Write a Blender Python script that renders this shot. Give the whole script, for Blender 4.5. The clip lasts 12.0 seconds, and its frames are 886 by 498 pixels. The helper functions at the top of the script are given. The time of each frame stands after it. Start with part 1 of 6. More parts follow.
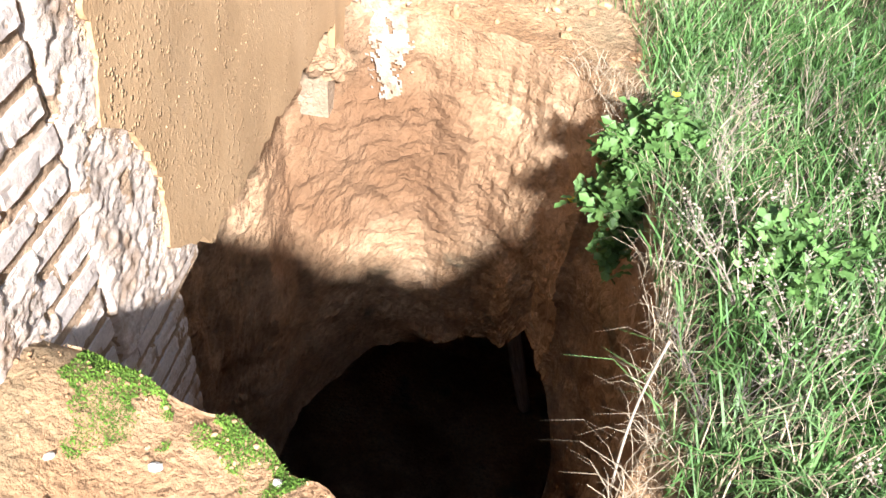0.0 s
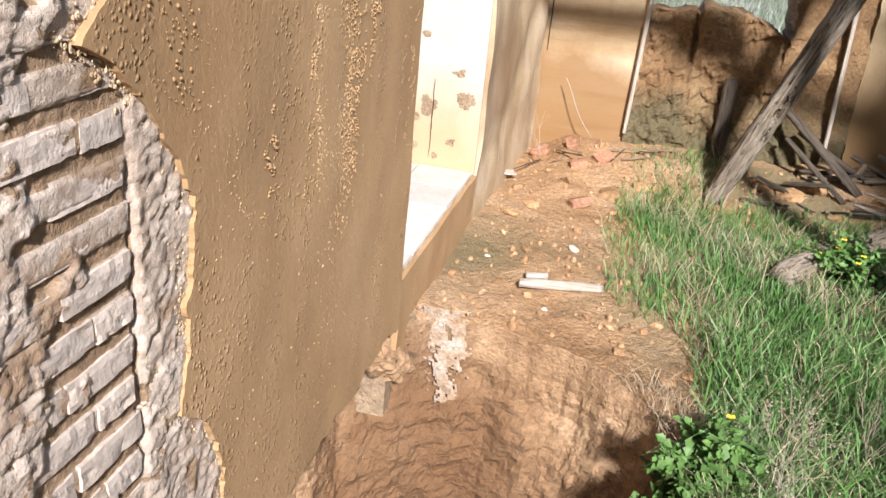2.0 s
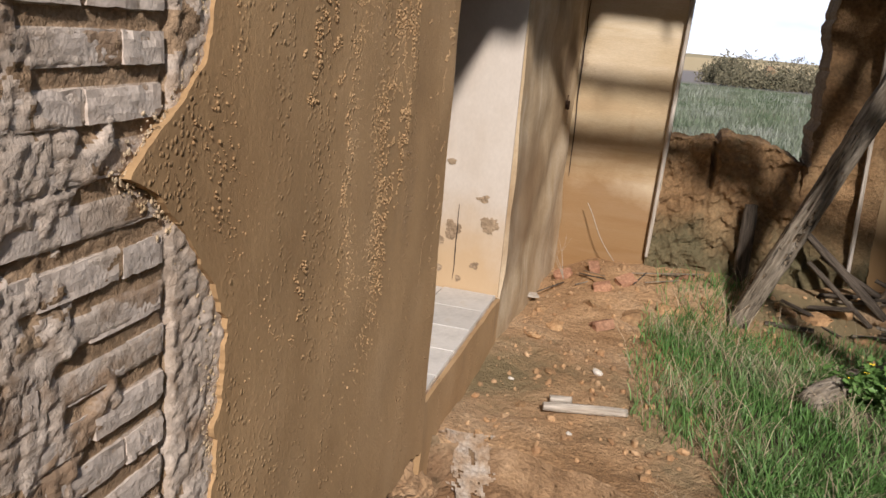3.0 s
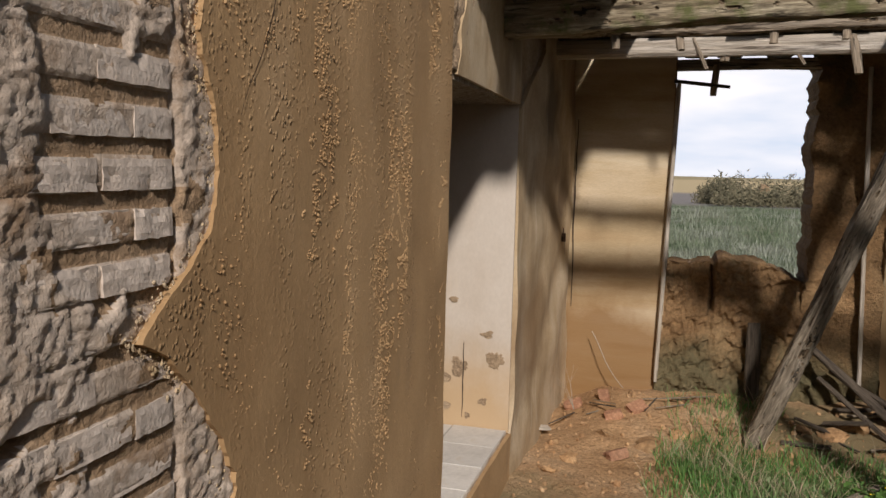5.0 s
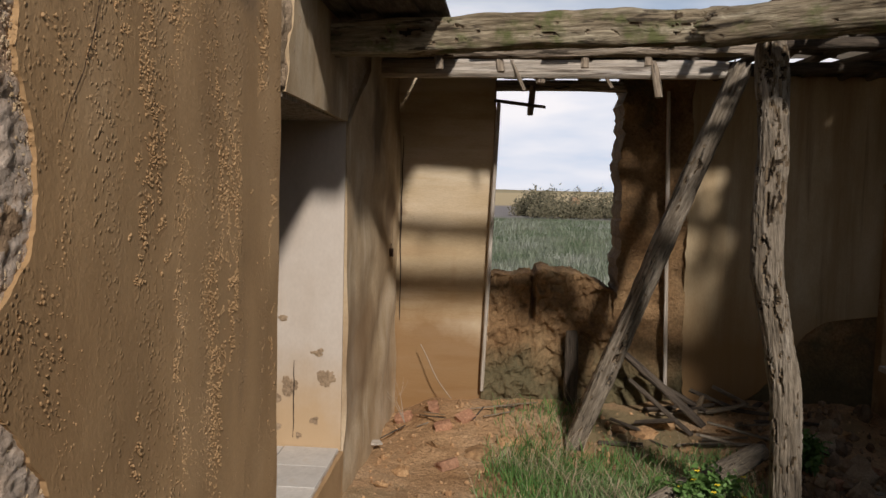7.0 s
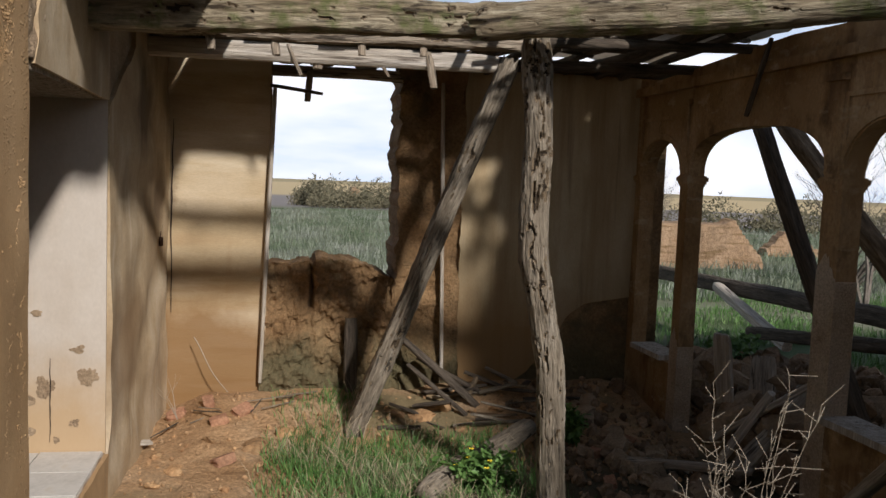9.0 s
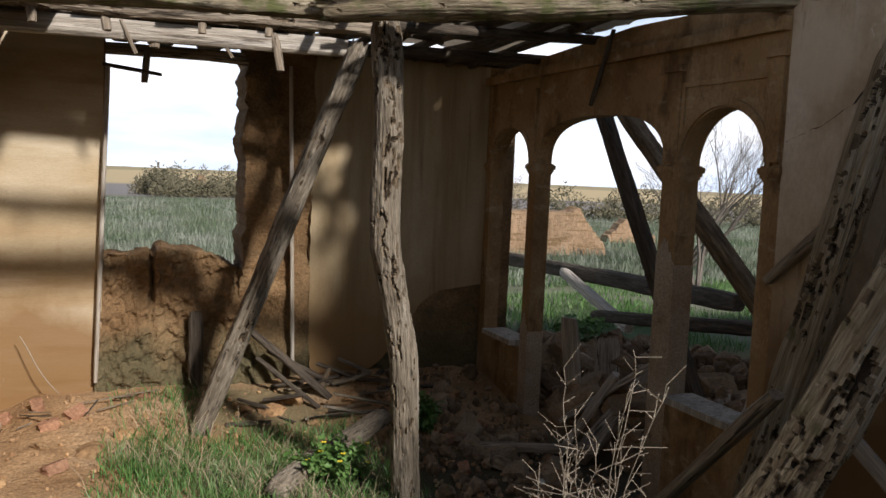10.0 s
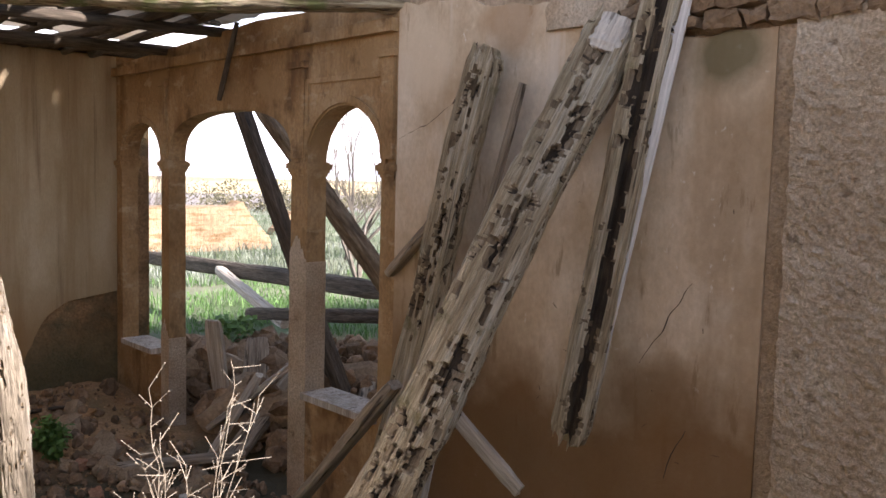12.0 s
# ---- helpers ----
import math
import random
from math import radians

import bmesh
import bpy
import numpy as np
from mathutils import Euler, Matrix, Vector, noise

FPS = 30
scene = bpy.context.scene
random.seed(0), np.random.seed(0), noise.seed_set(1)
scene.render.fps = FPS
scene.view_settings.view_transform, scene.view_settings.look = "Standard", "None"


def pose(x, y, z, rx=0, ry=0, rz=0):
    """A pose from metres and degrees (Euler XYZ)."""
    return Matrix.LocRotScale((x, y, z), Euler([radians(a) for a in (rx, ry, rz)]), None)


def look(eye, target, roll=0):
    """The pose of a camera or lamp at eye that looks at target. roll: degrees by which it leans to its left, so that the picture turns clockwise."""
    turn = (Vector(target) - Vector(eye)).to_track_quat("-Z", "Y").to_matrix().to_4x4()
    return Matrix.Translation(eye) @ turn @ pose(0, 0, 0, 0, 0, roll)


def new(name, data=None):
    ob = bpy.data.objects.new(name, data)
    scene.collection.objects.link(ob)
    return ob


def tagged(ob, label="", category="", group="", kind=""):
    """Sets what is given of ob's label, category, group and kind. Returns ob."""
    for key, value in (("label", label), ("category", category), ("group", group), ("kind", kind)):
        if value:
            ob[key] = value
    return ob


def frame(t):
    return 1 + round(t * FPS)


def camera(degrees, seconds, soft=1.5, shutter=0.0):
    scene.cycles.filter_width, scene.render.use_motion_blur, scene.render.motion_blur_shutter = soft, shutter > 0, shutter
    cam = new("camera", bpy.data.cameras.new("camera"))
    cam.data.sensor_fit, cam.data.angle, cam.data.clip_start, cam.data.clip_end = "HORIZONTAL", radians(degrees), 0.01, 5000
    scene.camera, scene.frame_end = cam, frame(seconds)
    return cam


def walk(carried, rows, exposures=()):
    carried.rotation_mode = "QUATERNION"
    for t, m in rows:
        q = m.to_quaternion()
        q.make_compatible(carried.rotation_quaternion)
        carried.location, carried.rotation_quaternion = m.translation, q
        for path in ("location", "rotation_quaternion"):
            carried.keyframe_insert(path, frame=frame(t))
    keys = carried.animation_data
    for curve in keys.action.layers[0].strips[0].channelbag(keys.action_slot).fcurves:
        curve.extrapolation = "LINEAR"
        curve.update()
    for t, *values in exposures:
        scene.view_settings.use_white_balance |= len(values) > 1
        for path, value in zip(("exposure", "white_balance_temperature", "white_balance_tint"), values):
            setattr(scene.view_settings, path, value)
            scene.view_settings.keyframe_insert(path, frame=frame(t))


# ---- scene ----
cam = camera(55.15, 12.0)
PATH = [
    (0.0, pose(-0.009, 0.156, 1.479, 47.25, -3.78, 9.27)),
    (0.5, pose(-0.020, 0.140, 1.468, 50.23, -4.08, 10.25)),
    (1.0, pose(-0.045, 0.129, 1.465, 54.03, -4.46, 11.46)),
    (1.5, pose(-0.088, 0.128, 1.468, 59.65, -5.18, 12.31)),
    (2.0, pose(-0.051, 0.085, 1.533, 67.08, -5.21, 13.65)),
    (2.5, pose(-0.028, 0.041, 1.549, 72.18, -5.17, 14.52)),
    (3.0, pose(-0.037, 0.031, 1.559, 75.11, -4.95, 15.29)),
    (5.0, pose(0.019, -0.056, 1.602, 84.20, -1.42, 15.22)),
    (5.5, pose(0.032, -0.069, 1.612, 85.39, -1.00, 13.71)),
    (6.0, pose(0.030, -0.071, 1.626, 85.69, -1.02, 11.04)),
    (6.5, pose(0.012, -0.058, 1.627, 85.48, -1.20, 7.29)),
    (7.0, pose(-0.014, -0.075, 1.622, 85.40, -1.48, 3.32)),
    (9.0, pose(-0.000, -0.049, 1.605, 85.19, -2.27, -11.44)),
    (9.5, pose(-0.000, 0.002, 1.601, 85.04, -2.46, -16.10)),
    (10.0, pose(0.041, 0.048, 1.589, 84.87, -2.52, -21.34)),
    (10.5, pose(0.102, 0.065, 1.592, 84.61, -2.45, -26.96)),
    (11.0, pose(0.192, 0.059, 1.615, 84.18, -2.13, -32.17)),
    (11.5, pose(0.271, 0.042, 1.619, 84.36, -1.76, -37.64)),
    (12.0, pose(0.330, 0.001, 1.636, 85.08, -1.54, -43.12)),
]
walk(cam, PATH, exposures=[(0.0, 1.9, 5900, 15), (1.0, 1.8, 5900, 15), (1.6, 1.45, 6000, 15), (2.2, 0.75, 6300, 16), (3.0, 0.05, 6600, 16), (5.0, -0.35, 6800, 15), (7.0, -0.5, 6800, 15), (9.0, -0.25, 6500, 13), (10.0, -0.05, 6500, 13), (11.0, 0.8, 6500, 17), (12.0, 1.75, 6500, 20)])

# ---- world and sun ----
SUN_DIR = Vector((0.33, -1.0, 0.70)).normalized()
world = bpy.data.worlds.new("world")
scene.world = world
world.use_nodes = True
wn, wl = world.node_tree.nodes, world.node_tree.links
wn.clear()
sky = wn.new("ShaderNodeTexSky")
sky.sky_type, sky.sun_disc = 'NISHITA', False
sky.sun_elevation = math.asin(SUN_DIR.z)
sky.sun_rotation = math.atan2(SUN_DIR.x, SUN_DIR.y)
sky.air_density, sky.dust_density = 1.2, 0.8
# scattered clouds over the sky
wtc = wn.new("ShaderNodeTexCoord")
wmap = wn.new("ShaderNodeMapping")
wmap.inputs["Scale"].default_value = (1.6, 1.6, 7.0)
wl.new(wtc.outputs["Generated"], wmap.inputs["Vector"])
wno = wn.new("ShaderNodeTexNoise")
wno.inputs["Scale"].default_value, wno.inputs["Detail"].default_value = 2.2, 6
wl.new(wmap.outputs["Vector"], wno.inputs["Vector"])
wra = wn.new("ShaderNodeValToRGB")
wra.color_ramp.elements[0].position, wra.color_ramp.elements[1].position = 0.34, 0.60
wl.new(wno.outputs["Fac"], wra.inputs["Fac"])
wsep = wn.new("ShaderNodeSeparateXYZ")
wl.new(wtc.outputs["Generated"], wsep.inputs[0])
whi = wn.new("ShaderNodeMapRange")
whi.inputs["From Min"].default_value, whi.inputs["From Max"].default_value = 0.14, 0.30
whi.inputs["To Min"].default_value, whi.inputs["To Max"].default_value = 1.0, 0.05
wl.new(wsep.outputs["Z"], whi.inputs["Value"])
wfac = wn.new("ShaderNodeMath")
wfac.operation = 'MULTIPLY'
wl.new(wra.outputs["Color"], wfac.inputs[0])
wl.new(whi.outputs["Result"], wfac.inputs[1])
wmx = wn.new("ShaderNodeMix")
wmx.data_type = 'RGBA'
wl.new(wfac.outputs[0], wmx.inputs[0])
wlow = wn.new("ShaderNodeMix")
wlow.data_type = 'RGBA'
wl.new(whi.outputs["Result"], wlow.inputs[0])
wl.new(sky.outputs["Color"], wlow.inputs[6])
wlow.inputs[7].default_value = (13.5, 17.5, 23.0, 1)
wl.new(wlow.outputs[2], wmx.inputs[6])
wmx.inputs[7].default_value = (25.5, 26.2, 27.4, 1)
wbg = wn.new("ShaderNodeBackground")
wbg.inputs["Strength"].default_value = 0.05
wl.new(wmx.outputs[2], wbg.inputs["Color"])
wout = wn.new("ShaderNodeOutputWorld")
wl.new(wbg.outputs["Background"], wout.inputs["Surface"])
sun = new("sun", bpy.data.lights.new("sun", 'SUN'))
sun.data.energy, sun.data.angle, sun.data.color = 5.0, radians(4.2), (1.0, 0.955, 0.90)
sun.matrix_world = look(SUN_DIR * 30, (0, 0, 0))


# ---- materials ----
def material(name, colours, scale=4.0, stretch=(1, 1, 1), rough=0.9, bump=0.4, bump_scale=30.0, bump_dist=0.02,
             fine=0.35, fine_scale=40.0, vary=0.0, island=False, streak=None, spec=0.3, patch=None, damp=None, more=(), spots=()):
    """A two-scale noise material. streak: (colour, axis scale, amount, lo, hi). patch: (colour, scale, lo, hi).
    more: further streak layers. spots: stains (colour, place, radius, amount)."""
    m = bpy.data.materials.new(name)
    m.use_nodes = True
    n, l = m.node_tree.nodes, m.node_tree.links
    bsdf = n["Principled BSDF"]
    bsdf.inputs["Roughness"].default_value = rough
    bsdf.inputs["Specular IOR Level"].default_value = spec
    tc = n.new("ShaderNodeTexCoord")

    def mapped(s):
        mp = n.new("ShaderNodeMapping")
        mp.inputs["Scale"].default_value = s
        l.new(tc.outputs["Object"], mp.inputs["Vector"])
        return mp.outputs["Vector"]

    def noise_tex(vec, sc, detail=6, ro=0.6):
        t = n.new("ShaderNodeTexNoise")
        t.inputs["Scale"].default_value, t.inputs["Detail"].default_value, t.inputs["Roughness"].default_value = sc, detail, ro
        l.new(vec, t.inputs["Vector"])
        return t.outputs["Fac"]

    def ramp(fac, stops):
        r = n.new("ShaderNodeValToRGB")
        els = r.color_ramp.elements
        for i, (p, c) in enumerate(stops):
            e = els[i] if i < 2 else els.new(p)
            e.position, e.color = p, (*c, 1) if len(c) == 3 else c
        l.new(fac, r.inputs["Fac"])
        return r.outputs["Color"]

    def mix(fac, a, b, mode='MIX'):
        x = n.new("ShaderNodeMix")
        x.data_type, x.blend_type = 'RGBA', mode
        if isinstance(fac, float):
            x.inputs[0].default_value = fac
        else:
            l.new(fac, x.inputs[0])
        for sock, val in ((x.inputs[6], a), (x.inputs[7], b)):
            if isinstance(val, tuple):
                sock.default_value = (*val, 1)
            else:
                l.new(val, sock)
        return x.outputs[2]

    base_vec = mapped(stretch)
    k = len(colours)
    stops = [(0.3 + 0.4 * i / max(1, k - 1), c) for i, c in enumerate(colours)]
    col = ramp(noise_tex(base_vec, scale), stops)
    grain = ramp(noise_tex(base_vec, fine_scale, 4), [(0.25, (1 - fine,) * 3), (0.75, (1 + fine,) * 3)])
    col = mix(1.0, col, grain, 'MULTIPLY')
    for sc, sv, amount, lo, hi in ([streak] if streak else []) + list(more):
        f = ramp(noise_tex(mapped(sv), 1.0, 5), [(lo, (0, 0, 0)), (hi, (amount,) * 3)])
        col = mix(f, col, sc)
    if patch:
        pc, ps, lo, hi = patch
        f = ramp(noise_tex(mapped((1, 1, 1)), ps, 7), [(lo, (0, 0, 0)), (hi, (1, 1, 1))])
        col = mix(f, col, pc)
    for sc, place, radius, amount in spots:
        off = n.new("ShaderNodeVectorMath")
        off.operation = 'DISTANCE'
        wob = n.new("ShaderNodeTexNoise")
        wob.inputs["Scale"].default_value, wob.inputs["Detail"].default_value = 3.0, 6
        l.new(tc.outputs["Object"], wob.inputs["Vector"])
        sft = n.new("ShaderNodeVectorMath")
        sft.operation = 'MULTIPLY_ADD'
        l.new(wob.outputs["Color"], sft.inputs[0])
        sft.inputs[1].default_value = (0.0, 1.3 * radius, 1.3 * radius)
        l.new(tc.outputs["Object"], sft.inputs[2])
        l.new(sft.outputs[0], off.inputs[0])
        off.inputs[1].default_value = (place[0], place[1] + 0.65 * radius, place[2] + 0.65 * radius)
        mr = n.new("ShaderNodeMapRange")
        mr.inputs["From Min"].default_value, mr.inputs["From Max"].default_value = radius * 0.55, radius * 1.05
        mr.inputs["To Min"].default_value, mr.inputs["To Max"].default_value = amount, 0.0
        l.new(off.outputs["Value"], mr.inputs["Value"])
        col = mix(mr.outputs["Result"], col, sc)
    if damp:
        dc, z_lo, z_hi, amount = damp
        sep = n.new("ShaderNodeSeparateXYZ")
        l.new(tc.outputs["Object"], sep.inputs[0])
        wv = n.new("ShaderNodeMath")
        wv.operation = 'MULTIPLY_ADD'
        l.new(noise_tex(mapped((1, 1, 1)), 1.6, 6), wv.inputs[0])
        wv.inputs[1].default_value = 1.1
        l.new(sep.outputs["Z"], wv.inputs[2])
        mr = n.new("ShaderNodeMapRange")
        mr.inputs["From Min"].default_value, mr.inputs["From Max"].default_value = z_lo + 0.55, z_hi + 0.55
        mr.inputs["To Min"].default_value, mr.inputs["To Max"].default_value = amount, 0.0
        l.new(wv.outputs[0], mr.inputs["Value"])
        col = mix(mr.outputs["Result"], col, dc)
    if vary:
        if island:
            src = n.new("ShaderNodeNewGeometry").outputs["Random Per Island"]
        else:
            src = n.new("ShaderNodeObjectInfo").outputs["Random"]
        v = ramp(src, [(0.0, (1 - vary,) * 3), (1.0, (1 + vary, 1 + vary * 0.9, 1 + vary * 0.8))])
        col = mix(1.0, col, v, 'MULTIPLY')
    l.new(col, bsdf.inputs["Base Color"])
    if bump:
        a = noise_tex(base_vec, bump_scale, 8, 0.65)
        b = noise_tex(base_vec, bump_scale * 5, 3, 0.5)
        s = n.new("ShaderNodeMath")
        s.operation = 'MULTIPLY_ADD'
        l.new(b, s.inputs[0])
        s.inputs[1].default_value = 0.3
        l.new(a, s.inputs[2])
        bp = n.new("ShaderNodeBump")
        bp.inputs["Strength"].default_value, bp.inputs["Distance"].default_value = bump, bump_dist
        l.new(s.outputs[0], bp.inputs["Height"])
        l.new(bp.outputs["Normal"], bsdf.inputs["Normal"])
    return m


M_EARTH = material("earth", [(0.30, 0.17, 0.08), (0.40, 0.25, 0.13), (0.46, 0.32, 0.19)], 1.6, bump=0.9, bump_scale=14, bump_dist=0.05, fine=0.4, fine_scale=45, patch=((0.17, 0.12, 0.07), 0.9, 0.5, 0.62))
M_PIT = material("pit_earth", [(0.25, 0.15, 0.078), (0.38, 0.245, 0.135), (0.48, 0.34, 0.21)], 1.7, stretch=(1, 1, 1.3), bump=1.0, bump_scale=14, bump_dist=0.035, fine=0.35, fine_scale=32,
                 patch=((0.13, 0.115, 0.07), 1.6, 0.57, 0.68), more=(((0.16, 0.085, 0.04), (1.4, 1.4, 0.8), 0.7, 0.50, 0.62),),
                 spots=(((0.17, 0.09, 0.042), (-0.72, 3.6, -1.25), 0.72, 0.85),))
M_PLASTER = material("brown_plaster", [(0.335, 0.21, 0.102), (0.41, 0.265, 0.133), (0.47, 0.315, 0.17)], 2.2, stretch=(1, 1, 0.6), rough=0.92, bump=0.35, bump_scale=40, bump_dist=0.008, fine=0.12, fine_scale=120,
                     streak=((0.17, 0.12, 0.075), (3.2, 3.2, 0.9), 0.4, 0.58, 0.78),
                     spots=(((0.12, 0.095, 0.07), (-0.93, 3.0, 2.45), 0.30, 0.6), ((0.14, 0.11, 0.08), (-0.93, 2.72, 2.65), 0.22, 0.5)))
M_STUCCO = material("rough_stucco", [(0.43, 0.32, 0.21), (0.54, 0.43, 0.31), (0.62, 0.53, 0.41)], 3.0, bump=1.0, bump_scale=42, bump_dist=0.03, fine=0.35, fine_scale=80,
                    more=(((0.20, 0.135, 0.08), (11, 11, 14), 0.7, 0.62, 0.70),))
M_MUD = material("brown_mud", [(0.24, 0.16, 0.093), (0.33, 0.228, 0.14), (0.40, 0.29, 0.19)], 8.0, bump=0.9, bump_scale=34, bump_dist=0.012, fine=0.3, fine_scale=70)
M_OCHRE = material("ochre_plaster", [(0.35, 0.245, 0.135), (0.46, 0.355, 0.215), (0.56, 0.46, 0.32)], 1.1, stretch=(0.6, 0.6, 2.2), rough=0.85, bump=0.25, bump_scale=16, bump_dist=0.01, fine=0.1, fine_scale=70,
                   streak=((0.30, 0.17, 0.07), (3.5, 3.5, 0.35), 0.55, 0.52, 0.75), patch=((0.20, 0.13, 0.07), 1.2, 0.63, 0.72), damp=((0.22, 0.12, 0.045), 0.25, 0.8, 0.85),
                   more=(((0.23, 0.135, 0.055), (0.35, 0.35, 2.7), 0.75, 0.50, 0.64), ((0.62, 0.54, 0.40), (0.5, 0.5, 3.4), 0.5, 0.56, 0.66)))
M_OCHRE_STREAKED = material("streaked_ochre_plaster", [(0.28, 0.195, 0.105), (0.37, 0.285, 0.17), (0.46, 0.38, 0.26)], 1.3, stretch=(1.6, 1.6, 0.5), rough=0.85, bump=0.25, bump_scale=16, bump_dist=0.01, fine=0.1, fine_scale=70,
                            streak=((0.25, 0.165, 0.085), (5.5, 5.5, 0.35), 0.7, 0.48, 0.66), more=(((0.17, 0.12, 0.07), (12, 12, 0.4), 0.6, 0.58, 0.68),), damp=((0.26, 0.15, 0.06), 0.1, 0.7, 0.8))
M_WEST = material("stained_plaster", [(0.31, 0.215, 0.12), (0.45, 0.34, 0.21), (0.56, 0.47, 0.34)], 1.8, stretch=(1, 1, 0.7), rough=0.88, bump=0.4, bump_scale=14, bump_dist=0.015, fine=0.12, fine_scale=60,
                  streak=((0.17, 0.11, 0.06), (2.2, 2.2, 0.7), 0.7, 0.5, 0.72), more=(((0.60, 0.52, 0.39), (6, 6, 1.2), 0.6, 0.6, 0.7),),
                  spots=(((0.12, 0.08, 0.045), (-0.9, 6.3, 2.0), 0.4, 0.85), ((0.14, 0.09, 0.05), (-0.9, 6.9, 1.4), 0.3, 0.8), ((0.20, 0.12, 0.06), (-0.9, 5.7, 0.4), 0.5, 0.6), ((0.13, 0.09, 0.05), (-0.9, 5.1, 2.45), 0.3, 0.7)))
M_EAST = material("grey_brown_plaster", [(0.31, 0.22, 0.135), (0.48, 0.375, 0.26), (0.64, 0.56, 0.45)], 2.0, stretch=(1, 1, 0.7), rough=0.85, bump=0.3, bump_scale=16, bump_dist=0.012, fine=0.12, fine_scale=45,
                  streak=((0.24, 0.15, 0.07), (2.5, 2.5, 0.3), 0.6, 0.5, 0.72), patch=((0.33, 0.23, 0.13), 0.9, 0.5, 0.66), damp=((0.17, 0.09, 0.033), 0.55, 1.0, 0.9),
                  more=(((0.58, 0.51, 0.42), (5.0, 5.0, 0.35), 0.7, 0.58, 0.70), ((0.19, 0.125, 0.065), (14, 14, 3.0), 0.6, 0.62, 0.70), ((0.60, 0.54, 0.45), (22, 22, 16), 0.7, 0.66, 0.72)),
                  spots=(((0.115, 0.095, 0.045), (3.29, 1.62, 2.10), 0.17, 0.85), ((0.56, 0.46, 0.34), (3.29, 3.35, 2.25), 0.26, 0.7), ((0.27, 0.16, 0.075), (3.29, 2.75, 2.35), 0.2, 0.7),
                         ((0.15, 0.085, 0.035), (3.29, 1.85, 0.72), 0.26, 0.7), ((0.24, 0.15, 0.075), (3.29, 2.25, 1.9), 0.24, 0.6), ((0.17, 0.10, 0.05), (3.29, 3.15, 0.8), 0.4, 0.7)))
M_ARCADE = material("arcade_plaster", [(0.22, 0.125, 0.053), (0.32, 0.20, 0.095), (0.42, 0.30, 0.175)], 2.6, stretch=(1, 1, 0.7), rough=0.9, bump=0.6, bump_scale=18, bump_dist=0.018, fine=0.25, fine_scale=50,
                    streak=((0.15, 0.08, 0.035), (4, 4, 1.1), 0.8, 0.52, 0.66), patch=((0.30, 0.19, 0.09), 2.4, 0.52, 0.64),
                    more=(((0.10, 0.06, 0.03), (5, 5, 3), 0.7, 0.56, 0.66), ((0.48, 0.38, 0.25), (5, 5, 12), 0.6, 0.58, 0.70)))
M_WHITE = material("white_plaster", [(0.41, 0.345, 0.275), (0.50, 0.44, 0.37), (0.57, 0.52, 0.455)], 1.6, stretch=(1, 1, 0.6), rough=0.8, bump=0.12, bump_scale=20, bump_dist=0.008, fine=0.05, fine_scale=60,
                   streak=((0.50, 0.37, 0.22), (3, 3, 0.5), 0.5, 0.55, 0.75), damp=((0.44, 0.29, 0.14), 0.05, 0.6, 0.75))
M_ADOBE = material("adobe", [(0.27, 0.19, 0.12), (0.38, 0.28, 0.18), (0.45, 0.35, 0.25)], 3.0, bump=1.0, bump_scale=22, bump_dist=0.03, fine=0.3, fine_scale=50)
M_ADOBE_DARK = material("damp_adobe", [(0.17, 0.10, 0.045), (0.27, 0.165, 0.08), (0.36, 0.235, 0.12)], 2.6, bump=1.0, bump_scale=16, bump_dist=0.05, fine=0.35, fine_scale=40, patch=((0.12, 0.10, 0.055), 1.8, 0.57, 0.68), damp=((0.08, 0.09, 0.05), -0.1, 0.35, 0.7))
M_ADOBE_BROWN = material("brown_adobe", [(0.16, 0.10, 0.055), (0.26, 0.175, 0.105), (0.36, 0.26, 0.17)], 5.0, bump=1.0, bump_scale=24, bump_dist=0.03, fine=0.3, fine_scale=50)
M_BRICK = material("adobe_brick", [(0.45, 0.375, 0.31), (0.54, 0.465, 0.395), (0.61, 0.54, 0.47)], 6.0, bump=0.6, bump_scale=30, bump_dist=0.008, fine=0.16, fine_scale=90, vary=0.08, patch=((0.34, 0.25, 0.17), 6.0, 0.62, 0.68))
M_MORTAR = material("mud_mortar", [(0.39, 0.305, 0.23), (0.50, 0.415, 0.335), (0.58, 0.50, 0.42)], 9.0, bump=0.7, bump_scale=42, bump_dist=0.009, fine=0.25, fine_scale=80, patch=((0.33, 0.23, 0.15), 7.0, 0.52, 0.64))
M_EDGE = material("plaster_edge", [(0.52, 0.38, 0.22), (0.62, 0.50, 0.35)], 9.0, bump=0.8, bump_scale=40, bump_dist=0.02)
M_TILE = material("white_tile", [(0.52, 0.50, 0.46), (0.64, 0.62, 0.58)], 5.0, rough=0.5, bump=0.15, bump_scale=20, bump_dist=0.005, fine=0.1, vary=0.16, patch=((0.45, 0.38, 0.28), 5, 0.6, 0.75))
M_WOOD = material("weathered_wood", [(0.20, 0.155, 0.11), (0.34, 0.28, 0.21), (0.46, 0.40, 0.32)], 1.0, stretch=(22, 22, 1.6), rough=0.9, bump=0.9, bump_scale=2.6, bump_dist=0.03, fine=0.45, fine_scale=3.5, vary=0.12,
                  streak=((0.045, 0.035, 0.025), (26, 26, 2.6), 0.9, 0.56, 0.64))
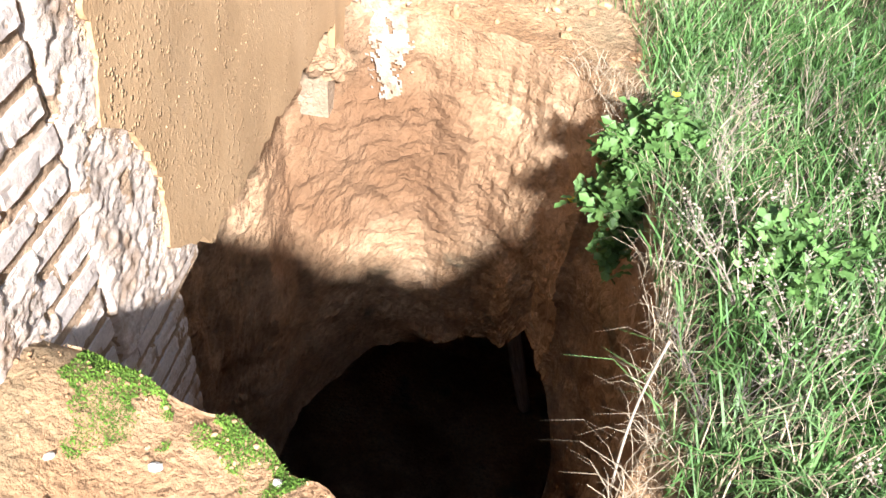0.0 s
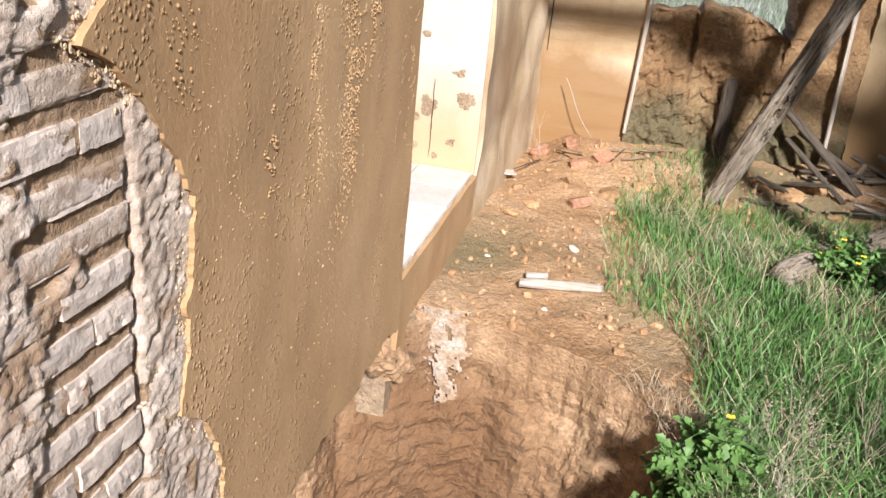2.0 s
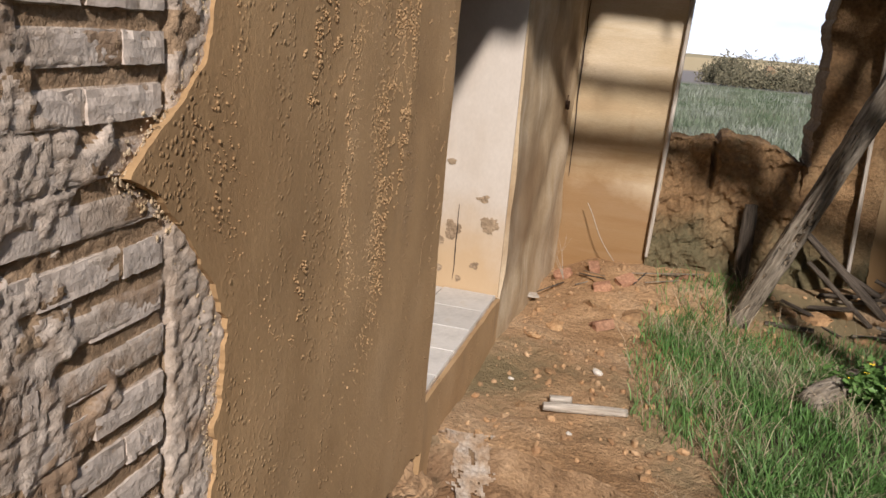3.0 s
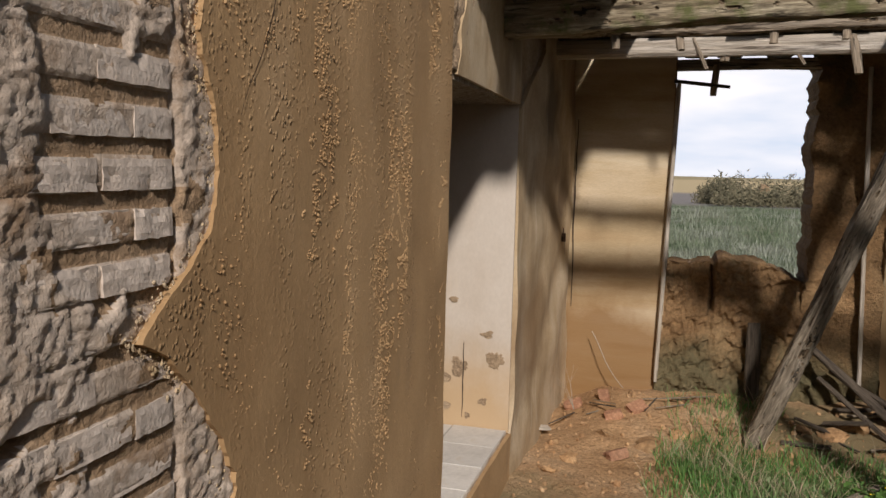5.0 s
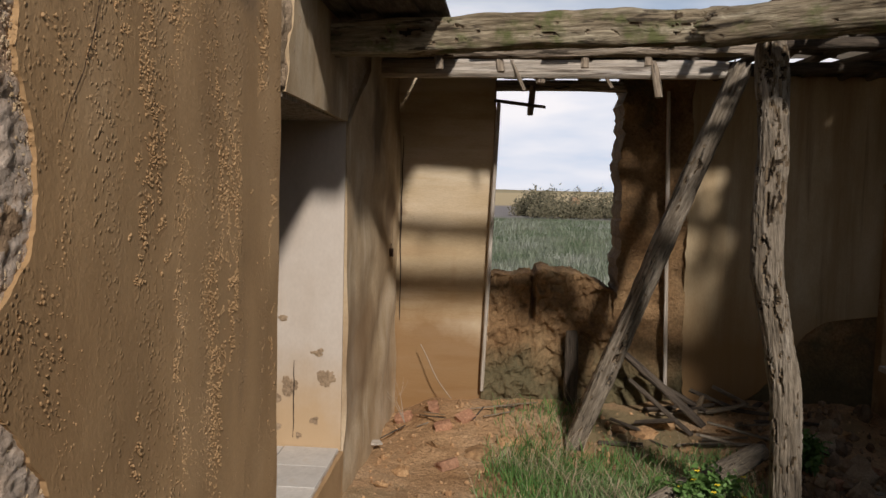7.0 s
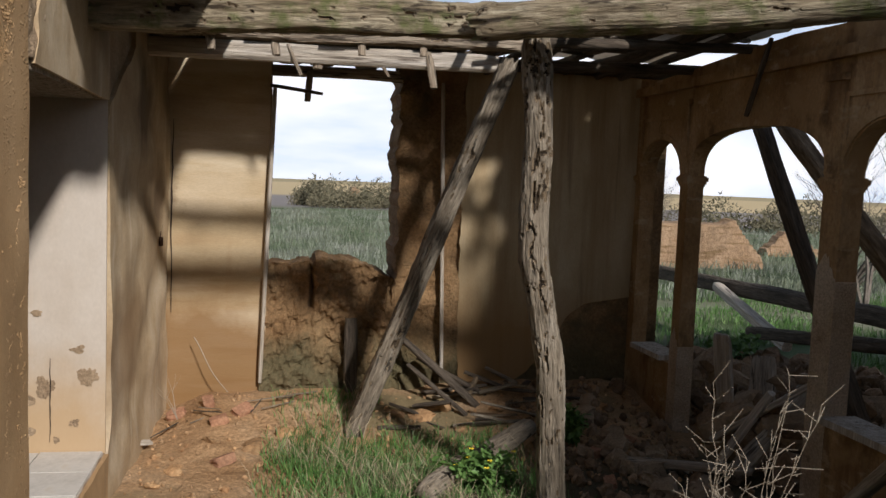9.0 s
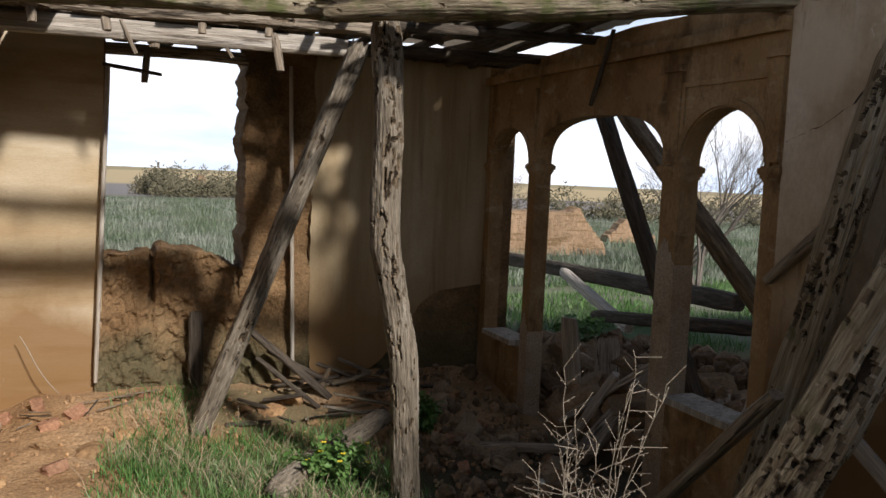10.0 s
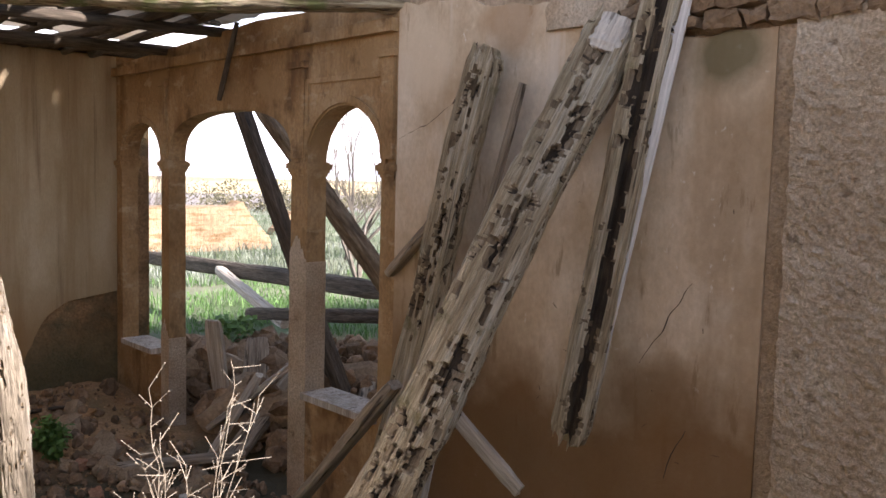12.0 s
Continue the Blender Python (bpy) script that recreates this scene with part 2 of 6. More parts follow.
M_WOOD_PALE = material("bleached_wood", [(0.34, 0.29, 0.23), (0.48, 0.43, 0.36), (0.60, 0.56, 0.50)], 1.0, stretch=(20, 20, 1.4), rough=0.9, bump=0.8, bump_scale=2.6, bump_dist=0.025, fine=0.35, fine_scale=3.5, vary=0.1,
                       streak=((0.08, 0.06, 0.045), (24, 24, 2.0), 0.8, 0.6, 0.68))
# paler wood that puts the light on the hanging plank's edge into colour
M_WOOD_LIT_EDGE = material("lit_edge_wood", [(0.40, 0.36, 0.31), (0.54, 0.51, 0.47), (0.64, 0.61, 0.57)], 1.0, stretch=(26, 26, 1.2), rough=0.85, bump=0.5, bump_scale=3.0, bump_dist=0.012, fine=0.2, fine_scale=4.0,
                       streak=((0.22, 0.18, 0.13), (30, 30, 1.6), 0.7, 0.60, 0.70))
M_SHEET = material("ceiling_sheet", [(0.50, 0.44, 0.36), (0.64, 0.59, 0.52), (0.72, 0.68, 0.62)], 3.0, rough=0.85, bump=0.4, bump_scale=14, bump_dist=0.02, fine=0.15, fine_scale=40, patch=((0.36, 0.27, 0.17), 2.5, 0.58, 0.70))
M_WOOD_ROT = material("rotten_wood", [(0.28, 0.205, 0.12), (0.49, 0.405, 0.27), (0.68, 0.62, 0.49)], 1.0, stretch=(30, 30, 1.7), rough=0.92, bump=1.0, bump_scale=3.0, bump_dist=0.05, fine=0.45, fine_scale=5.0, vary=0.06,
                      streak=((0.06, 0.043, 0.026), (60, 60, 2.6), 0.75, 0.60, 0.68), patch=((0.22, 0.19, 0.09), 6.0, 0.60, 0.72))
# near-black colour that stands for the shade deep in timber pits
M_WOOD_PIT_SHADE = material("wood_pit_shade", [(0.018, 0.013, 0.009), (0.045, 0.033, 0.022), (0.11, 0.08, 0.05)], 1.0, stretch=(26, 26, 5), rough=0.95, bump=0.8, bump_scale=3.0, bump_dist=0.03)
# worn brown of sticks and a prop; also the half-shade in shallow pits
M_WOOD_WORN_SHADED = material("worn_shaded_wood", [(0.10, 0.07, 0.042), (0.22, 0.165, 0.105), (0.36, 0.29, 0.20)], 1.0, stretch=(26, 26, 4), rough=0.92, bump=0.9, bump_scale=3.0, bump_dist=0.03, fine=0.4, fine_scale=5.0)
M_WOOD_MOSS = material("mossy_wood", [(0.15, 0.115, 0.07), (0.27, 0.22, 0.145), (0.44, 0.39, 0.28)], 1.0, stretch=(16, 16, 1.6), rough=0.92, bump=0.9, bump_scale=3, bump_dist=0.03, fine=0.45, fine_scale=4,
                       streak=((0.045, 0.035, 0.025), (26, 26, 4.5), 0.9, 0.56, 0.63), patch=((0.13, 0.14, 0.055), 4.0, 0.52, 0.62), more=(((0.07, 0.05, 0.03), (3, 3, 1.2), 0.8, 0.52, 0.62),))
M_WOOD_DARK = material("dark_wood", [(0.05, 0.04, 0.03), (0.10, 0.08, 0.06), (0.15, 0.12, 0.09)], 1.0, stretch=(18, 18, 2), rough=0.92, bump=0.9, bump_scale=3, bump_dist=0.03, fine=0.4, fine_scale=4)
M_LOG = material("grey_log", [(0.15, 0.122, 0.088), (0.245, 0.207, 0.155), (0.37, 0.325, 0.26)], 1.0, stretch=(14, 14, 2.0), rough=0.92, bump=0.95, bump_scale=3.0, bump_dist=0.03, fine=0.45, fine_scale=4, vary=0.1,
                 streak=((0.04, 0.033, 0.025), (24, 24, 4.0), 0.9, 0.56, 0.64))
M_GRASS = material("grass", [(0.06, 0.145, 0.036), (0.105, 0.22, 0.06), (0.19, 0.29, 0.125)], 2.0, rough=0.45, bump=0, fine=0.2, vary=0.35, island=True)
M_DRY = material("dry_grass", [(0.34, 0.27, 0.17), (0.46, 0.39, 0.28)], 4.0, rough=0.8, bump=0, fine=0.2, vary=0.3, island=True)
M_FIELD_GRASS = material("field_grass", [(0.08, 0.13, 0.06), (0.19, 0.225, 0.165), (0.36, 0.38, 0.345)], 0.5, rough=0.75, bump=0, fine=0.2, vary=0.35, island=True)
M_LEAF = material("leaf", [(0.08, 0.17, 0.04), (0.13, 0.24, 0.07)], 9.0, rough=0.5, bump=0, fine=0.15, vary=0.3, island=True)
M_FLOWER = material("yellow_flower", [(0.75, 0.55, 0.03), (0.85, 0.65, 0.06)], 20, rough=0.6, bump=0)
M_STONE = material("clod", [(0.27, 0.155, 0.075), (0.36, 0.22, 0.11), (0.42, 0.28, 0.15)], 8.0, bump=0.8, bump_scale=25, bump_dist=0.02, vary=0.25)
M_CLODS = material("loose_clods", [(0.30, 0.17, 0.085), (0.40, 0.25, 0.13), (0.46, 0.32, 0.19)], 6.0, bump=0.8, bump_scale=25, bump_dist=0.02, vary=0.3, island=True)
M_RUBBLE = material("rubble", [(0.13, 0.085, 0.05), (0.23, 0.155, 0.095), (0.34, 0.25, 0.17)], 6.0, bump=0.8, bump_scale=25, bump_dist=0.02, vary=0.35, island=True)
M_RED = material("red_brick", [(0.30, 0.15, 0.09), (0.38, 0.22, 0.135)], 9.0, bump=0.7, bump_scale=30, bump_dist=0.015, vary=0.2)
M_LIME = material("lime", [(0.32, 0.205, 0.115), (0.40, 0.31, 0.225), (0.50, 0.45, 0.39)], 11.0, bump=1.0, bump_scale=24, bump_dist=0.03, fine=0.3, fine_scale=60)
M_PALE = material("pale_stone", [(0.55, 0.50, 0.42), (0.68, 0.64, 0.57)], 9.0, bump=0.6, bump_scale=30, bump_dist=0.015)
M_BARK = material("bark", [(0.10, 0.085, 0.07), (0.19, 0.165, 0.14)], 6.0, bump=0, fine=0.3)
M_TWIG = material("pale_twig", [(0.26, 0.215, 0.16), (0.38, 0.33, 0.26)], 9.0, bump=0, fine=0.2)
M_IRON = material("rusty_iron", [(0.05, 0.03, 0.02), (0.12, 0.06, 0.03)], 20, rough=0.8, bump=0.4)
M_RUIN = material("far_adobe", [(0.28, 0.18, 0.105), (0.39, 0.27, 0.17)], 1.2, bump=0.8, bump_scale=5, bump_dist=0.1, fine=0.3, fine_scale=9, more=(((0.20, 0.125, 0.06), (1.2, 1.2, 9), 0.8, 0.52, 0.60),))
M_BUSHFAR = material("far_scrub", [(0.12, 0.115, 0.07), (0.20, 0.18, 0.12)], 1.0, rough=0.9, bump=0, vary=0.3, island=True)


def let_light_through(m, share):
    """Thin leaves pass part of the light on to their far side."""
    n, l = m.node_tree.nodes, m.node_tree.links
    bsdf = n["Principled BSDF"]
    tr = n.new("ShaderNodeBsdfTranslucent")
    l.new(bsdf.inputs["Base Color"].links[0].from_socket, tr.inputs["Color"])
    mx = n.new("ShaderNodeMixShader")
    mx.inputs[0].default_value = share
    l.new(bsdf.outputs[0], mx.inputs[1])
    l.new(tr.outputs[0], mx.inputs[2])
    l.new(mx.outputs[0], n["Material Output"].inputs["Surface"])


for leaf_mat in (M_GRASS, M_LEAF, M_FIELD_GRASS, M_DRY):
    let_light_through(leaf_mat, 0.12)
let_light_through(M_SHEET, 0.55)


def ground_material():
    """Earth and turf near by, rough grass outside, a grey fallow strip and straw-coloured fields far off."""
    m = material("ground", [(0.31, 0.18, 0.085), (0.42, 0.265, 0.14), (0.48, 0.34, 0.21)], 1.5, bump=0.9, bump_scale=13, bump_dist=0.05, fine=0.4, fine_scale=45,
                 patch=((0.22, 0.17, 0.09), 0.8, 0.5, 0.62))
    n, l = m.node_tree.nodes, m.node_tree.links
    bsdf = n["Principled BSDF"]
    near = bsdf.inputs["Base Color"].links[0].from_socket
    geo = n.new("ShaderNodeNewGeometry")
    wob = n.new("ShaderNodeTexNoise")
    wob.inputs["Scale"].default_value, wob.inputs["Detail"].default_value = 0.05, 5
    l.new(geo.outputs["Position"], wob.inputs["Vector"])
    ln = n.new("ShaderNodeVectorMath")
    ln.operation = 'LENGTH'
    l.new(geo.outputs["Position"], ln.inputs[0])
    ad = n.new("ShaderNodeMath")
    ad.operation = 'MULTIPLY_ADD'
    l.new(wob.outputs["Fac"], ad.inputs[0])
    ad.inputs[1].default_value = 14.0
    l.new(ln.outputs["Value"], ad.inputs[2])

    def step(a, b):
        r = n.new("ShaderNodeMapRange")
        r.inputs["From Min"].default_value, r.inputs["From Max"].default_value = a, b
        l.new(ad.outputs[0], r.inputs["Value"])
        return r.outputs["Result"]

    def over(fac, a, col):
        x = n.new("ShaderNodeMix")
        x.data_type = 'RGBA'
        l.new(fac, x.inputs[0])
        l.new(a, x.inputs[6])
        if isinstance(col, tuple):
            x.inputs[7].default_value = (*col, 1)
        else:
            l.new(col, x.inputs[7])
        return x.outputs[2]

    tn = n.new("ShaderNodeTexNoise")
    tn.inputs["Scale"].default_value, tn.inputs["Detail"].default_value = 0.35, 8
    l.new(geo.outputs["Position"], tn.inputs["Vector"])
    tr = n.new("ShaderNodeValToRGB")
    tr.color_ramp.elements[0].color, tr.color_ramp.elements[1].color = (0.075, 0.115, 0.045, 1), (0.20, 0.205, 0.14, 1)
    tr.color_ramp.elements[0].position, tr.color_ramp.elements[1].position = 0.38, 0.62
    l.new(tn.outputs["Fac"], tr.inputs["Fac"])
    sx = n.new("ShaderNodeSeparateXYZ")
    l.new(geo.outputs["Position"], sx.inputs[0])
    tw = n.new("ShaderNodeTexNoise")
    tw.inputs["Scale"].default_value, tw.inputs["Detail"].default_value = 2.2, 6
    l.new(geo.outputs["Position"], tw.inputs["Vector"])

    def side(sock, a, b):
        ws = n.new("ShaderNodeMath")
        ws.operation = 'MULTIPLY_ADD'
        l.new(tw.outputs["Fac"], ws.inputs[0])
        ws.inputs[1].default_value = 0.5
        l.new(sock, ws.inputs[2])
        r = n.new("ShaderNodeMapRange")
        r.inputs["From Min"].default_value, r.inputs["From Max"].default_value = a + 0.25, b + 0.25
        l.new(ws.outputs[0], r.inputs["Value"])
        return r.outputs["Result"]

    both = n.new("ShaderNodeMath")
    both.operation = 'MULTIPLY'
    l.new(side(sx.outputs["X"], 0.40, 0.65), both.inputs[0])
    l.new(side(sx.outputs["Y"], 6.1, 5.6), both.inputs[1])
    near = over(both.outputs[0], near, (0.085, 0.07, 0.04))
    c = over(step(16, 18), near, tr.outputs["Color"])
    c = over(step(55, 60), c, (0.25, 0.23, 0.22))
    c = over(step(100, 110), c, (0.54, 0.43, 0.25))
    c = over(step(420, 450), c, (0.36, 0.30, 0.17))
    l.new(c, bsdf.inputs["Base Color"])
    return m


M_GROUND = ground_material()


# ---- builders ----
def mesh_from(name, verts, faces, mat, smooth=False):
    me = bpy.data.meshes.new(name)
    me.from_pydata([tuple(v) for v in verts], [], faces)
    me.materials.append(mat)
    if smooth:
        me.polygons.foreach_set("use_smooth", [True] * len(me.polygons))
    me.update()
    return me


def part(name, bm, mat, parent, label=""):
    """Links a bmesh (or a mesh) as one mesh object under parent."""
    if isinstance(bm, bmesh.types.BMesh):
        bmesh.ops.recalc_face_normals(bm, faces=bm.faces)
        me = bpy.data.meshes.new(name)
        bm.to_mesh(me)
        bm.free()
        me.materials.append(mat)
    else:
        me = bm
    ob = new(name, me)
    ob.parent = parent
    if label:
        tagged(ob, label)
    return ob


def thing(name, label, category, group="", kind=""):
    return tagged(new(name), label, category, group, kind)


def nz(x, y, z, s=1.0):
    return noise.noise(Vector((x * s, y * s, z * s)))


def hexa(bm, pts):
    """Six-sided solid from 8 points: bottom four, then top four."""
    v = [bm.verts.new(p) for p in pts]
    for f in ((0, 1, 2, 3), (4, 5, 6, 7), (0, 1, 5, 4), (1, 2, 6, 5), (2, 3, 7, 6), (3, 0, 4, 7)):
        bm.faces.new([v[i] for i in f])


def box(bm, x0, x1, y0, y1, z0, z1):
    hexa(bm, [(x0, y0, z0), (x1, y0, z0), (x1, y1, z0), (x0, y1, z0), (x0, y0, z1), (x1, y0, z1), (x1, y1, z1), (x0, y1, z1)])


def strip(bm, run, to3, d0, d1):
    """A run of wall: run = [(a, z_low, z_high), ...] along the wall, between depths d0 and d1; to3(a, d, z) gives the point."""
    cols = [[bm.verts.new(to3(a, d, z)) for d, z in ((d0, lo), (d1, lo), (d1, hi), (d0, hi))] for a, lo, hi in run]
    for p, q in zip(cols, cols[1:]):
        for i in range(4):
            j = (i + 1) % 4
            bm.faces.new((p[i], p[j], q[j], q[i]))
    bm.faces.new(cols[0])
    bm.faces.new(cols[-1][::-1])


def sheet(rows, ncol, to3, depth, relief=0.004, seed=0.0, rs=6.0):
    """A plaster coat: rows = [(z, a0, a1), ...]; it stands proud from depth 0 (the core) to depth."""
    verts, faces = [], []
    nr = len(rows)
    for z, a0, a1 in rows:
        for c in range(ncol):
            a = a0 + (a1 - a0) * c / (ncol - 1)
            verts.append(to3(a, depth + relief * nz(a, seed, z, rs), z))
    off = len(verts)
    for z, a0, a1 in rows:
        for c in range(ncol):
            a = a0 + (a1 - a0) * c / (ncol - 1)
            verts.append(to3(a, -0.004, z))
    for r in range(nr - 1):
        for c in range(ncol - 1):
            i = r * ncol + c
            faces.append((i, i + 1, i + ncol + 1, i + ncol))
    rim = [(r, 0) for r in range(nr)] + [(nr - 1, c) for c in range(1, ncol)] + [(r, ncol - 1) for r in range(nr - 2, -1, -1)] + [(0, c) for c in range(ncol - 2, 0, -1)]
    ids = [r * ncol + c for r, c in rim]
    for i, j in zip(ids, ids[1:] + ids[:1]):
        faces.append((i, j, j + off, i + off))
    return verts, faces


def frame_to(p0, p1, spin=0.0):
    """Pose with local z from p0 to p1."""
    p0, p1 = Vector(p0), Vector(p1)
    q = (p1 - p0).to_track_quat('Z', 'Y')
    return Matrix.Translation(p0) @ q.to_matrix().to_4x4() @ Matrix.Rotation(radians(spin), 4, 'Z'), (p1 - p0).length


def timber_mesh(name, length, w, h, mat, seed=0, wear=0.12, taper=0.0, bow=0.0, round_=0.5, rings=26, sides=16, split=0.0):
    """A weathered beam, plank or log along z: section w by h, from squared (round_ 0) to a log (1)."""
    verts, faces = [], []
    e = 2.0 + (1 - round_) * 8
    for r in range(rings):
        t = r / (rings - 1)
        z = t * length
        k = 1 - taper * t
        end = min(t, 1 - t) * length
        ero = 1 - 0.25 * max(0, 1 - end / 0.12) * (0.6 + nz(seed, t * 9, 2.0))
        bx = bow * math.sin(math.pi * t) + 0.25 * wear * w * nz(seed + 9, z * 1.4, 0)
        by = 0.6 * bow * math.sin(math.pi * t * 1.7 + seed) + 0.25 * wear * w * nz(seed + 19, z * 1.4, 0)
        for s in range(sides):
            a = 2 * math.pi * (s + 0.5) / sides
            c, sn = math.cos(a), math.sin(a)
            rad = (abs(c) ** e + abs(sn) ** e) ** (-1 / e)
            g = 1 + wear * (nz(c * 1.3 + seed, sn * 1.3, z * 2.0) + 0.8 * nz(c * 3 + seed, sn * 3, z * 5 + 7) + 0.6 * nz(c * 6, sn * 6 + seed, z * 1.2))
            if split:
                g -= split * max(0.0, 0.5 + nz(c * 2.2 + seed * 3, sn * 2.2, z * 0.8) - 0.55) * 2
            zz = z + (0.5 * wear * w * (nz(c * 4 + seed, sn * 4, t * 3) * 2) if r in (0, rings - 1) else 0)
            verts.append((bx + c * rad * w / 2 * k * g * ero, by + sn * rad * h / 2 * k * g * ero, zz))
    for r in range(rings - 1):
        for s in range(sides):
            a, b = r * sides + s, r * sides + (s + 1) % sides
            faces.append((a, b, b + sides, a + sides))
    faces.append(tuple(range(sides - 1, -1, -1)))
    faces.append(tuple(range((rings - 1) * sides, rings * sides)))
    return mesh_from(name, verts, faces, mat, smooth=round_ > 0.6)


def timber(name, p0, p1, w, h, mat, label, category, group="", spin=0.0, **kw):
    m, length = frame_to(p0, p1, spin)
    ob = tagged(new(name, timber_mesh(name, length, w, h, mat, **kw)), label, category, group)
    ob.matrix_world = m
    return ob


def fixed(parent, name, p0, p1, w, h, mat, label="", spin=0.0, **kw):
    """A strip of wood that belongs to a timber and moves with it."""
    m, length = frame_to(p0, p1, spin)
    ob = new(name, timber_mesh(name, length, w, h, mat, **kw))
    ob.parent = parent
    ob.matrix_parent_inverse = parent.matrix_basis.inverted()
    ob.matrix_basis = m
    if label:
        tagged(ob, label)
    return ob


def sm(a, b, v):
    t = min(1, max(0, (v - a) / (b - a)))
    return t * t * (3 - 2 * t)


def rotten_plank(name, p0, p1, w, h, label, category, group="", spin=0.0, seed=0, groove=0.0, hole=0.24, side=(-0.8, -0.6, 0), mat=None, bow=0.0, sq=7.0, pit=0.022, bends=()):
    """A rotten plank with worm-eaten hollows, ragged ends and, if asked, a long groove rotted into its open side."""
    m, length = frame_to(p0, p1, spin)
    g = m.to_3x3().transposed() @ Vector(side)
    g = Vector((g.x, g.y)).normalized()
    across = m.to_3x3().transposed() @ Vector((1, 0, 0))
    sides, rings = 64, int(length / 0.011)
    verts, depth = [], []
    for r in range(rings + 1):
        t = r / rings
        z = t * length
        bx, by = 0.02 * nz(seed, z * 1.1, 0) + bow * math.sin(math.pi * t), 0.02 * nz(seed + 7, z * 1.1, 0)
        if bends:
            k = float(np.interp(t, [b_[0] for b_ in bends], [b_[1] for b_ in bends]))
            bx, by = bx + across.x * k, by + across.y * k
        for s in range(sides):
            a = 2 * math.pi * (s + 0.5) / sides
            c, sn = math.cos(a), math.sin(a)
            rad = (abs(c) ** sq + abs(sn) ** sq) ** (-1 / sq)
            x, y = c * rad * w / 2, sn * rad * h / 2
            end = min(z, length - z) - 0.05 - 0.06 * nz(x * 30, y * 30, seed)
            thin = 1 + 0.10 * nz(seed, c * 1.2, z * 2.6) + 0.08 * nz(c * 2 + seed, sn * 2, z * 8) - 0.45 * max(0.0, -end / 0.12)
            u_ = x * 40 + 1.4 * nz(z * 9, seed, x * 20)
            v_ = y * 40 + 1.4 * nz(z * 9, seed + 5, y * 20)
            heart = max(abs(x) / w, abs(y) / h) if abs(x) / w + abs(y) / h > 0.96 else min(abs(x) / w, abs(y) / h)
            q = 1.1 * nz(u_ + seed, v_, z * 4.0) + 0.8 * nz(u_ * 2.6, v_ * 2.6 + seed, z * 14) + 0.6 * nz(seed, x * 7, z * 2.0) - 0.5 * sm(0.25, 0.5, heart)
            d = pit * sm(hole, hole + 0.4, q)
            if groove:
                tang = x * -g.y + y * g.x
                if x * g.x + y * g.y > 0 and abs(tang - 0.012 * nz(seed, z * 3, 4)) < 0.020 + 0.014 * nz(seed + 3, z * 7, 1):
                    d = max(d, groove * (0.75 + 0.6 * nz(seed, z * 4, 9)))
            fib = 0.005 * nz(x * 110, y * 110, z * 3 + seed) + 0.003 * nz(x * 220, y * 220, z * 9 + seed)
            ln = math.hypot(x, y)
            k = max(0.25, (ln * thin - d + fib) / ln)
            verts.append((bx + x * k, by + y * k, z + (0.10 * nz(x * 28 + seed, y * 28, t) if r in (0, rings) else 0)))
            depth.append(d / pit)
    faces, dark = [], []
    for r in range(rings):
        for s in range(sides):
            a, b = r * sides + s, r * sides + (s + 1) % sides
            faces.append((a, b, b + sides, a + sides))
            # shade painted by depth: near-black in deep pits, dim brown in shallow ones
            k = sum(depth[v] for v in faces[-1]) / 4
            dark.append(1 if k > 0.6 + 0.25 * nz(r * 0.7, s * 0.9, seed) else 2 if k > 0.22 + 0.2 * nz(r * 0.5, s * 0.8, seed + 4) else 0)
    faces += [tuple(range(sides - 1, -1, -1)), tuple(range(rings * sides, (rings + 1) * sides))]
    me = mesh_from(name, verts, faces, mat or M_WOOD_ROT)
    me.materials.append(M_WOOD_PIT_SHADE)
    me.materials.append(M_WOOD_WORN_SHADED)
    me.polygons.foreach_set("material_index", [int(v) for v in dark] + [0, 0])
    ob = tagged(new(name, me), label, category, group)
    ob.matrix_world = m
    return ob


def lump_mesh(name, r, mat, seed=0, flat=0.7, rough=0.35, detail=2, square=0.0):
    bm = bmesh.new()
    if square:
        bmesh.ops.create_cube(bm, size=2.0)
        bmesh.ops.subdivide_edges(bm, edges=bm.edges, cuts=3, use_grid_fill=True)
        for v in bm.verts:
            v.co = v.co.lerp(v.co.normalized() * 1.3, 1 - square)
    else:
        bmesh.ops.create_icosphere(bm, subdivisions=detail, radius=1.0)
    for v in bm.verts:
        c = v.co.copy()
        v.co *= 1 + rough * nz(c.x + seed, c.y, c.z, 1.1) + rough * 0.5 * nz(c.x, c.y + seed, c.z, 2.7)
        v.co.x, v.co.y, v.co.z = v.co.x * r[0], v.co.y * r[1], v.co.z * r[2] * flat
    me = bpy.data.meshes.new(name)
    bm.to_mesh(me)
    bm.free()
    me.materials.append(mat)
    return me

# ---- ground and pit ----
RIM = [(-1.0, 1.22), (-0.75, 1.17), (-0.44, 1.11), (-0.25, 1.0), (-0.1, 0.8), (0.1, 0.75), (0.25, 1.0), (0.36, 1.35), (0.45, 1.6), (0.48, 2.0), (0.5, 2.6), (0.42, 3.1), (0.2, 3.5),
       (-0.1, 3.72), (-0.5, 3.85), (-0.83, 3.8), (-1.2, 3.5), (-1.4, 2.8), (-1.35, 2.2), (-1.2, 1.8), (-1.08, 1.5)]


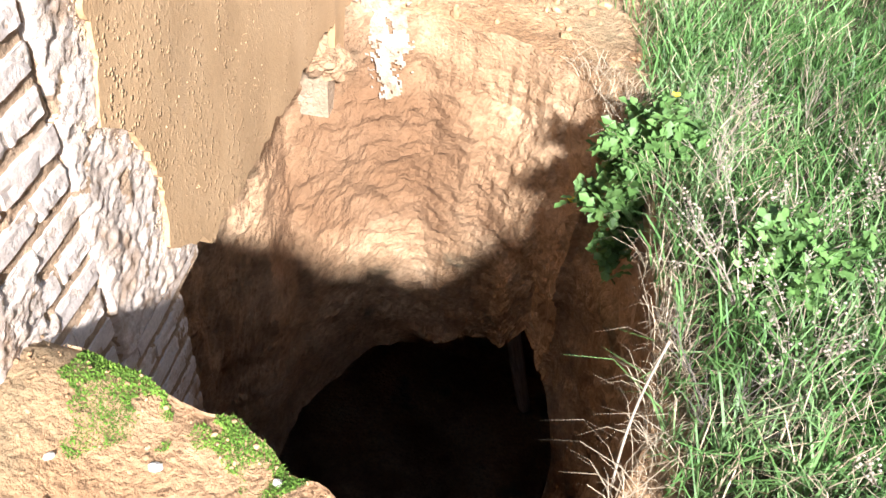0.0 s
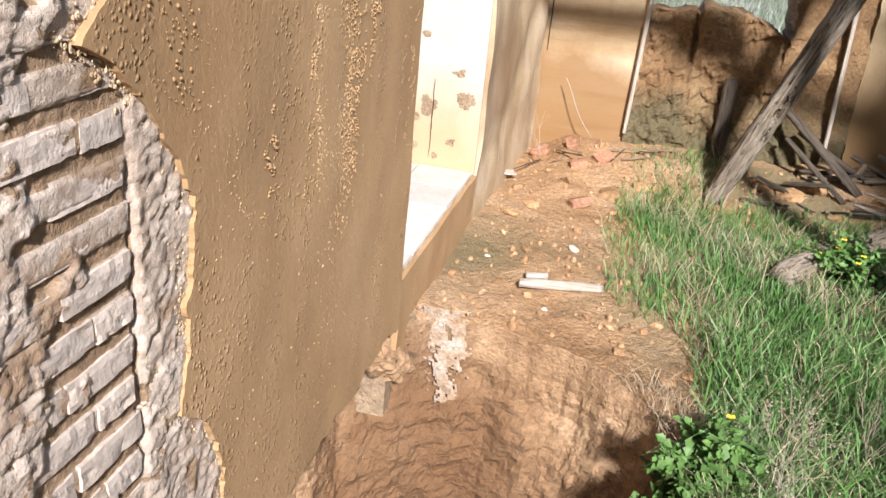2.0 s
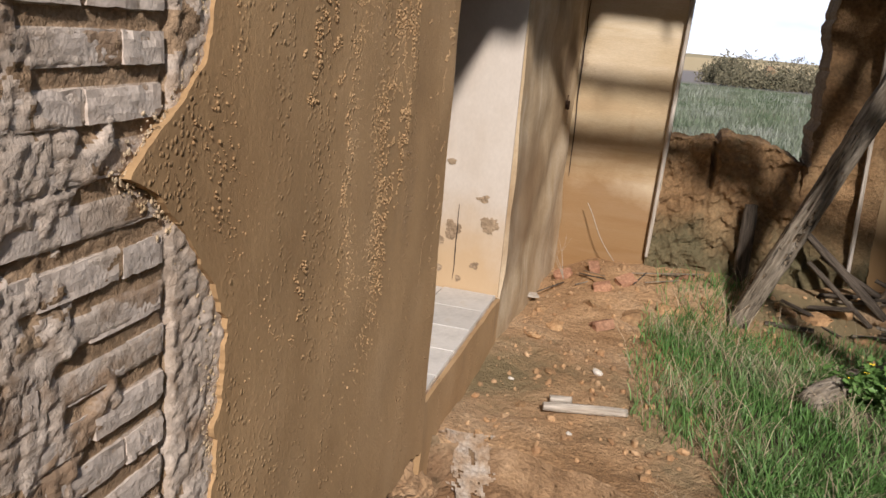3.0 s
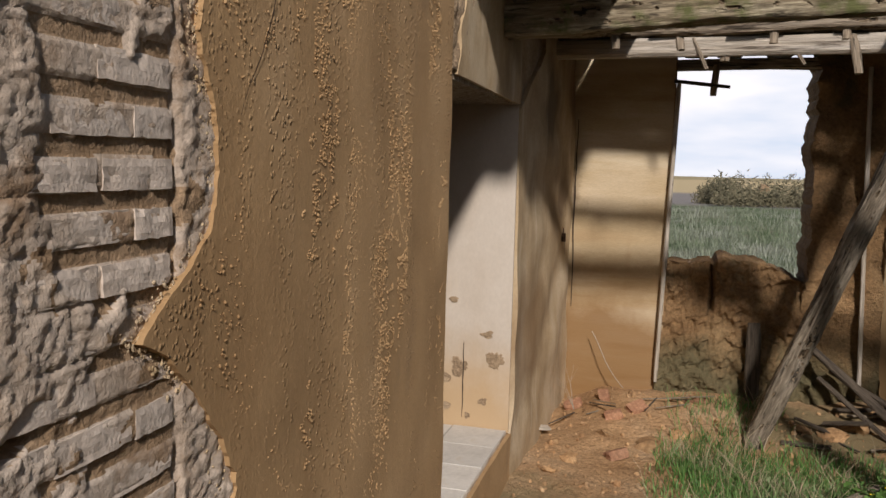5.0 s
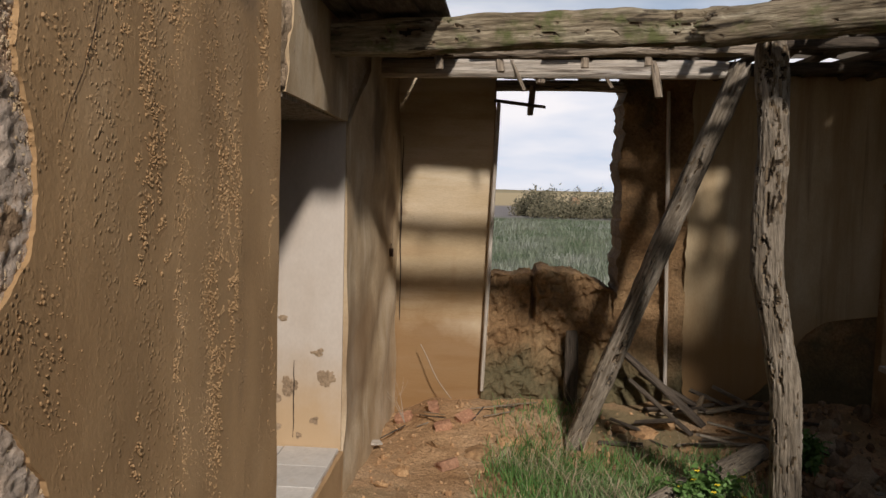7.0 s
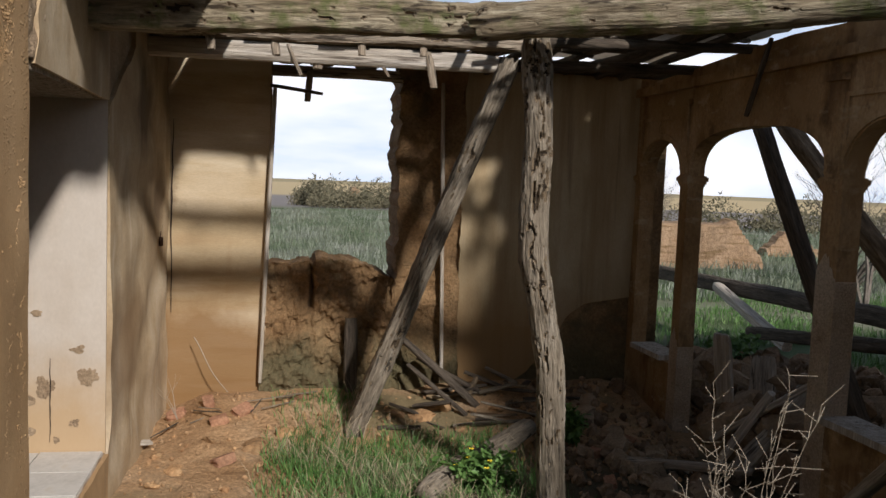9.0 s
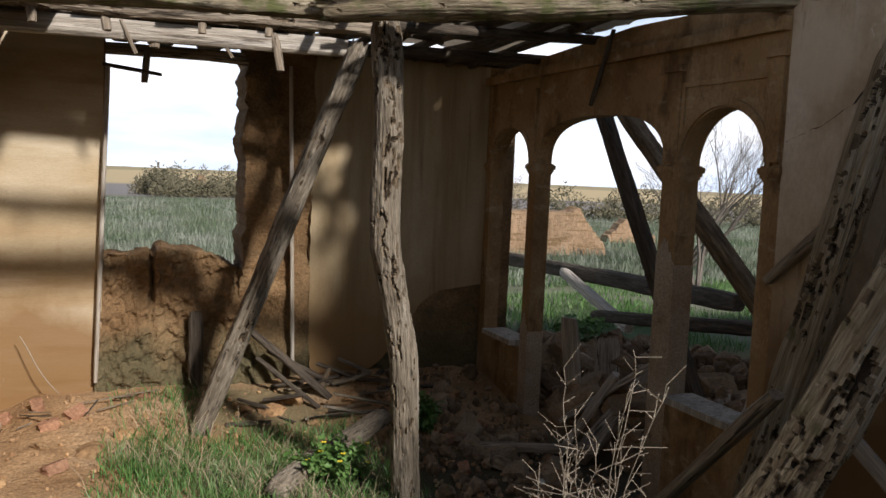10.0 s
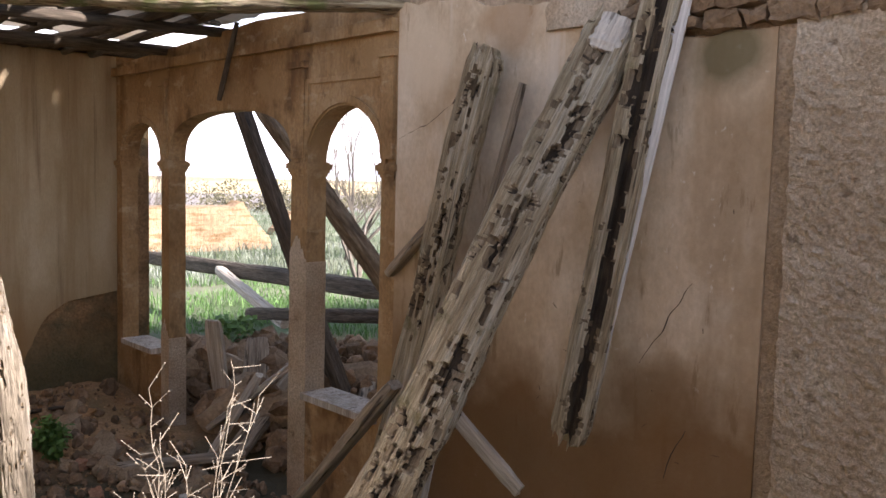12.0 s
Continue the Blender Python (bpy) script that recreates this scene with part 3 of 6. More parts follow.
def resample(poly, n):
    pts = [Vector(p) for p in poly]
    pts.append(pts[0])
    ln = [0.0]
    for a, b in zip(pts, pts[1:]):
        ln.append(ln[-1] + (b - a).length)
    out = []
    for i in range(n):
        s = ln[-1] * i / n
        k = max(j for j in range(len(ln) - 1) if ln[j] <= s)
        p = pts[k].lerp(pts[k + 1], (s - ln[k]) / (ln[k + 1] - ln[k]))
        out.append((p.x + 0.035 * nz(p.x, p.y, 3, 3.5) + 0.02 * nz(p.x, p.y, 8, 11), p.y + 0.035 * nz(p.x, p.y, 5, 3.5) + 0.02 * nz(p.x, p.y, 9, 11)))
    return out


RIM_D = resample(RIM, 340)


def in_pit(x, y, poly=RIM_D):
    c = False
    for (x0, y0), (x1, y1) in zip(poly, poly[1:] + poly[:1]):
        if (y0 > y) != (y1 > y) and x < (x1 - x0) * (y - y0) / (y1 - y0) + x0:
            c = not c
    return c


def ground_h(x, y):
    d = math.hypot(x, y)
    z = -0.46
    z += 0.46 * (1 - sm(1.15, 1.75, y)) * (1 - sm(0.15, 0.45, x))
    z += (0.10 * (1 - sm(-0.95, -0.55, x)) + 0.04 * nz(x, y, 7, 6)) * (1 - sm(1.1, 1.5, y)) * (1 - sm(-0.2, 0.1, x))
    z += 0.12 * (1 - sm(1.3, 3.3, y)) * sm(0.3, 0.8, x)
    z += 0.18 * sm(5.9, 7.2, y) * sm(-0.9, -0.4, x) * (1 - sm(8.0, 9.0, y)) * (1 - sm(3.4, 4.5, x))
    z += 0.06 * sm(5.6, 7.0, y) * sm(1.2, 2.0, x) * (1 - sm(8.0, 9.0, y)) * (1 - sm(3.0, 3.4, x))
    z += 0.28 * sm(3.45, 3.9, x) * (1 - sm(5.2, 6.2, x)) * sm(3.9, 4.6, y) * (1 - sm(7.0, 8.2, y))
    if d < 14:
        k = 1 - sm(9, 14, d)
        z += k * (0.035 * nz(x, y, 0, 1.6) + 0.022 * nz(x, y, 1, 5) + 0.01 * nz(x, y, 2, 14))
    z += 0.5 * nz(x, y, 4, 0.03) * sm(14, 50, d)
    z -= 0.0078 * max(0, d - 20)
    return z


def build_ground():
    def axis(lo, hi, step, far):
        v = list(np.arange(lo, hi, step))
        a, s = v[-1], step
        while a < far:
            s *= 1.22
            a += s
            v.append(a)
        a, s = v[0], step
        while a > -far:
            s *= 1.22
            a -= s
            v.insert(0, a)
        return v

    xs, ys = axis(-1.6, 3.9, 0.05, 3200), axis(0.2, 7.9, 0.05, 3200)
    nx = len(xs)
    verts = [[x, y, ground_h(x, y)] for y in ys for x in xs]
    faces = []
    for j in range(len(ys) - 1):
        for i in range(nx - 1):
            cx, cy = (xs[i] + xs[i + 1]) / 2, (ys[j] + ys[j + 1]) / 2
            if -1.6 < cx < 0.7 and 0.6 < cy < 4.0 and in_pit(cx, cy):
                continue
            a = j * nx + i
            faces.append((a, a + 1, a + nx + 1, a + nx))
    count = {}
    for f in faces:
        for p, q in zip(f, f[1:] + f[:1]):
            e = (min(p, q), max(p, q))
            count[e] = count.get(e, 0) + 1
    edge = {v for e, k in count.items() if k == 1 for v in e}
    rim = np.array(RIM_D)
    for v in edge:
        x, y, z = verts[v]
        if -1.7 < x < 0.8 and 0.5 < y < 4.1:
            d = np.hypot(rim[:, 0] - x, rim[:, 1] - y)
            k = int(d.argmin())
            if d[k] < 0.12:
                verts[v] = [rim[k, 0], rim[k, 1], ground_h(*RIM_D[k]) - 0.012]
    used = sorted({v for f in faces for v in f})
    remap = {v: i for i, v in enumerate(used)}
    me = mesh_from("ground", [verts[v] for v in used], [tuple(remap[v] for v in f) for f in faces], M_GROUND, smooth=True)
    tagged(new("ground", me), "reddish bare earth and rough field running to the horizon", "ground", kind="structure")


build_ground()


def build_pit():
    """The sunken hole: earth walls below the rim, an overhanging lip at the back and a dark cellar behind it."""
    n = len(RIM_D)
    cx, cy = -0.4, 2.3
    arch_x = [-1.6, -1.47, -1.15, -0.79, -0.25, 0.05, 0.2, 0.36, 0.52, 0.7]
    arch_z = [-3.6, -3.5, -3.15, -2.85, -2.58, -2.42, -2.05, -2.08, -2.45, -3.2]
    verts, faces = [], []
    levels = 84
    rows = levels + 12
    for (x, y) in RIM_D:
        top = ground_h(x, y) if x > -0.9 else -0.40
        ox, oy = x - cx, y - cy
        ln = math.hypot(ox, oy)
        ox, oy = ox / ln, oy / ln
        back = sm(2.6, 3.25, y)
        lip = (1 - back) * -4.2 + back * float(np.interp(x, arch_x, arch_z))
        for r in range(levels + 1):
            t = r / levels
            z = top + (lip - top) * t
            bulge = -0.10 * math.sin(math.pi * min(1, t * 1.1)) * back + 0.10 * t * (1 - back) - 0.05 * back * t
            if y < 1.4:
                bulge += 0.35 * t
            if x > 0.2 and y < 3.2:
                bulge += 0.05 * math.sin(math.pi * t)
            k = min(1.0, t * 8)
            dsp = k * (0.07 * nz(x, y, z, 1.9) + 0.032 * nz(x * 1.0, y * 1.0, z * 1.4, 4.2) + 0.022 * nz(x, y, z * 1.6, 10) + 0.014 * nz(x, y, z, 22) + 0.008 * nz(x, y, z, 44))
            verts.append((x + ox * (bulge + dsp), y + oy * (bulge + dsp), z + k * 0.02 * nz(x, y, z + 5, 8)))
        for r in range(12):
            t = (r + 1) / 12
            out = back * 2.6 * sm(0, 0.55, t) + 0.12 * sm(0, 0.2, t)
            z = lip + back * 0.22 * math.sin(math.pi * min(1, t / 0.5)) * (1 if t < 0.5 else 0) + (-6.0 - lip) * sm(0.45, 1.0, t)
            dsp = 0.09 * nz(x, y, z + t * 3, 2.4)
            verts.append((x + ox * (out + dsp), y + oy * (out + dsp), z))
    w = rows + 1
    for i in range(n):
        j = (i + 1) % n
        for r in range(rows):
            faces.append((i * w + r, j * w + r, j * w + r + 1, i * w + r + 1))
    b = len(verts)
    verts.append((cx, cy + 0.8, -6.05))
    for i in range(n):
        faces.append((i * w + rows, ((i + 1) % n) * w + rows, b))
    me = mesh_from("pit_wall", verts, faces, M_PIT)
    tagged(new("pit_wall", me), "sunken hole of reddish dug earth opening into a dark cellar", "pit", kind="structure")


build_pit()


# ---- west wall ----
def west(a, d, z):
    return (-0.97 + d + (0.055 * (a - 5.28) if a > 5.28 else 0), a, z)


def ragged(run, amp, sc, seed):
    return [(a, lo, hi + amp * nz(a, seed, 0, sc) + 0.4 * amp * nz(a, seed, 4, sc * 4)) for a, lo, hi in run]


def stations(a0, a1, step=0.05):
    n = max(2, round((a1 - a0) / step) + 1)
    return [a0 + (a1 - a0) * i / (n - 1) for i in range(n)]


bm = bmesh.new()
strip(bm, ragged([(a, -1.7, 2.75) for a in stations(-4.2, 1.74, 0.1)], 0.06, 2, 1), west, -0.6, -0.035)
strip(bm, [(a, -0.37 + 0.03 * nz(a, 0, 0, 6), 2.75) for a in stations(1.74, 3.53)], west, -0.6, 0.0)
strip(bm, ragged([(a, 2.0 - 0.02 * sm(3.5, 5.3, a), 3.05) for a in stations(3.53, 5.28)], 0.06, 3, 2), west, -0.6, 0.0)
strip(bm, [(a, -0.9, -0.145) for a in stations(3.53, 5.28, 0.3)], west, -0.6, 0.0)
strip(bm, ragged([(a, -0.9, 2.95) for a in stations(5.28, 7.9, 0.1)], 0.05, 3, 3), west, -0.6, 0.0)
w_west = tagged(part("wall_west", bm, M_ADOBE, None), "thick adobe house wall with peeling brown plaster and a doorway", "wall", kind="structure")

# brown plaster on the near stretch; its edge towards the bared bricks is broken
EDGE_Z = [-0.40, -0.33, -0.16, 0.06, 0.28, 0.36, 0.5, 0.87, 1.05, 1.20, 1.25, 1.29, 1.45, 1.63, 1.82, 2.0, 2.3, 2.8]
EDGE_Y = [1.98, 1.92, 1.77, 1.79, 1.69, 1.58, 1.62, 1.66, 1.55, 1.40, 1.31, 1.36, 1.57, 1.60, 1.53, 1.52, 1.49, 1.45]
rows = []
z = -0.36
while z < 2.76:
    a0 = float(np.interp(z, EDGE_Z, EDGE_Y)) + 0.024 * nz(z, 3, 0, 9) + 0.014 * nz(z, 3, 5, 20) + 0.009 * nz(z, 3, 9, 45)
    if z < -0.3:
        a0 += 0.06
    rows.append((z, a0, 3.535))
    z += 0.012
vs, fs = sheet(rows, 90, west, 0.042, 0.006, 1.0, 3.0)
vs = [(x, y, z + (0.05 * nz(y, 1, 0, 5) + 0.03 * nz(y, 2, 0, 14)) * max(0, 1 - (z + 0.36) / 0.25)) for x, y, z in vs]


def plaster_pebbled():
    """Brown plaster with bands of coarse grit that run down the wall."""
    m = M_PLASTER
    n, l = m.node_tree.nodes, m.node_tree.links
    tc = n.new("ShaderNodeTexCoord")
    vor = n.new("ShaderNodeTexVoronoi")
    vor.inputs["Scale"].default_value = 62.0
    l.new(tc.outputs["Object"], vor.inputs["Vector"])
    rp = n.new("ShaderNodeValToRGB")
    rp.color_ramp.elements[0].position, rp.color_ramp.elements[1].position = 0.0, 0.5
    rp.color_ramp.elements[0].color, rp.color_ramp.elements[1].color = (1, 1, 1, 1), (0, 0, 0, 1)
    l.new(vor.outputs["Distance"], rp.inputs["Fac"])
    mp = n.new("ShaderNodeMapping")
    mp.inputs["Scale"].default_value = (1, 4.5, 0.7)
    l.new(tc.outputs["Object"], mp.inputs["Vector"])
    band = n.new("ShaderNodeTexNoise")
    band.inputs["Scale"].default_value, band.inputs["Detail"].default_value = 1.3, 4
    l.new(mp.outputs["Vector"], band.inputs["Vector"])
    br = n.new("ShaderNodeValToRGB")
    br.color_ramp.elements[0].position, br.color_ramp.elements[1].position = 0.46, 0.62
    l.new(band.outputs["Fac"], br.inputs["Fac"])
    pick = n.new("ShaderNodeTexNoise")
    pick.inputs["Scale"].default_value, pick.inputs["Detail"].default_value = 38.0, 3
    l.new(tc.outputs["Object"], pick.inputs["Vector"])
    pr = n.new("ShaderNodeValToRGB")
    pr.color_ramp.elements[0].position, pr.color_ramp.elements[1].position = 0.46, 0.62
    l.new(pick.outputs["Fac"], pr.inputs["Fac"])
    mu0 = n.new("ShaderNodeMath")
    mu0.operation = 'MULTIPLY'
    l.new(rp.outputs["Color"], mu0.inputs[0])
    l.new(pr.outputs["Color"], mu0.inputs[1])
    mu = n.new("ShaderNodeMath")
    mu.operation = 'MULTIPLY'
    l.new(mu0.outputs[0], mu.inputs[0])
    l.new(br.outputs["Color"], mu.inputs[1])
    bp = n.new("ShaderNodeBump")
    bp.inputs["Strength"].default_value, bp.inputs["Distance"].default_value = 1.0, 0.011
    l.new(mu.outputs[0], bp.inputs["Height"])
    bsdf = n["Principled BSDF"]
    old = bsdf.inputs["Normal"].links[0].from_socket
    l.new(old, bp.inputs["Normal"])
    l.new(bp.outputs["Normal"], bsdf.inputs["Normal"])


plaster_pebbled()
part("plaster_coat", mesh_from("plaster_coat", vs, fs, M_PLASTER), None, w_west, "brown gritty plaster coat with a broken edge")

# mud mortar round the bared bricks: lumpy pale smears over the faces, recessed brown mud under each course
def course(y, z):
    """How far up its course a place on the bared wall lies, 0 to 1."""
    return ((z + 1.12 + 0.006 * nz(y, 3, z, 5)) / 0.095) % 1.0


def smeared(y, z):
    """Above zero where pale mortar still covers the bricks; they are cleanest at the wall end."""
    end = 1.435 if z > -0.3 else 1.72
    return 0.9 * nz(y, 11, z, 3.2) + 0.55 * nz(y, 12, z, 9) + 0.25 * nz(y, 12, z, 28) + 0.50 - 0.85 * sm(end - 0.50, end - 0.14, y)


vs, fs, bed = [], [], []
ys_, zs_ = stations(0.1, 1.95, 0.0095), stations(-1.25, 2.75, 0.0062)
for z in zs_:
    for y in ys_:
        jz = course(y, z)
        c = smeared(y, z)
        k = sm(-0.06, 0.10, c)
        lump = 0.004 * nz(y, 0, z, 5) + 0.0035 * nz(y, 2, z * 0.7, 15) + 0.0042 * nz(y, 4, z * 0.6, 40) + 0.0048 * nz(y, 4, z * 0.8, 88)
        low = sm(0.56, 0.62, jz)
        d = (0.022 - 0.006 * low + 0.5 * lump) * (1 - k) + (0.0285 + 1.3 * lump - 0.007 * sm(0.86, 0.97, jz) * sm(-0.2, 0.3, nz(y, 6, z, 5))) * k
        if y > 1.45 and z > -0.3:
            d = 0.028 + 0.008 * nz(y, 8, z * 0.6, 9) + 0.007 * nz(y, 8, z, 27) + 0.006 * nz(y, 8, z, 60)
            low = 0
        split = max(0.0, 1 - abs(y - 1.452 - 0.014 * nz(z, 0, 3, 7) - 0.006 * nz(z, 0, 3, 25)) / 0.013) * (1 if z > -0.3 else 0) * sm(-0.25, 0.1, nz(z, 1, 8, 3))
        d -= 0.022 * split
        hole = max(0.0, 1 - math.hypot((y - 1.02) / 0.09, (z - 1.16 - 0.5 * (y - 1.02)) / 0.035) - 0.3 * nz(y, 5, z, 20))
        d -= 0.05 * sm(0.0, 0.6, hole)
        bed.append((low > 0.5 and k < 0.5) or split > 0.4 or hole > 0.15 or nz(y, 9, z, 7) + 0.5 * nz(y, 9, z, 24) > 0.40)
        if z < -0.38 and y > 1.74:
            y = 1.74 + 0.3 * (y - 1.74)
        vs.append((-0.97 + d, y, z))
nb = len(ys_)
for r in range(len(zs_) - 1):
    for c in range(nb - 1):
        i = r * nb + c
        fs.append((i, i + 1, i + nb + 1, i + nb))
me = mesh_from("mud_mortar", vs, fs, M_MORTAR)
me.materials.append(M_MUD)
me.polygons.foreach_set("material_index", [int(bed[f[0]] and bed[f[2]]) for f in fs])
me.polygons.foreach_set("use_smooth", [True] * len(me.polygons))
part("mud_mortar", me, None, w_west, "pale flaking mortar with brown mud beds")
# crumbs of mud and straw clinging along the broken edge of the plaster
re_ = random.Random(41)
bm = bmesh.new()
bmesh.ops.create_icosphere(bm, subdivisions=1, radius=1.0)
gv, gf = [v.co.copy() for v in bm.verts], [[v.index for v in f.verts] for f in bm.faces]
bm.free()
vs, fs = [], []
for _ in range(2000):
    z = re_.uniform(-0.3, 2.7)
    y = float(np.interp(z, EDGE_Z, EDGE_Y)) + 0.024 * nz(z, 3, 0, 9) + 0.014 * nz(z, 3, 5, 20) - abs(re_.gauss(0, 0.035)) + 0.006
    r = 0.0012 + 0.0055 * re_.random() ** 3
    m = Euler((re_.uniform(0, 6), re_.uniform(0, 6), re_.uniform(0, 6))).to_matrix()
    o, sc = len(vs), (re_.uniform(0.6, 1.6), re_.uniform(0.6, 1.2), re_.uniform(0.5, 1.0))
    for v in gv:
        c = m @ Vector((v.x * sc[0], v.y * sc[1], v.z * sc[2])) * r * (1 + 0.4 * nz(v.x + z * 30, v.y, v.z, 1.4))
        vs.append((-0.942 + 0.5 * c.x, y + c.y, z + c.z))
    fs += [[i + o for i in f] for f in gf]
tagged(part("edge_crumbs", mesh_from("edge_crumbs", vs, fs, M_EDGE), None, w_west), "crumbling mud and straw along the plaster edge", kind="stuff")

# plaster above the doorway, and on the stretch beyond it
rows = [(z, max(3.62, 3.72 + 0.35 * (z - 2.1)) + 0.05 * nz(z, 1, 0, 7), 5.30) for z in stations(2.0, 3.0, 0.02)]
vs, fs = sheet(rows, 40, west, 0.03, 0.004, 2.0)
vs = [(x, y, z - 0.02 * sm(3.5, 5.3, y) * (1 - sm(2.0, 2.1, z))) for x, y, z in vs]
part("lintel_plaster", mesh_from("lintel_plaster", vs, fs, M_WEST), None, w_west, "grey-brown stained plaster over the doorway")
rows = [(z, 5.30 + 0.75 * sm(1.85, 2.5, z) + sm(1.8, 2.0, z) * (0.10 * nz(z, 4, 0, 5) + 0.05 * nz(z, 4, 0, 16)), 7.28) for z in stations(-0.6, 2.9, 0.02)]
vs, fs = sheet(rows, 70, west, 0.035, 0.032, 5.0, 2.4)
part("plaster_coat", mesh_from("plaster_coat", vs, fs, M_WEST), None, w_west, "brown-stained plaster beside the doorway")
rows = [(z, 3.53, 5.28) for z in stations(-0.62, -0.15, 0.03)]
vs, fs = sheet(rows, 40, west, 0.04, 0.006, 6.0, 4.0)
part("threshold_plaster", mesh_from("threshold_plaster", vs, fs, M_PLASTER), None, w_west, "brown plaster below the doorway")
rows = [(z, 3.538, 3.95) for z in stations(2.02, 2.98, 0.014)]
vs, fs = sheet(rows, 30, west, 0.02, 0.02, 8.0, 15)
part("bared_adobe", mesh_from("bared_adobe", vs, fs, M_ADOBE), None, w_west, "crumbling adobe bared above the doorway corner")
# white jamb of the doorway and the plain room behind it
bm = bmesh.new()
box(bm, -1.57, -0.945, 5.262, 5.279, -0.14, 1.98)
part("door_jamb", bm, M_WHITE, w_west, "whitewashed door jamb with peeling brown stains")
bm = bmesh.new()
box(bm, -1.56, -0.96, 3.54, 5.26, 1.975, 1.997)
part("door_lintel", bm, M_WOOD, w_west, "weathered wooden lintel board")
bm = bmesh.new()
box(bm, -4.2, -1.575, 5.262, 5.4, -0.14, 2.6)
box(bm, -4.2, -4.1, 1.5, 5.262, -0.14, 2.6)
box(bm, -4.2, -1.575, 1.4, 1.5, -0.14, 2.6)
tagged(part("wall_inner_room", bm, M_WHITE, None), "plain whitewashed walls of the room behind the doorway", "wall", kind="structure")
bm = bmesh.new()
box(bm, -4.1, -1.58, 1.5, 5.26, 2.6, 2.68)
tagged(part("ceiling_inner_room", bm, M_WHITE, None), "plain pale ceiling of the room behind the doorway", "ceiling", kind="structure")
bm = bmesh.new()
box(bm, -4.1, -0.955, 3.54, 5.26, -0.16, -0.138)
box(bm, -4.1, -1.58, 1.5, 3.54, -0.16, -0.138)
w_floor = tagged(part("floor_inner_room", bm, M_MORTAR, None), "mortar bed of the tiled doorway floor", "floor", kind="structure")

# small holes and a rusty latch on the stretch beyond the doorway
def latch():
    t = thing("door_latch", "small rusty iron latch fixed to the stained wall", "latch")
    bm = bmesh.new()
    box(bm, -0.862, -0.846, 7.0, 7.02, 1.0, 1.09)
    box(bm, -0.862, -0.84, 6.9, 7.0, 1.02, 1.035)
    part("plate", bm, M_IRON, t)
    bm = bmesh.new()
    box(bm, -0.86, -0.82, 6.93, 6.945, 0.98, 1.05)
    part("hook", bm, M_IRON, t)


latch()


# ---- north wall ----
def north(a, d, z):
    return (a, 7.3 - d, z)


bm = bmesh.new()
strip(bm, ragged([(a, -0.9, 2.56) for a in stations(-1.0, 0.0, 0.1)], 0.01, 3, 5), north, -0.6, -0.02)
strip(bm, ragged([(a, -0.9, 2.58) for a in stations(1.66, 3.6, 0.1)], 0.01, 3, 6), north, -0.6, -0.02)
w_north = tagged(part("wall_north", bm, M_ADOBE_DARK, None), "adobe wall with stained ochre plaster and a collapsed window opening", "wall", kind="structure")
rows = [(z, 1.09 + 0.05 * nz(z, 1, 0, 3) + 0.035 * nz(z, 2, 0, 11) + 0.02 * nz(z, 2, 3, 25), 1.67) for z in stations(-0.7, 2.56, 0.025)]
vs, fs = sheet(rows, 16, lambda a, d, z: (a, 7.86 - d, z), 0.55, 0.10, 3.0, 4.5)
part("broken_jamb", mesh_from("broken_jamb", vs, fs, M_ADOBE_DARK), None, w_north, "ragged broken adobe edge of the window opening")
rows = [(z, -0.9, -0.012) for z in stations(-0.55, 2.55, 0.03)]
vs, fs = sheet(rows, 30, lambda a, d, z: (a, 7.32 - d, z), 0.022, 0.008, 4.0, 2.0)
part("plaster_coat", mesh_from("plaster_coat", vs, fs, M_OCHRE), None, w_north, "ochre plaster with brown damp bands")
rows = []
for z in stations(-0.42, 2.57, 0.02):
    a1 = 3.3 if z > 0.56 else max(1.75, float(np.interp(z, [-0.42, -0.3, 0.0, 0.35, 0.5, 0.56], [1.72, 2.1, 2.5, 2.68, 2.85, 3.28])) + 0.04 * nz(z, 9, 0, 9))
    rows.append((z, 1.665 + 0.02 * nz(z, 7, 0, 10) + max(0, 0.1 - z) * 0.12, a1))
vs, fs = sheet(rows, 40, lambda a, d, z: (a, 7.32 - d, z), 0.028, 0.008, 9.0, 2.0)
part("plaster_coat", mesh_from("plaster_coat", vs, fs, M_OCHRE_STREAKED), None, w_north, "streaked ochre plaster fallen away near the floor")

# collapsed adobe filling the lower part of the opening
vs, fs = [], []
nc, nr_ = 110, 96
for c in range(nc + 1):
    x = -0.06 + 1.24 * c / nc
    top = float(np.interp(x, [-0.06, 0.1, 0.35, 0.45, 0.8, 1.0, 1.1, 1.2], [0.80, 0.80, 0.86, 0.89, 0.83, 0.74, 0.66, 0.6])) + 0.025 * nz(x, 0, 0, 8)
    for r in range(nr_ + 1):
        t = r / nr_
        if t < 0.6:
            z, y = -0.75 + (top + 0.75) * t / 0.6, 7.34 - 0.12 * (1 - t / 0.6)
        elif t < 0.85:
            z, y = top, 7.34 + 0.5 * (t - 0.6) / 0.25
        else:
            z, y = top - (top + 0.8) * (t - 0.85) / 0.15, 7.84 + 0.15 * (t - 0.85) / 0.15
        d = 0.07 * nz(x, z, y, 3) + 0.06 * nz(x, z, y, 8) + 0.035 * nz(x, z, y, 17) + 0.02 * nz(x, z, y, 34)
        slot = 0.12 * max(0, 1 - abs(x - 0.37 - 0.02 * nz(z, 0, 0, 6)) / 0.028) * sm(0.36, 0.45, z)
        vs.append((x, y + d + (slot if t < 0.6 else 0), z + 0.4 * d - (0.5 * slot if t >= 0.6 else 0)))
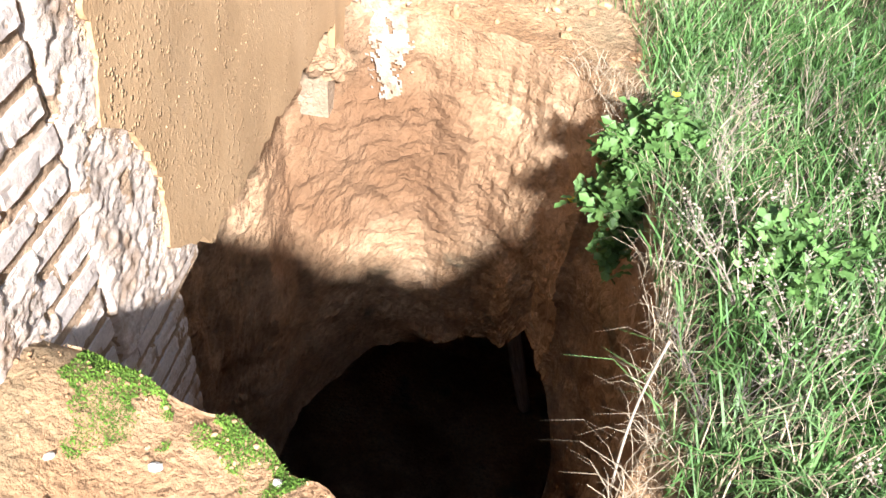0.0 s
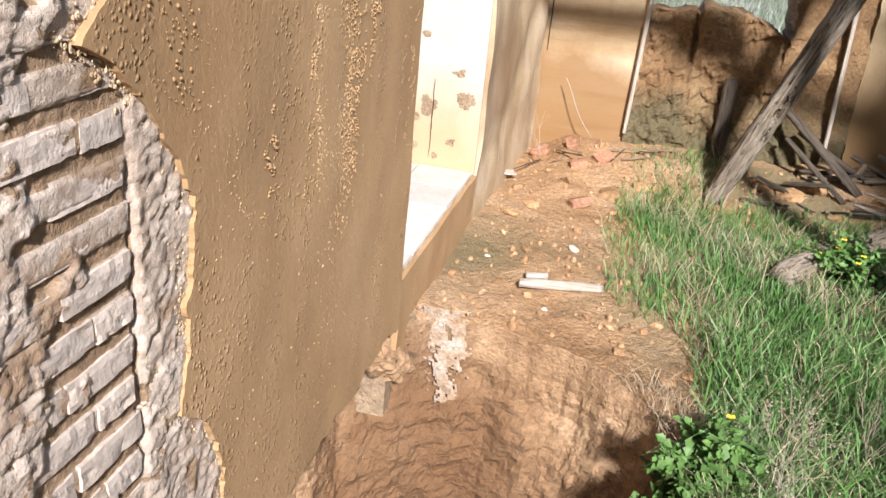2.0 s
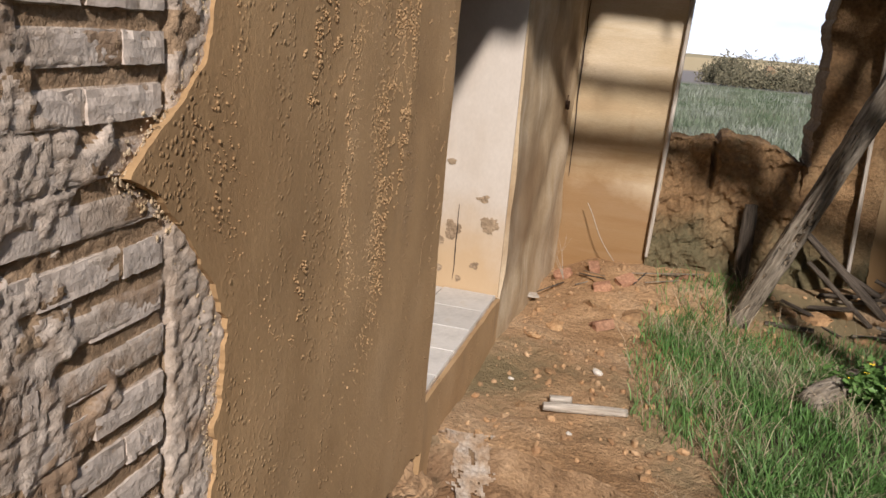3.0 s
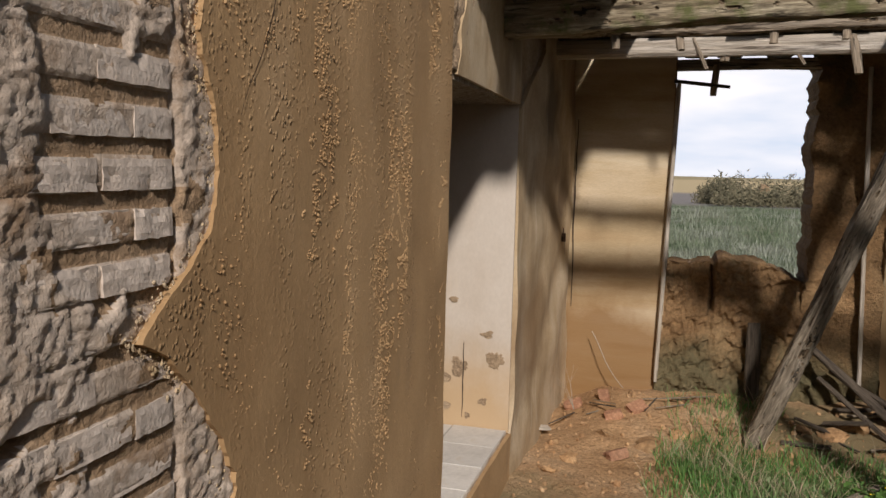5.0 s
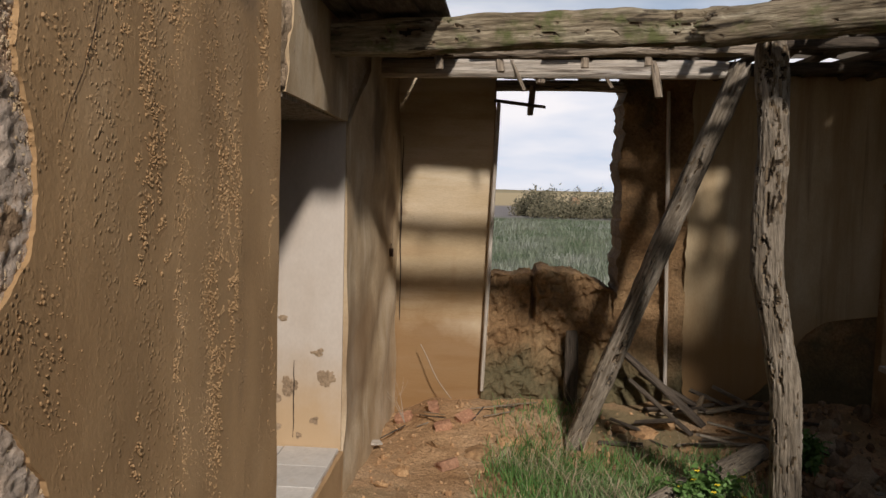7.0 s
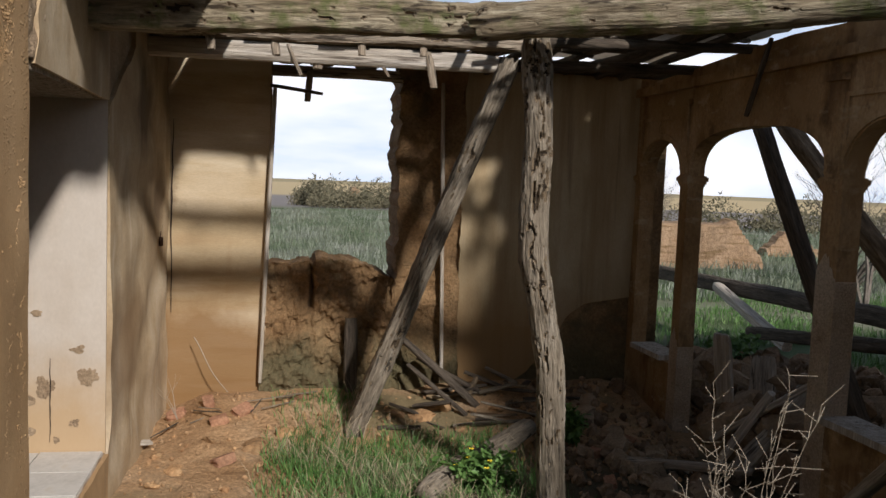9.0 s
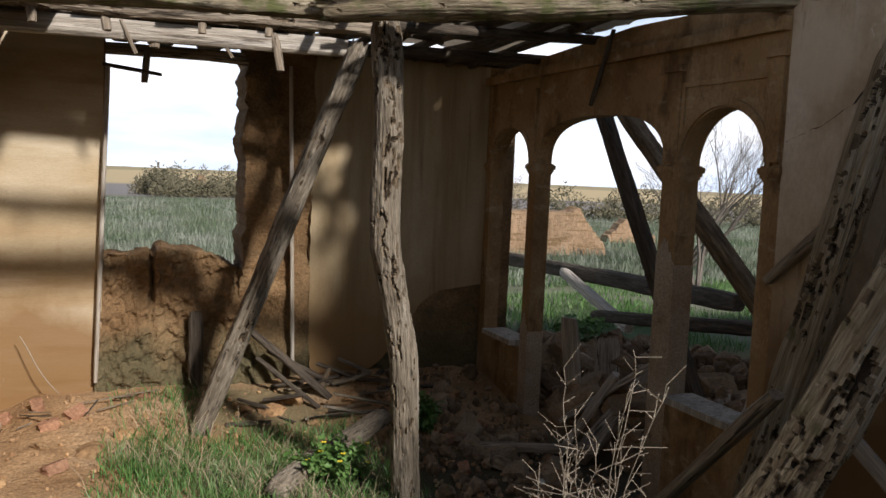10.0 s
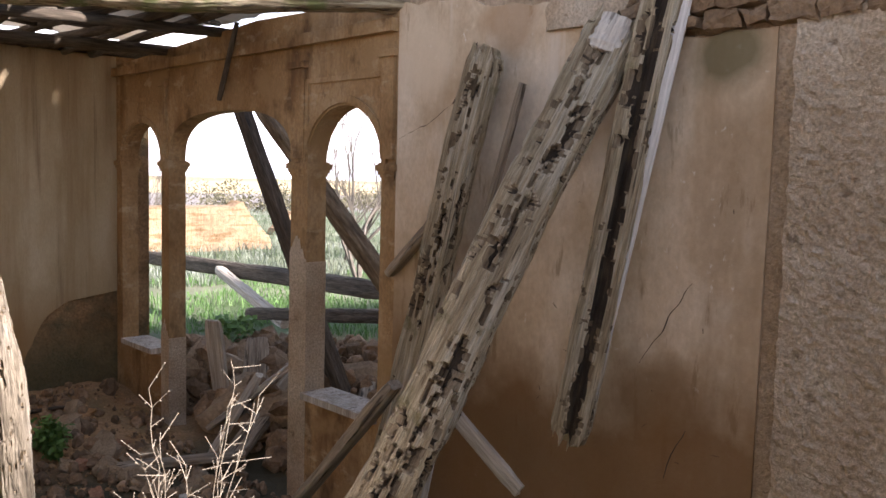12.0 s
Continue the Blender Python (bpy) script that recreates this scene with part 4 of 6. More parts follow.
for c in range(nc):
    for r in range(nr_):
        i = c * (nr_ + 1) + r
        fs.append((i, i + nr_ + 1, i + nr_ + 2, i + 1))
part("collapsed_adobe", mesh_from("collapsed_adobe", vs, fs, M_ADOBE_DARK), None, w_north, "crumbled adobe heap in the window opening")


# ---- east wall with its arcade ----
def east(a, d, z):
    return (3.3 - d, a, z)


def arch_z(s, spring, apex, e):
    return spring + (apex - spring) * max(0.0, 1 - abs(s) ** e) ** (1 / e)


ARCHES = [(6.42, 7.18, 1.69, 2.0, 2.0, 0.13), (4.57, 6.29, 1.70, 2.05, 2.7, None), (3.67, 4.39, 1.69, 2.03, 2.0, 0.22)]


def east_top(a):
    return float(np.interp(a, [-2, 1.4, 2.0, 2.5, 3.5, 4.2, 5.0, 7.3], [2.36, 2.36, 2.40, 2.50, 2.56, 2.6, 2.62, 2.5]))


bm = bmesh.new()
for a0, a1 in ((7.18, 7.3), (6.29, 6.42), (4.39, 4.57), (3.5, 3.67)):
    strip(bm, [(a, -0.9, east_top(a)) for a in stations(a0, a1, 0.08)], east, -0.14, 0.0)
for a0, a1, spring, apex, e, sill in ARCHES:
    mid, half = (a0 + a1) / 2, (a1 - a0) / 2
    st = [mid - half * math.cos(math.pi * i / 36) for i in range(37)]
    strip(bm, [(a, arch_z((a - mid) / half, spring, apex, e), east_top(a)) for a in st], east, -0.14, 0.0)
    if sill is not None:
        strip(bm, [(a, -0.9, sill) for a in st], east, -0.14, 0.0)
w_east = tagged(part("wall_east", bm, M_ARCADE, None), "brown stained house wall with an arcade of three arches", "wall", kind="structure")
bm = bmesh.new()
strip(bm, ragged([(a, -0.9, east_top(a)) for a in stations(-4.2, 3.5, 0.04)], 0.035, 4, 8), east, -0.4, -0.02)
part("adobe_core", bm, M_ADOBE, w_east, "rough adobe courses bared along the wall top")
rows_y = stations(1.44, 3.54, 0.03)
vs, fs = [], []
nzr = 60
for y in rows_y:
    top = float(np.interp(y, [1.44, 1.95, 2.05, 2.4, 2.5, 2.9, 3.0, 3.54], [2.2, 2.19, 2.30, 2.36, 2.42, 2.45, 2.5, 2.54])) + 0.02 * nz(y, 0, 0, 9)
    for k in range(nzr + 1):
        z = -0.8 + (top + 0.8) * k / nzr
        vs.append((3.3 - 0.006 * nz(y, 0, z, 2.2) - 0.004, y, z))
off = len(vs)
vs += [(x + 0.03, y, z) for x, y, z in vs]
for c in range(len(rows_y) - 1):
    for k in range(nzr):
        i = c * (nzr + 1) + k
        fs.append((i, i + 1, i + nzr + 2, i + nzr + 1))
    i = c * (nzr + 1) + nzr
    fs.append((i, i + nzr + 1, i + nzr + 1 + off, i + off))
for k in range(nzr):
    fs.append((k, k + 1, k + 1 + off, k + off))
part("plaster_coat", mesh_from("plaster_coat", vs, fs, M_EAST), None, w_east, "grey-brown plaster with damp stains and a crack")
rows = [(z, -1.0, 1.36 + 0.015 * nz(z, 0, 0, 8)) for z in stations(-0.8, 2.33, 0.011)]
vs, fs = sheet(rows, 210, lambda a, d, z: (3.32 - d, a, z), 0.055, 0.014, 2.0, 38)
part("rough_coat", mesh_from("rough_coat", vs, fs, M_STUCCO), None, w_east, "coarse grey-brown stucco")
rows = [(z, -4.2, -1.002) for z in stations(-0.8, 2.33, 0.1)]
vs, fs = sheet(rows, 40, lambda a, d, z: (3.32 - d, a, z), 0.055, 0.012, 2.0, 9)
part("rough_coat", mesh_from("rough_coat", vs, fs, M_STUCCO), None, w_east, "coarse grey-brown stucco")
rows = [(z, 2.07 + 0.05 * nz(z, 3, 0, 14), 2.50 + 0.06 * nz(z, 5, 0, 10)) for z in stations(2.29, 2.45, 0.012)]
vs, fs = sheet(rows, 24, lambda a, d, z: (3.32 - d, a, z), 0.05, 0.008, 6.0, 9)
part("plaster_remnant", mesh_from("plaster_remnant", vs, fs, M_STUCCO), None, w_east, "grey plaster remnant below the wall top")
# bared adobe pieces along the wall top
ra = random.Random(12)
for z0 in (2.215, 2.285):
    y = 0.9 + ra.uniform(0, 0.1)
    while y < 2.0:
        ln_ = ra.uniform(0.10, 0.24)
        if ra.random() < 0.85:
            bm = bmesh.new()
            pr = ra.uniform(0.0, 0.03)
            box(bm, 3.262 - pr, 3.40, y, y + ln_ - 0.012, z0 + ra.uniform(-0.008, 0.008), z0 + 0.06 + ra.uniform(-0.012, 0.006))
            bmesh.ops.subdivide_edges(bm, edges=bm.edges[:], cuts=2, use_grid_fill=True)
            for v in bm.verts:
                v.co += Vector((nz(*v.co, 22), nz(v.co.y, v.co.z, v.co.x, 22), nz(v.co.z, v.co.x, v.co.y, 22))) * 0.024
            part("adobe_piece", bm, M_ADOBE_BROWN, w_east)
        y += ln_
bm = bmesh.new()
run = [(a, -0.8, 2.27) for a in (1.365, 1.44)]
strip(bm, run, east, -0.02, -0.004)
part("rough_joint", bm, M_ADOBE, w_east, "bared vertical joint between two plasters")


def molding(profile, a0, a1):
    """Horizontal moulding: profile = [(depth, z), ...] wrapped round a pier from a0 to a1."""
    bm = bmesh.new()
    for d0, z0, z1 in profile:
        box(bm, 3.3 - d0, 3.3 + 0.14 + d0, a0 - d0, a1 + d0, z0, z1)
    return bm


CAP = [(0.008, 1.615, 1.632), (0.016, 1.632, 1.655), (0.026, 1.655, 1.69), (0.015, 1.69, 1.70)]
for a0, a1 in ((7.18, 7.27), (6.29, 6.42), (4.39, 4.57), (3.56, 3.67)):
    part("capital", molding(CAP, a0, a1), M_ARCADE, w_east, "moulded plaster capital")
for a0, a1 in ((6.31, 6.40), (4.41, 4.55), (3.56, 3.66)):
    bm = bmesh.new()
    strip(bm, [(a, 1.72, 2.27) for a in (a0, a1)], east, 0.0, 0.022)
    part("pilaster_strip", bm, M_ARCADE, w_east)
    bm = bmesh.new()
    strip(bm, [(a, 2.27, 2.31) for a in (a0 - 0.02, a1 + 0.02)], east, 0.0, 0.04)
    part("pilaster_head", bm, M_ARCADE, w_east)
for a0, a1, spring, apex, e, sill in ARCHES[::2]:
    mid, half = (a0 + a1) / 2, (a1 - a0) / 2
    bm = bmesh.new()
    ring = []
    for i in range(25):
        th = math.pi * i / 24
        c, s = math.cos(th), math.sin(th)
        for rr in (0.012, 0.055):
            for d in (0.0, 0.016):
                ring.append(bm.verts.new(east(mid + (half + rr) * c, d, spring + (apex - spring + rr) * s)))
    for i in range(24):
        p, q = i * 4, i * 4 + 4
        for i0, i1 in ((0, 1), (1, 3), (3, 2), (2, 0)):
            bm.faces.new((ring[p + i0], ring[p + i1], ring[q + i1], ring[q + i0]))
    part("archivolt", bm, M_ARCADE, w_east)
    bm = bmesh.new()
    for b0, b1, z0, z1 in ((a0 - 0.02, a1 + 0.02, 2.17, 2.20), (a0 - 0.02, a0 + 0.01, 1.75, 2.17), (a1 - 0.01, a1 + 0.02, 1.75, 2.17)):
        strip(bm, [(b0, z0, z1), (b1, z0, z1)], east, 0.0, 0.013)
    part("panel_frame", bm, M_ARCADE, w_east)
bm = bmesh.new()
strip(bm, [(a, 2.40, 2.47) for a in stations(3.55, 7.28, 0.2)], east, 0.0, 0.05)
part("cornice", bm, M_ARCADE, w_east)
for a0, a1, z in ((6.5, 7.16, 0.13), (3.64, 4.42, 0.22)):
    bm = bmesh.new()
    box(bm, 3.26, 3.5, a0 + 0.035, a1 - 0.035, z + 0.002, z + 0.045)
    part("sill", bm, M_WOOD_PALE, w_east, "weathered timber sill")
# lower, bared faces of two piers
for a0, a1, zt in ((6.29, 6.42, 0.45), (4.39, 4.57, 1.25)):
    bm = bmesh.new()
    n_ = 14
    strip(bm, [(a0 - 0.004 + (a1 - a0 + 0.008) * i / n_, -0.6, zt - 0.3 * abs(i / n_ - 0.6) + 0.05 * nz(i, a0, 0, 0.9)) for i in range(n_ + 1)], east, -0.144, 0.004)
    part("bared_pier", bm, M_STUCCO, w_east, "grey render where the brown plaster fell off")

# unseen plain walls added behind the viewer and beside the arcade to cast shade
bm = bmesh.new()
strip(bm, ragged([(a, -0.6, 2.18) for a in stations(-1.6, 3.7, 0.1)], 0.04, 2, 11), lambda a, d, z: (a, -4.2 + d, z), -0.4, 0.0)
tagged(part("wall_south", bm, M_PLASTER, None), "unseen plain brown plastered wall added to close the room and cast shade", "wall", kind="structure")
bm = bmesh.new()
# invented blocks, sized to shade the leaning planks and the ground outside
box(bm, 3.705, 7.6, -5.6, 0.995, -0.7, 3.95)
box(bm, 3.705, 12.0, 1.0, 3.35, -0.9, 4.8)
tagged(part("wall_outbuilding", bm, M_PLASTER, None), "unseen plain brown block added beside the arcade to cast shade", "wall", kind="structure")

# grit standing proud of the brown plaster, thick in bands that run down the wall
rg = random.Random(77)
bm = bmesh.new()
bmesh.ops.create_icosphere(bm, subdivisions=1, radius=1.0)
gv, gf = [v.co.copy() for v in bm.verts], [[v.index for v in f.verts] for f in bm.faces]
bm.free()
vs, fs, count = [], [], 0
while count < 15000:
    y, z = rg.uniform(1.5, 3.5), rg.uniform(-0.2, 2.7)
    band = 0.8 * nz(y * 3.4, 7.0, z * 0.6) + 0.5 * nz(y * 9, 4.0, z * 2.2) + 0.55 * nz(y * 22, 2, z * 22)
    if y < float(np.interp(z, EDGE_Z, EDGE_Y)) + 0.08 or band < 0.06 + 0.25 * sm(2.7, 3.4, y) or rg.random() > (sm(0.3, 1.1, z) + 0.03) * (0.12 + 0.88 * sm(1.7, 2.1, y)):
        continue
    r = 0.0018 + 0.0034 * rg.random() ** 2.5
    m = Euler((rg.uniform(0, 6), rg.uniform(0, 6), rg.uniform(0, 6))).to_matrix()
    o = len(vs)
    sc = (rg.uniform(0.8, 1.5), rg.uniform(0.6, 1.2), rg.uniform(0.6, 1.3))
    for v in gv:
        c = m @ Vector((v.x * sc[0], v.y * sc[1], v.z * sc[2])) * r
        vs.append((-0.9275 + 0.7 * c.x, y + c.y, z + c.z))
    fs += [[i + o for i in f] for f in gf]
    count += 1
grit = part("grit", mesh_from("grit", vs, fs, M_PLASTER), None, w_west)
tagged(grit, "coarse grit thrown on the brown plaster", kind="stuff")


def crack(name, parent, pts, to3, width=0.006, seed=0):
    """A thin dark crack that wanders along pts = [(a, z), ...]."""
    path = []
    for (a0, z0), (a1, z1) in zip(pts, pts[1:]):
        for k in range(10):
            u = k / 10
            a, z = a0 + (a1 - a0) * u, z0 + (z1 - z0) * u
            path.append((a + 0.012 * nz(a * 14 + seed, z * 14, 0), z + 0.012 * nz(a * 14, z * 14 + seed, 5)))
    vs, fs = [], []
    for i, (a, z) in enumerate(path):
        w = width * (0.35 + 0.65 * math.sin(math.pi * (i + 0.5) / len(path))) * (1 + 0.5 * nz(i * 0.7, seed, 0))
        vs += [to3(a - w / 2, 0, z), to3(a + w / 2, 0, z - w * 0.4)]
    for i in range(len(path) - 1):
        fs.append((2 * i, 2 * i + 1, 2 * i + 3, 2 * i + 2))
    return part(name, mesh_from(name, vs, fs, M_CRACK), None, parent)


M_CRACK = material("crack_shadow", [(0.03, 0.022, 0.015), (0.06, 0.04, 0.03)], 20, bump=0)
face_e = lambda a, d, z: (3.285, a, z)
face_w = lambda a, d, z: (-0.9225, a, z)
crack("crack", w_east, [(1.72, 1.25), (1.79, 1.14), (1.86, 1.02), (1.96, 0.88)], face_e, 0.007, 1)
crack("crack", w_east, [(1.72, 0.66), (1.78, 0.55), (1.82, 0.42)], face_e, 0.006, 2)
crack("crack", w_east, [(3.52, 1.83), (3.3, 1.9), (3.1, 2.0), (2.99, 2.1), (2.94, 2.3)], face_e, 0.022, 3)
rs_ = random.Random(8)
for _ in range(22):
    a_, z_ = rs_.uniform(1.5, 2.6), rs_.uniform(0.5, 1.6)
    da, dz = rs_.uniform(-0.05, 0.05), rs_.uniform(-0.03, 0.03)
    crack("scratch", w_east, [(a_, z_), (a_ + da, z_ + dz)], face_e, 0.004, rs_.uniform(0, 9))
crack("crack", w_west, [(1.94, 2.2), (1.84, 1.98), (1.78, 1.85), (1.66, 1.68)], face_w, 0.004, 4)
crack("crack", w_west, [(6.98, 1.5), (7.05, 0.9), (7.1, 0.3)], lambda a, d, z: (-0.84, a, z), 0.012, 5)
crack("crack", w_north, [(-0.79, 2.0), (-0.8, 1.2), (-0.79, 0.3)], lambda a, d, z: (a, 7.284, z), 0.012, 6)
# peeled spots low on the white door jamb
rp_ = random.Random(4)
for cx_, cz_, r_ in ((-1.28, 0.28, 0.06), (-1.45, 0.22, 0.09), (-1.42, 0.0, 0.07), (-1.05, 0.33, 0.06), (-1.1, 0.5, 0.04), (-1.12, 0.05, 0.03), (-1.33, 0.72, 0.03), (-1.47, 0.42, 0.035), (-1.22, -0.05, 0.02)):
    bm = bmesh.new()
    ring = []
    for k in range(44):
        w = 2 * math.pi * k / 44
        rr_ = r_ * (0.95 + 0.75 * nz(math.cos(w) * 1.1 + cx_ * 9, math.sin(w) * 1.1 + cz_ * 9, 0) + 0.35 * nz(math.cos(w) * 4 + cx_ * 9, math.sin(w) * 4, 3))
        ring.append(bm.verts.new((cx_ + math.cos(w) * rr_, 5.2585, cz_ + math.sin(w) * rr_ * (0.5 + 0.5 * abs(math.sin(cx_ * 40))))))
    bm.faces.new(ring)
    ext = bmesh.ops.extrude_face_region(bm, geom=bm.faces[:])
    for v in ext["geom"]:
        if isinstance(v, bmesh.types.BMVert):
            v.co.y += 0.004
    part("peeled_spot", bm, M_ADOBE, w_west, "brown spot where the whitewash peeled off")
crack("crack", w_west, [(-1.25, 0.45), (-1.255, 0.2), (-1.25, -0.1)], lambda a, d, z: (a, 5.2575, z), 0.008, 7)

# ---- roof timbers ----
rotten_plank("roof_beam", (-1.15, 4.8, 2.40), (1.45, 4.78, 2.53), 0.20, 0.19, "old mossy roof beam split at its end", "beam", "roof beams", seed=1, hole=0.42, mat=M_WOOD_MOSS, side=(0, -0.6, -0.8))
rotten_plank("roof_beam", (1.12, 4.68, 2.47), (3.5, 3.5, 2.60), 0.20, 0.20, "old pale roof beam with a splintered end", "beam", "roof beams", seed=4, hole=0.55, mat=M_WOOD_MOSS, sq=3.0)
purlins = []
purlins.append(rotten_plank("purlin", (-1.1, 5.52, 2.47), (1.62, 5.42, 2.51), 0.10, 0.12, "grey weathered roof purlin", "beam", "roof purlins", seed=7, hole=0.5, mat=M_WOOD, sq=4.0))
purlins.append(timber("purlin", (-1.1, 6.42, 2.46), (1.66, 6.25, 2.47), 0.12, 0.13, M_WOOD_PALE, "bleached roof purlin with a clean sawn face", "beam", "roof purlins", seed=9, wear=0.06, round_=0.2, rings=40))
purlins.append(timber("purlin", (-0.2, 7.42, 2.47), (1.5, 7.36, 2.45), 0.10, 0.09, M_WOOD, "rough purlin over the window opening", "beam", "roof purlins", seed=11, wear=0.12, bow=0.02, round_=0.6, rings=30))
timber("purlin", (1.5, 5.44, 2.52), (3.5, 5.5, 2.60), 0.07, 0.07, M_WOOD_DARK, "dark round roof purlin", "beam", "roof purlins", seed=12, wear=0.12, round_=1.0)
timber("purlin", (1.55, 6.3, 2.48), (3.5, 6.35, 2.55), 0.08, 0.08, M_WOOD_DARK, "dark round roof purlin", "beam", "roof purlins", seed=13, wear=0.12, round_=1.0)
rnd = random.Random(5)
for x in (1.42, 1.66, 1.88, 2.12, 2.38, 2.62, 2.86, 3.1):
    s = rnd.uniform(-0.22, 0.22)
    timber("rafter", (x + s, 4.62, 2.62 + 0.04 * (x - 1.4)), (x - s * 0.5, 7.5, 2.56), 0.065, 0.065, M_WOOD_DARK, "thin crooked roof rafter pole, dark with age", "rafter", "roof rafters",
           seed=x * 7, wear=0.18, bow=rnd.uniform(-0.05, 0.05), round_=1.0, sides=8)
x = -1.0
i = 0
while x < 3.6:
    w_ = rnd.uniform(0.14, 0.2)
    y0 = 6.25 + rnd.uniform(-0.08, 0.12)
    if x < -0.45:
        y0 = 3.75 + rnd.uniform(0, 0.15)
    elif x > 1.75:
        y0 = 7.15 + rnd.uniform(-0.06, 0.06)
    elif x > 1.3:
        y0 = 6.4 + rnd.uniform(-0.2, 0.2)
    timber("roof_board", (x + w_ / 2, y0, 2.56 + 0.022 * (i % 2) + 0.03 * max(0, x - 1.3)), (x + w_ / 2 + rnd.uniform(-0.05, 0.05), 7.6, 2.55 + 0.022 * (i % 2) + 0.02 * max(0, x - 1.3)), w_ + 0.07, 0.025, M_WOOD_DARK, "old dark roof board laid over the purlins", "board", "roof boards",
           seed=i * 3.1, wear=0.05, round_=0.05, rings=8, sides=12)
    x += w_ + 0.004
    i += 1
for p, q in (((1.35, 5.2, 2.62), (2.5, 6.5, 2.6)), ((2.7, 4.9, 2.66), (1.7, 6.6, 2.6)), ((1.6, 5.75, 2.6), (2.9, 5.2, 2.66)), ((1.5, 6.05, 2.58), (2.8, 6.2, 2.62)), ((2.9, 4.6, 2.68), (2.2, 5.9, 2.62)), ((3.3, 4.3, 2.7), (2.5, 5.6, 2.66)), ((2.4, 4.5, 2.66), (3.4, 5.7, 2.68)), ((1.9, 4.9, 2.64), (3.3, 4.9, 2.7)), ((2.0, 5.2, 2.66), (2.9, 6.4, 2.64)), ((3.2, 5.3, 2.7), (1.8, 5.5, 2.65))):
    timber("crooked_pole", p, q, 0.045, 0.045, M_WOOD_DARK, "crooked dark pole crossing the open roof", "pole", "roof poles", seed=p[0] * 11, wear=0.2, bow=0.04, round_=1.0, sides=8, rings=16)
# pale ceiling sheets left lying over the poles
def ceiling_sheet(x0, x1, y0, y1, z, seed):
    nx, ny = 10, 14
    vs, fs = [], []
    for k in (0.0, 0.012):
        for j in range(ny + 1):
            for i in range(nx + 1):
                u, v = i / nx, j / ny
                x = x0 + (x1 - x0) * u + 0.05 * nz(v * 3, seed, i // nx, 2.0) * (1 if i in (0, nx) else 0.3)
                y = y0 + (y1 - y0) * v + 0.06 * nz(u * 3, seed + 5, j // ny, 2.0) * (1 if j in (0, ny) else 0.3)
                vs.append((x, y, z + k + 0.03 * nz(x, y, seed, 2.5) + 0.008 * nz(x, y, seed, 9)))
    w, o = nx + 1, (nx + 1) * (ny + 1)
    for j in range(ny):
        for i in range(nx):
            a = j * w + i
            fs += [(a, a + w, a + w + 1, a + 1), (a + o, a + 1 + o, a + w + 1 + o, a + w + o)]
    rim = [i for i in range(w)] + [j * w + nx for j in range(1, ny + 1)] + [ny * w + i for i in range(nx - 1, -1, -1)] + [j * w for j in range(ny - 1, 0, -1)]
    fs += [(a, b, b + o, a + o) for a, b in zip(rim, rim[1:] + rim[:1])]
    tagged(new("ceiling_sheet", mesh_from("ceiling_sheet", vs, fs, M_SHEET, smooth=True)), "pale stained ceiling sheet lying over the roof poles", "ceiling sheet", "ceiling sheets")


for x0, x1, y0, y1, z in ((1.74, 2.15, 5.95, 7.2, 2.70), (2.17, 2.57, 5.9, 7.2, 2.71), (2.59, 3.03, 5.85, 7.25, 2.72), (3.05, 3.47, 5.92, 7.25, 2.72), (2.5, 3.03, 5.15, 5.83, 2.74), (3.05, 3.52, 5.1, 5.9, 2.72), (2.9, 3.52, 4.35, 5.06, 2.72)):
    ceiling_sheet(x0, x1, y0, y1, z, x0 * 3.1 + y0)
# short pegs and lath ends nailed to the purlins
for (px_, py_, pz_), (qx, qy, qz), w_ in (((-0.39, 5.5, 2.44), (-0.38, 5.48, 2.34), 0.06), ((0.0, 5.5, 2.46), (0.02, 5.47, 2.33), 0.06), ((0.1, 6.3, 2.52), (0.2, 6.28, 2.30), 0.045),
                                          ((0.33, 6.35, 2.52), (0.32, 6.32, 2.36), 0.07), ((0.74, 6.3, 2.5), (0.84, 6.27, 2.33), 0.04), ((1.13, 6.24, 2.52), (1.17, 6.2, 2.26), 0.075),
                                          ((0.31, 7.3, 2.45), (0.29, 7.28, 2.2), 0.06), ((0.55, 5.45, 2.46), (0.55, 5.44, 2.36), 0.06), ((0.95, 5.45, 2.47), (0.95, 5.44, 2.38), 0.05)):
    fixed(purlins[0 if py_ < 6 else 1 if py_ < 7 else 2], "peg", (px_, py_, pz_), (qx, qy, qz), w_, w_ * 0.7, M_WOOD, "short broken lath end nailed to the purlin", seed=px_ * 5, wear=0.1, round_=0.2, rings=6, sides=8)
timber("lath", (-0.02, 7.3, 2.32), (0.42, 7.28, 2.27), 0.05, 0.03, M_WOOD_DARK, "dark broken lath across the window opening", "lath", seed=3, wear=0.12, round_=0.2, rings=10, sides=8)

# ---- posts, props and boards ----
rotten_plank("post", (1.78, 4.85, -0.55), (1.53, 4.85, 2.45), 0.17, 0.17, "crooked grey timber post holding up the beam", "post", seed=21, hole=0.36, mat=M_LOG, sq=2.4, pit=0.022,
             bends=((0, 0), (0.22, 0.015), (0.34, 0.012), (0.45, -0.03), (0.56, -0.075), (0.66, -0.06), (0.8, -0.02), (1, 0)))
brace = rotten_plank("brace", (0.66, 6.42, -0.45), (1.74, 6.2, 2.48), 0.20, 0.15, "slanting grey timber brace propping the roof", "brace", seed=23, hole=0.45, mat=M_LOG, sq=4.0, bow=0.03, spin=8)
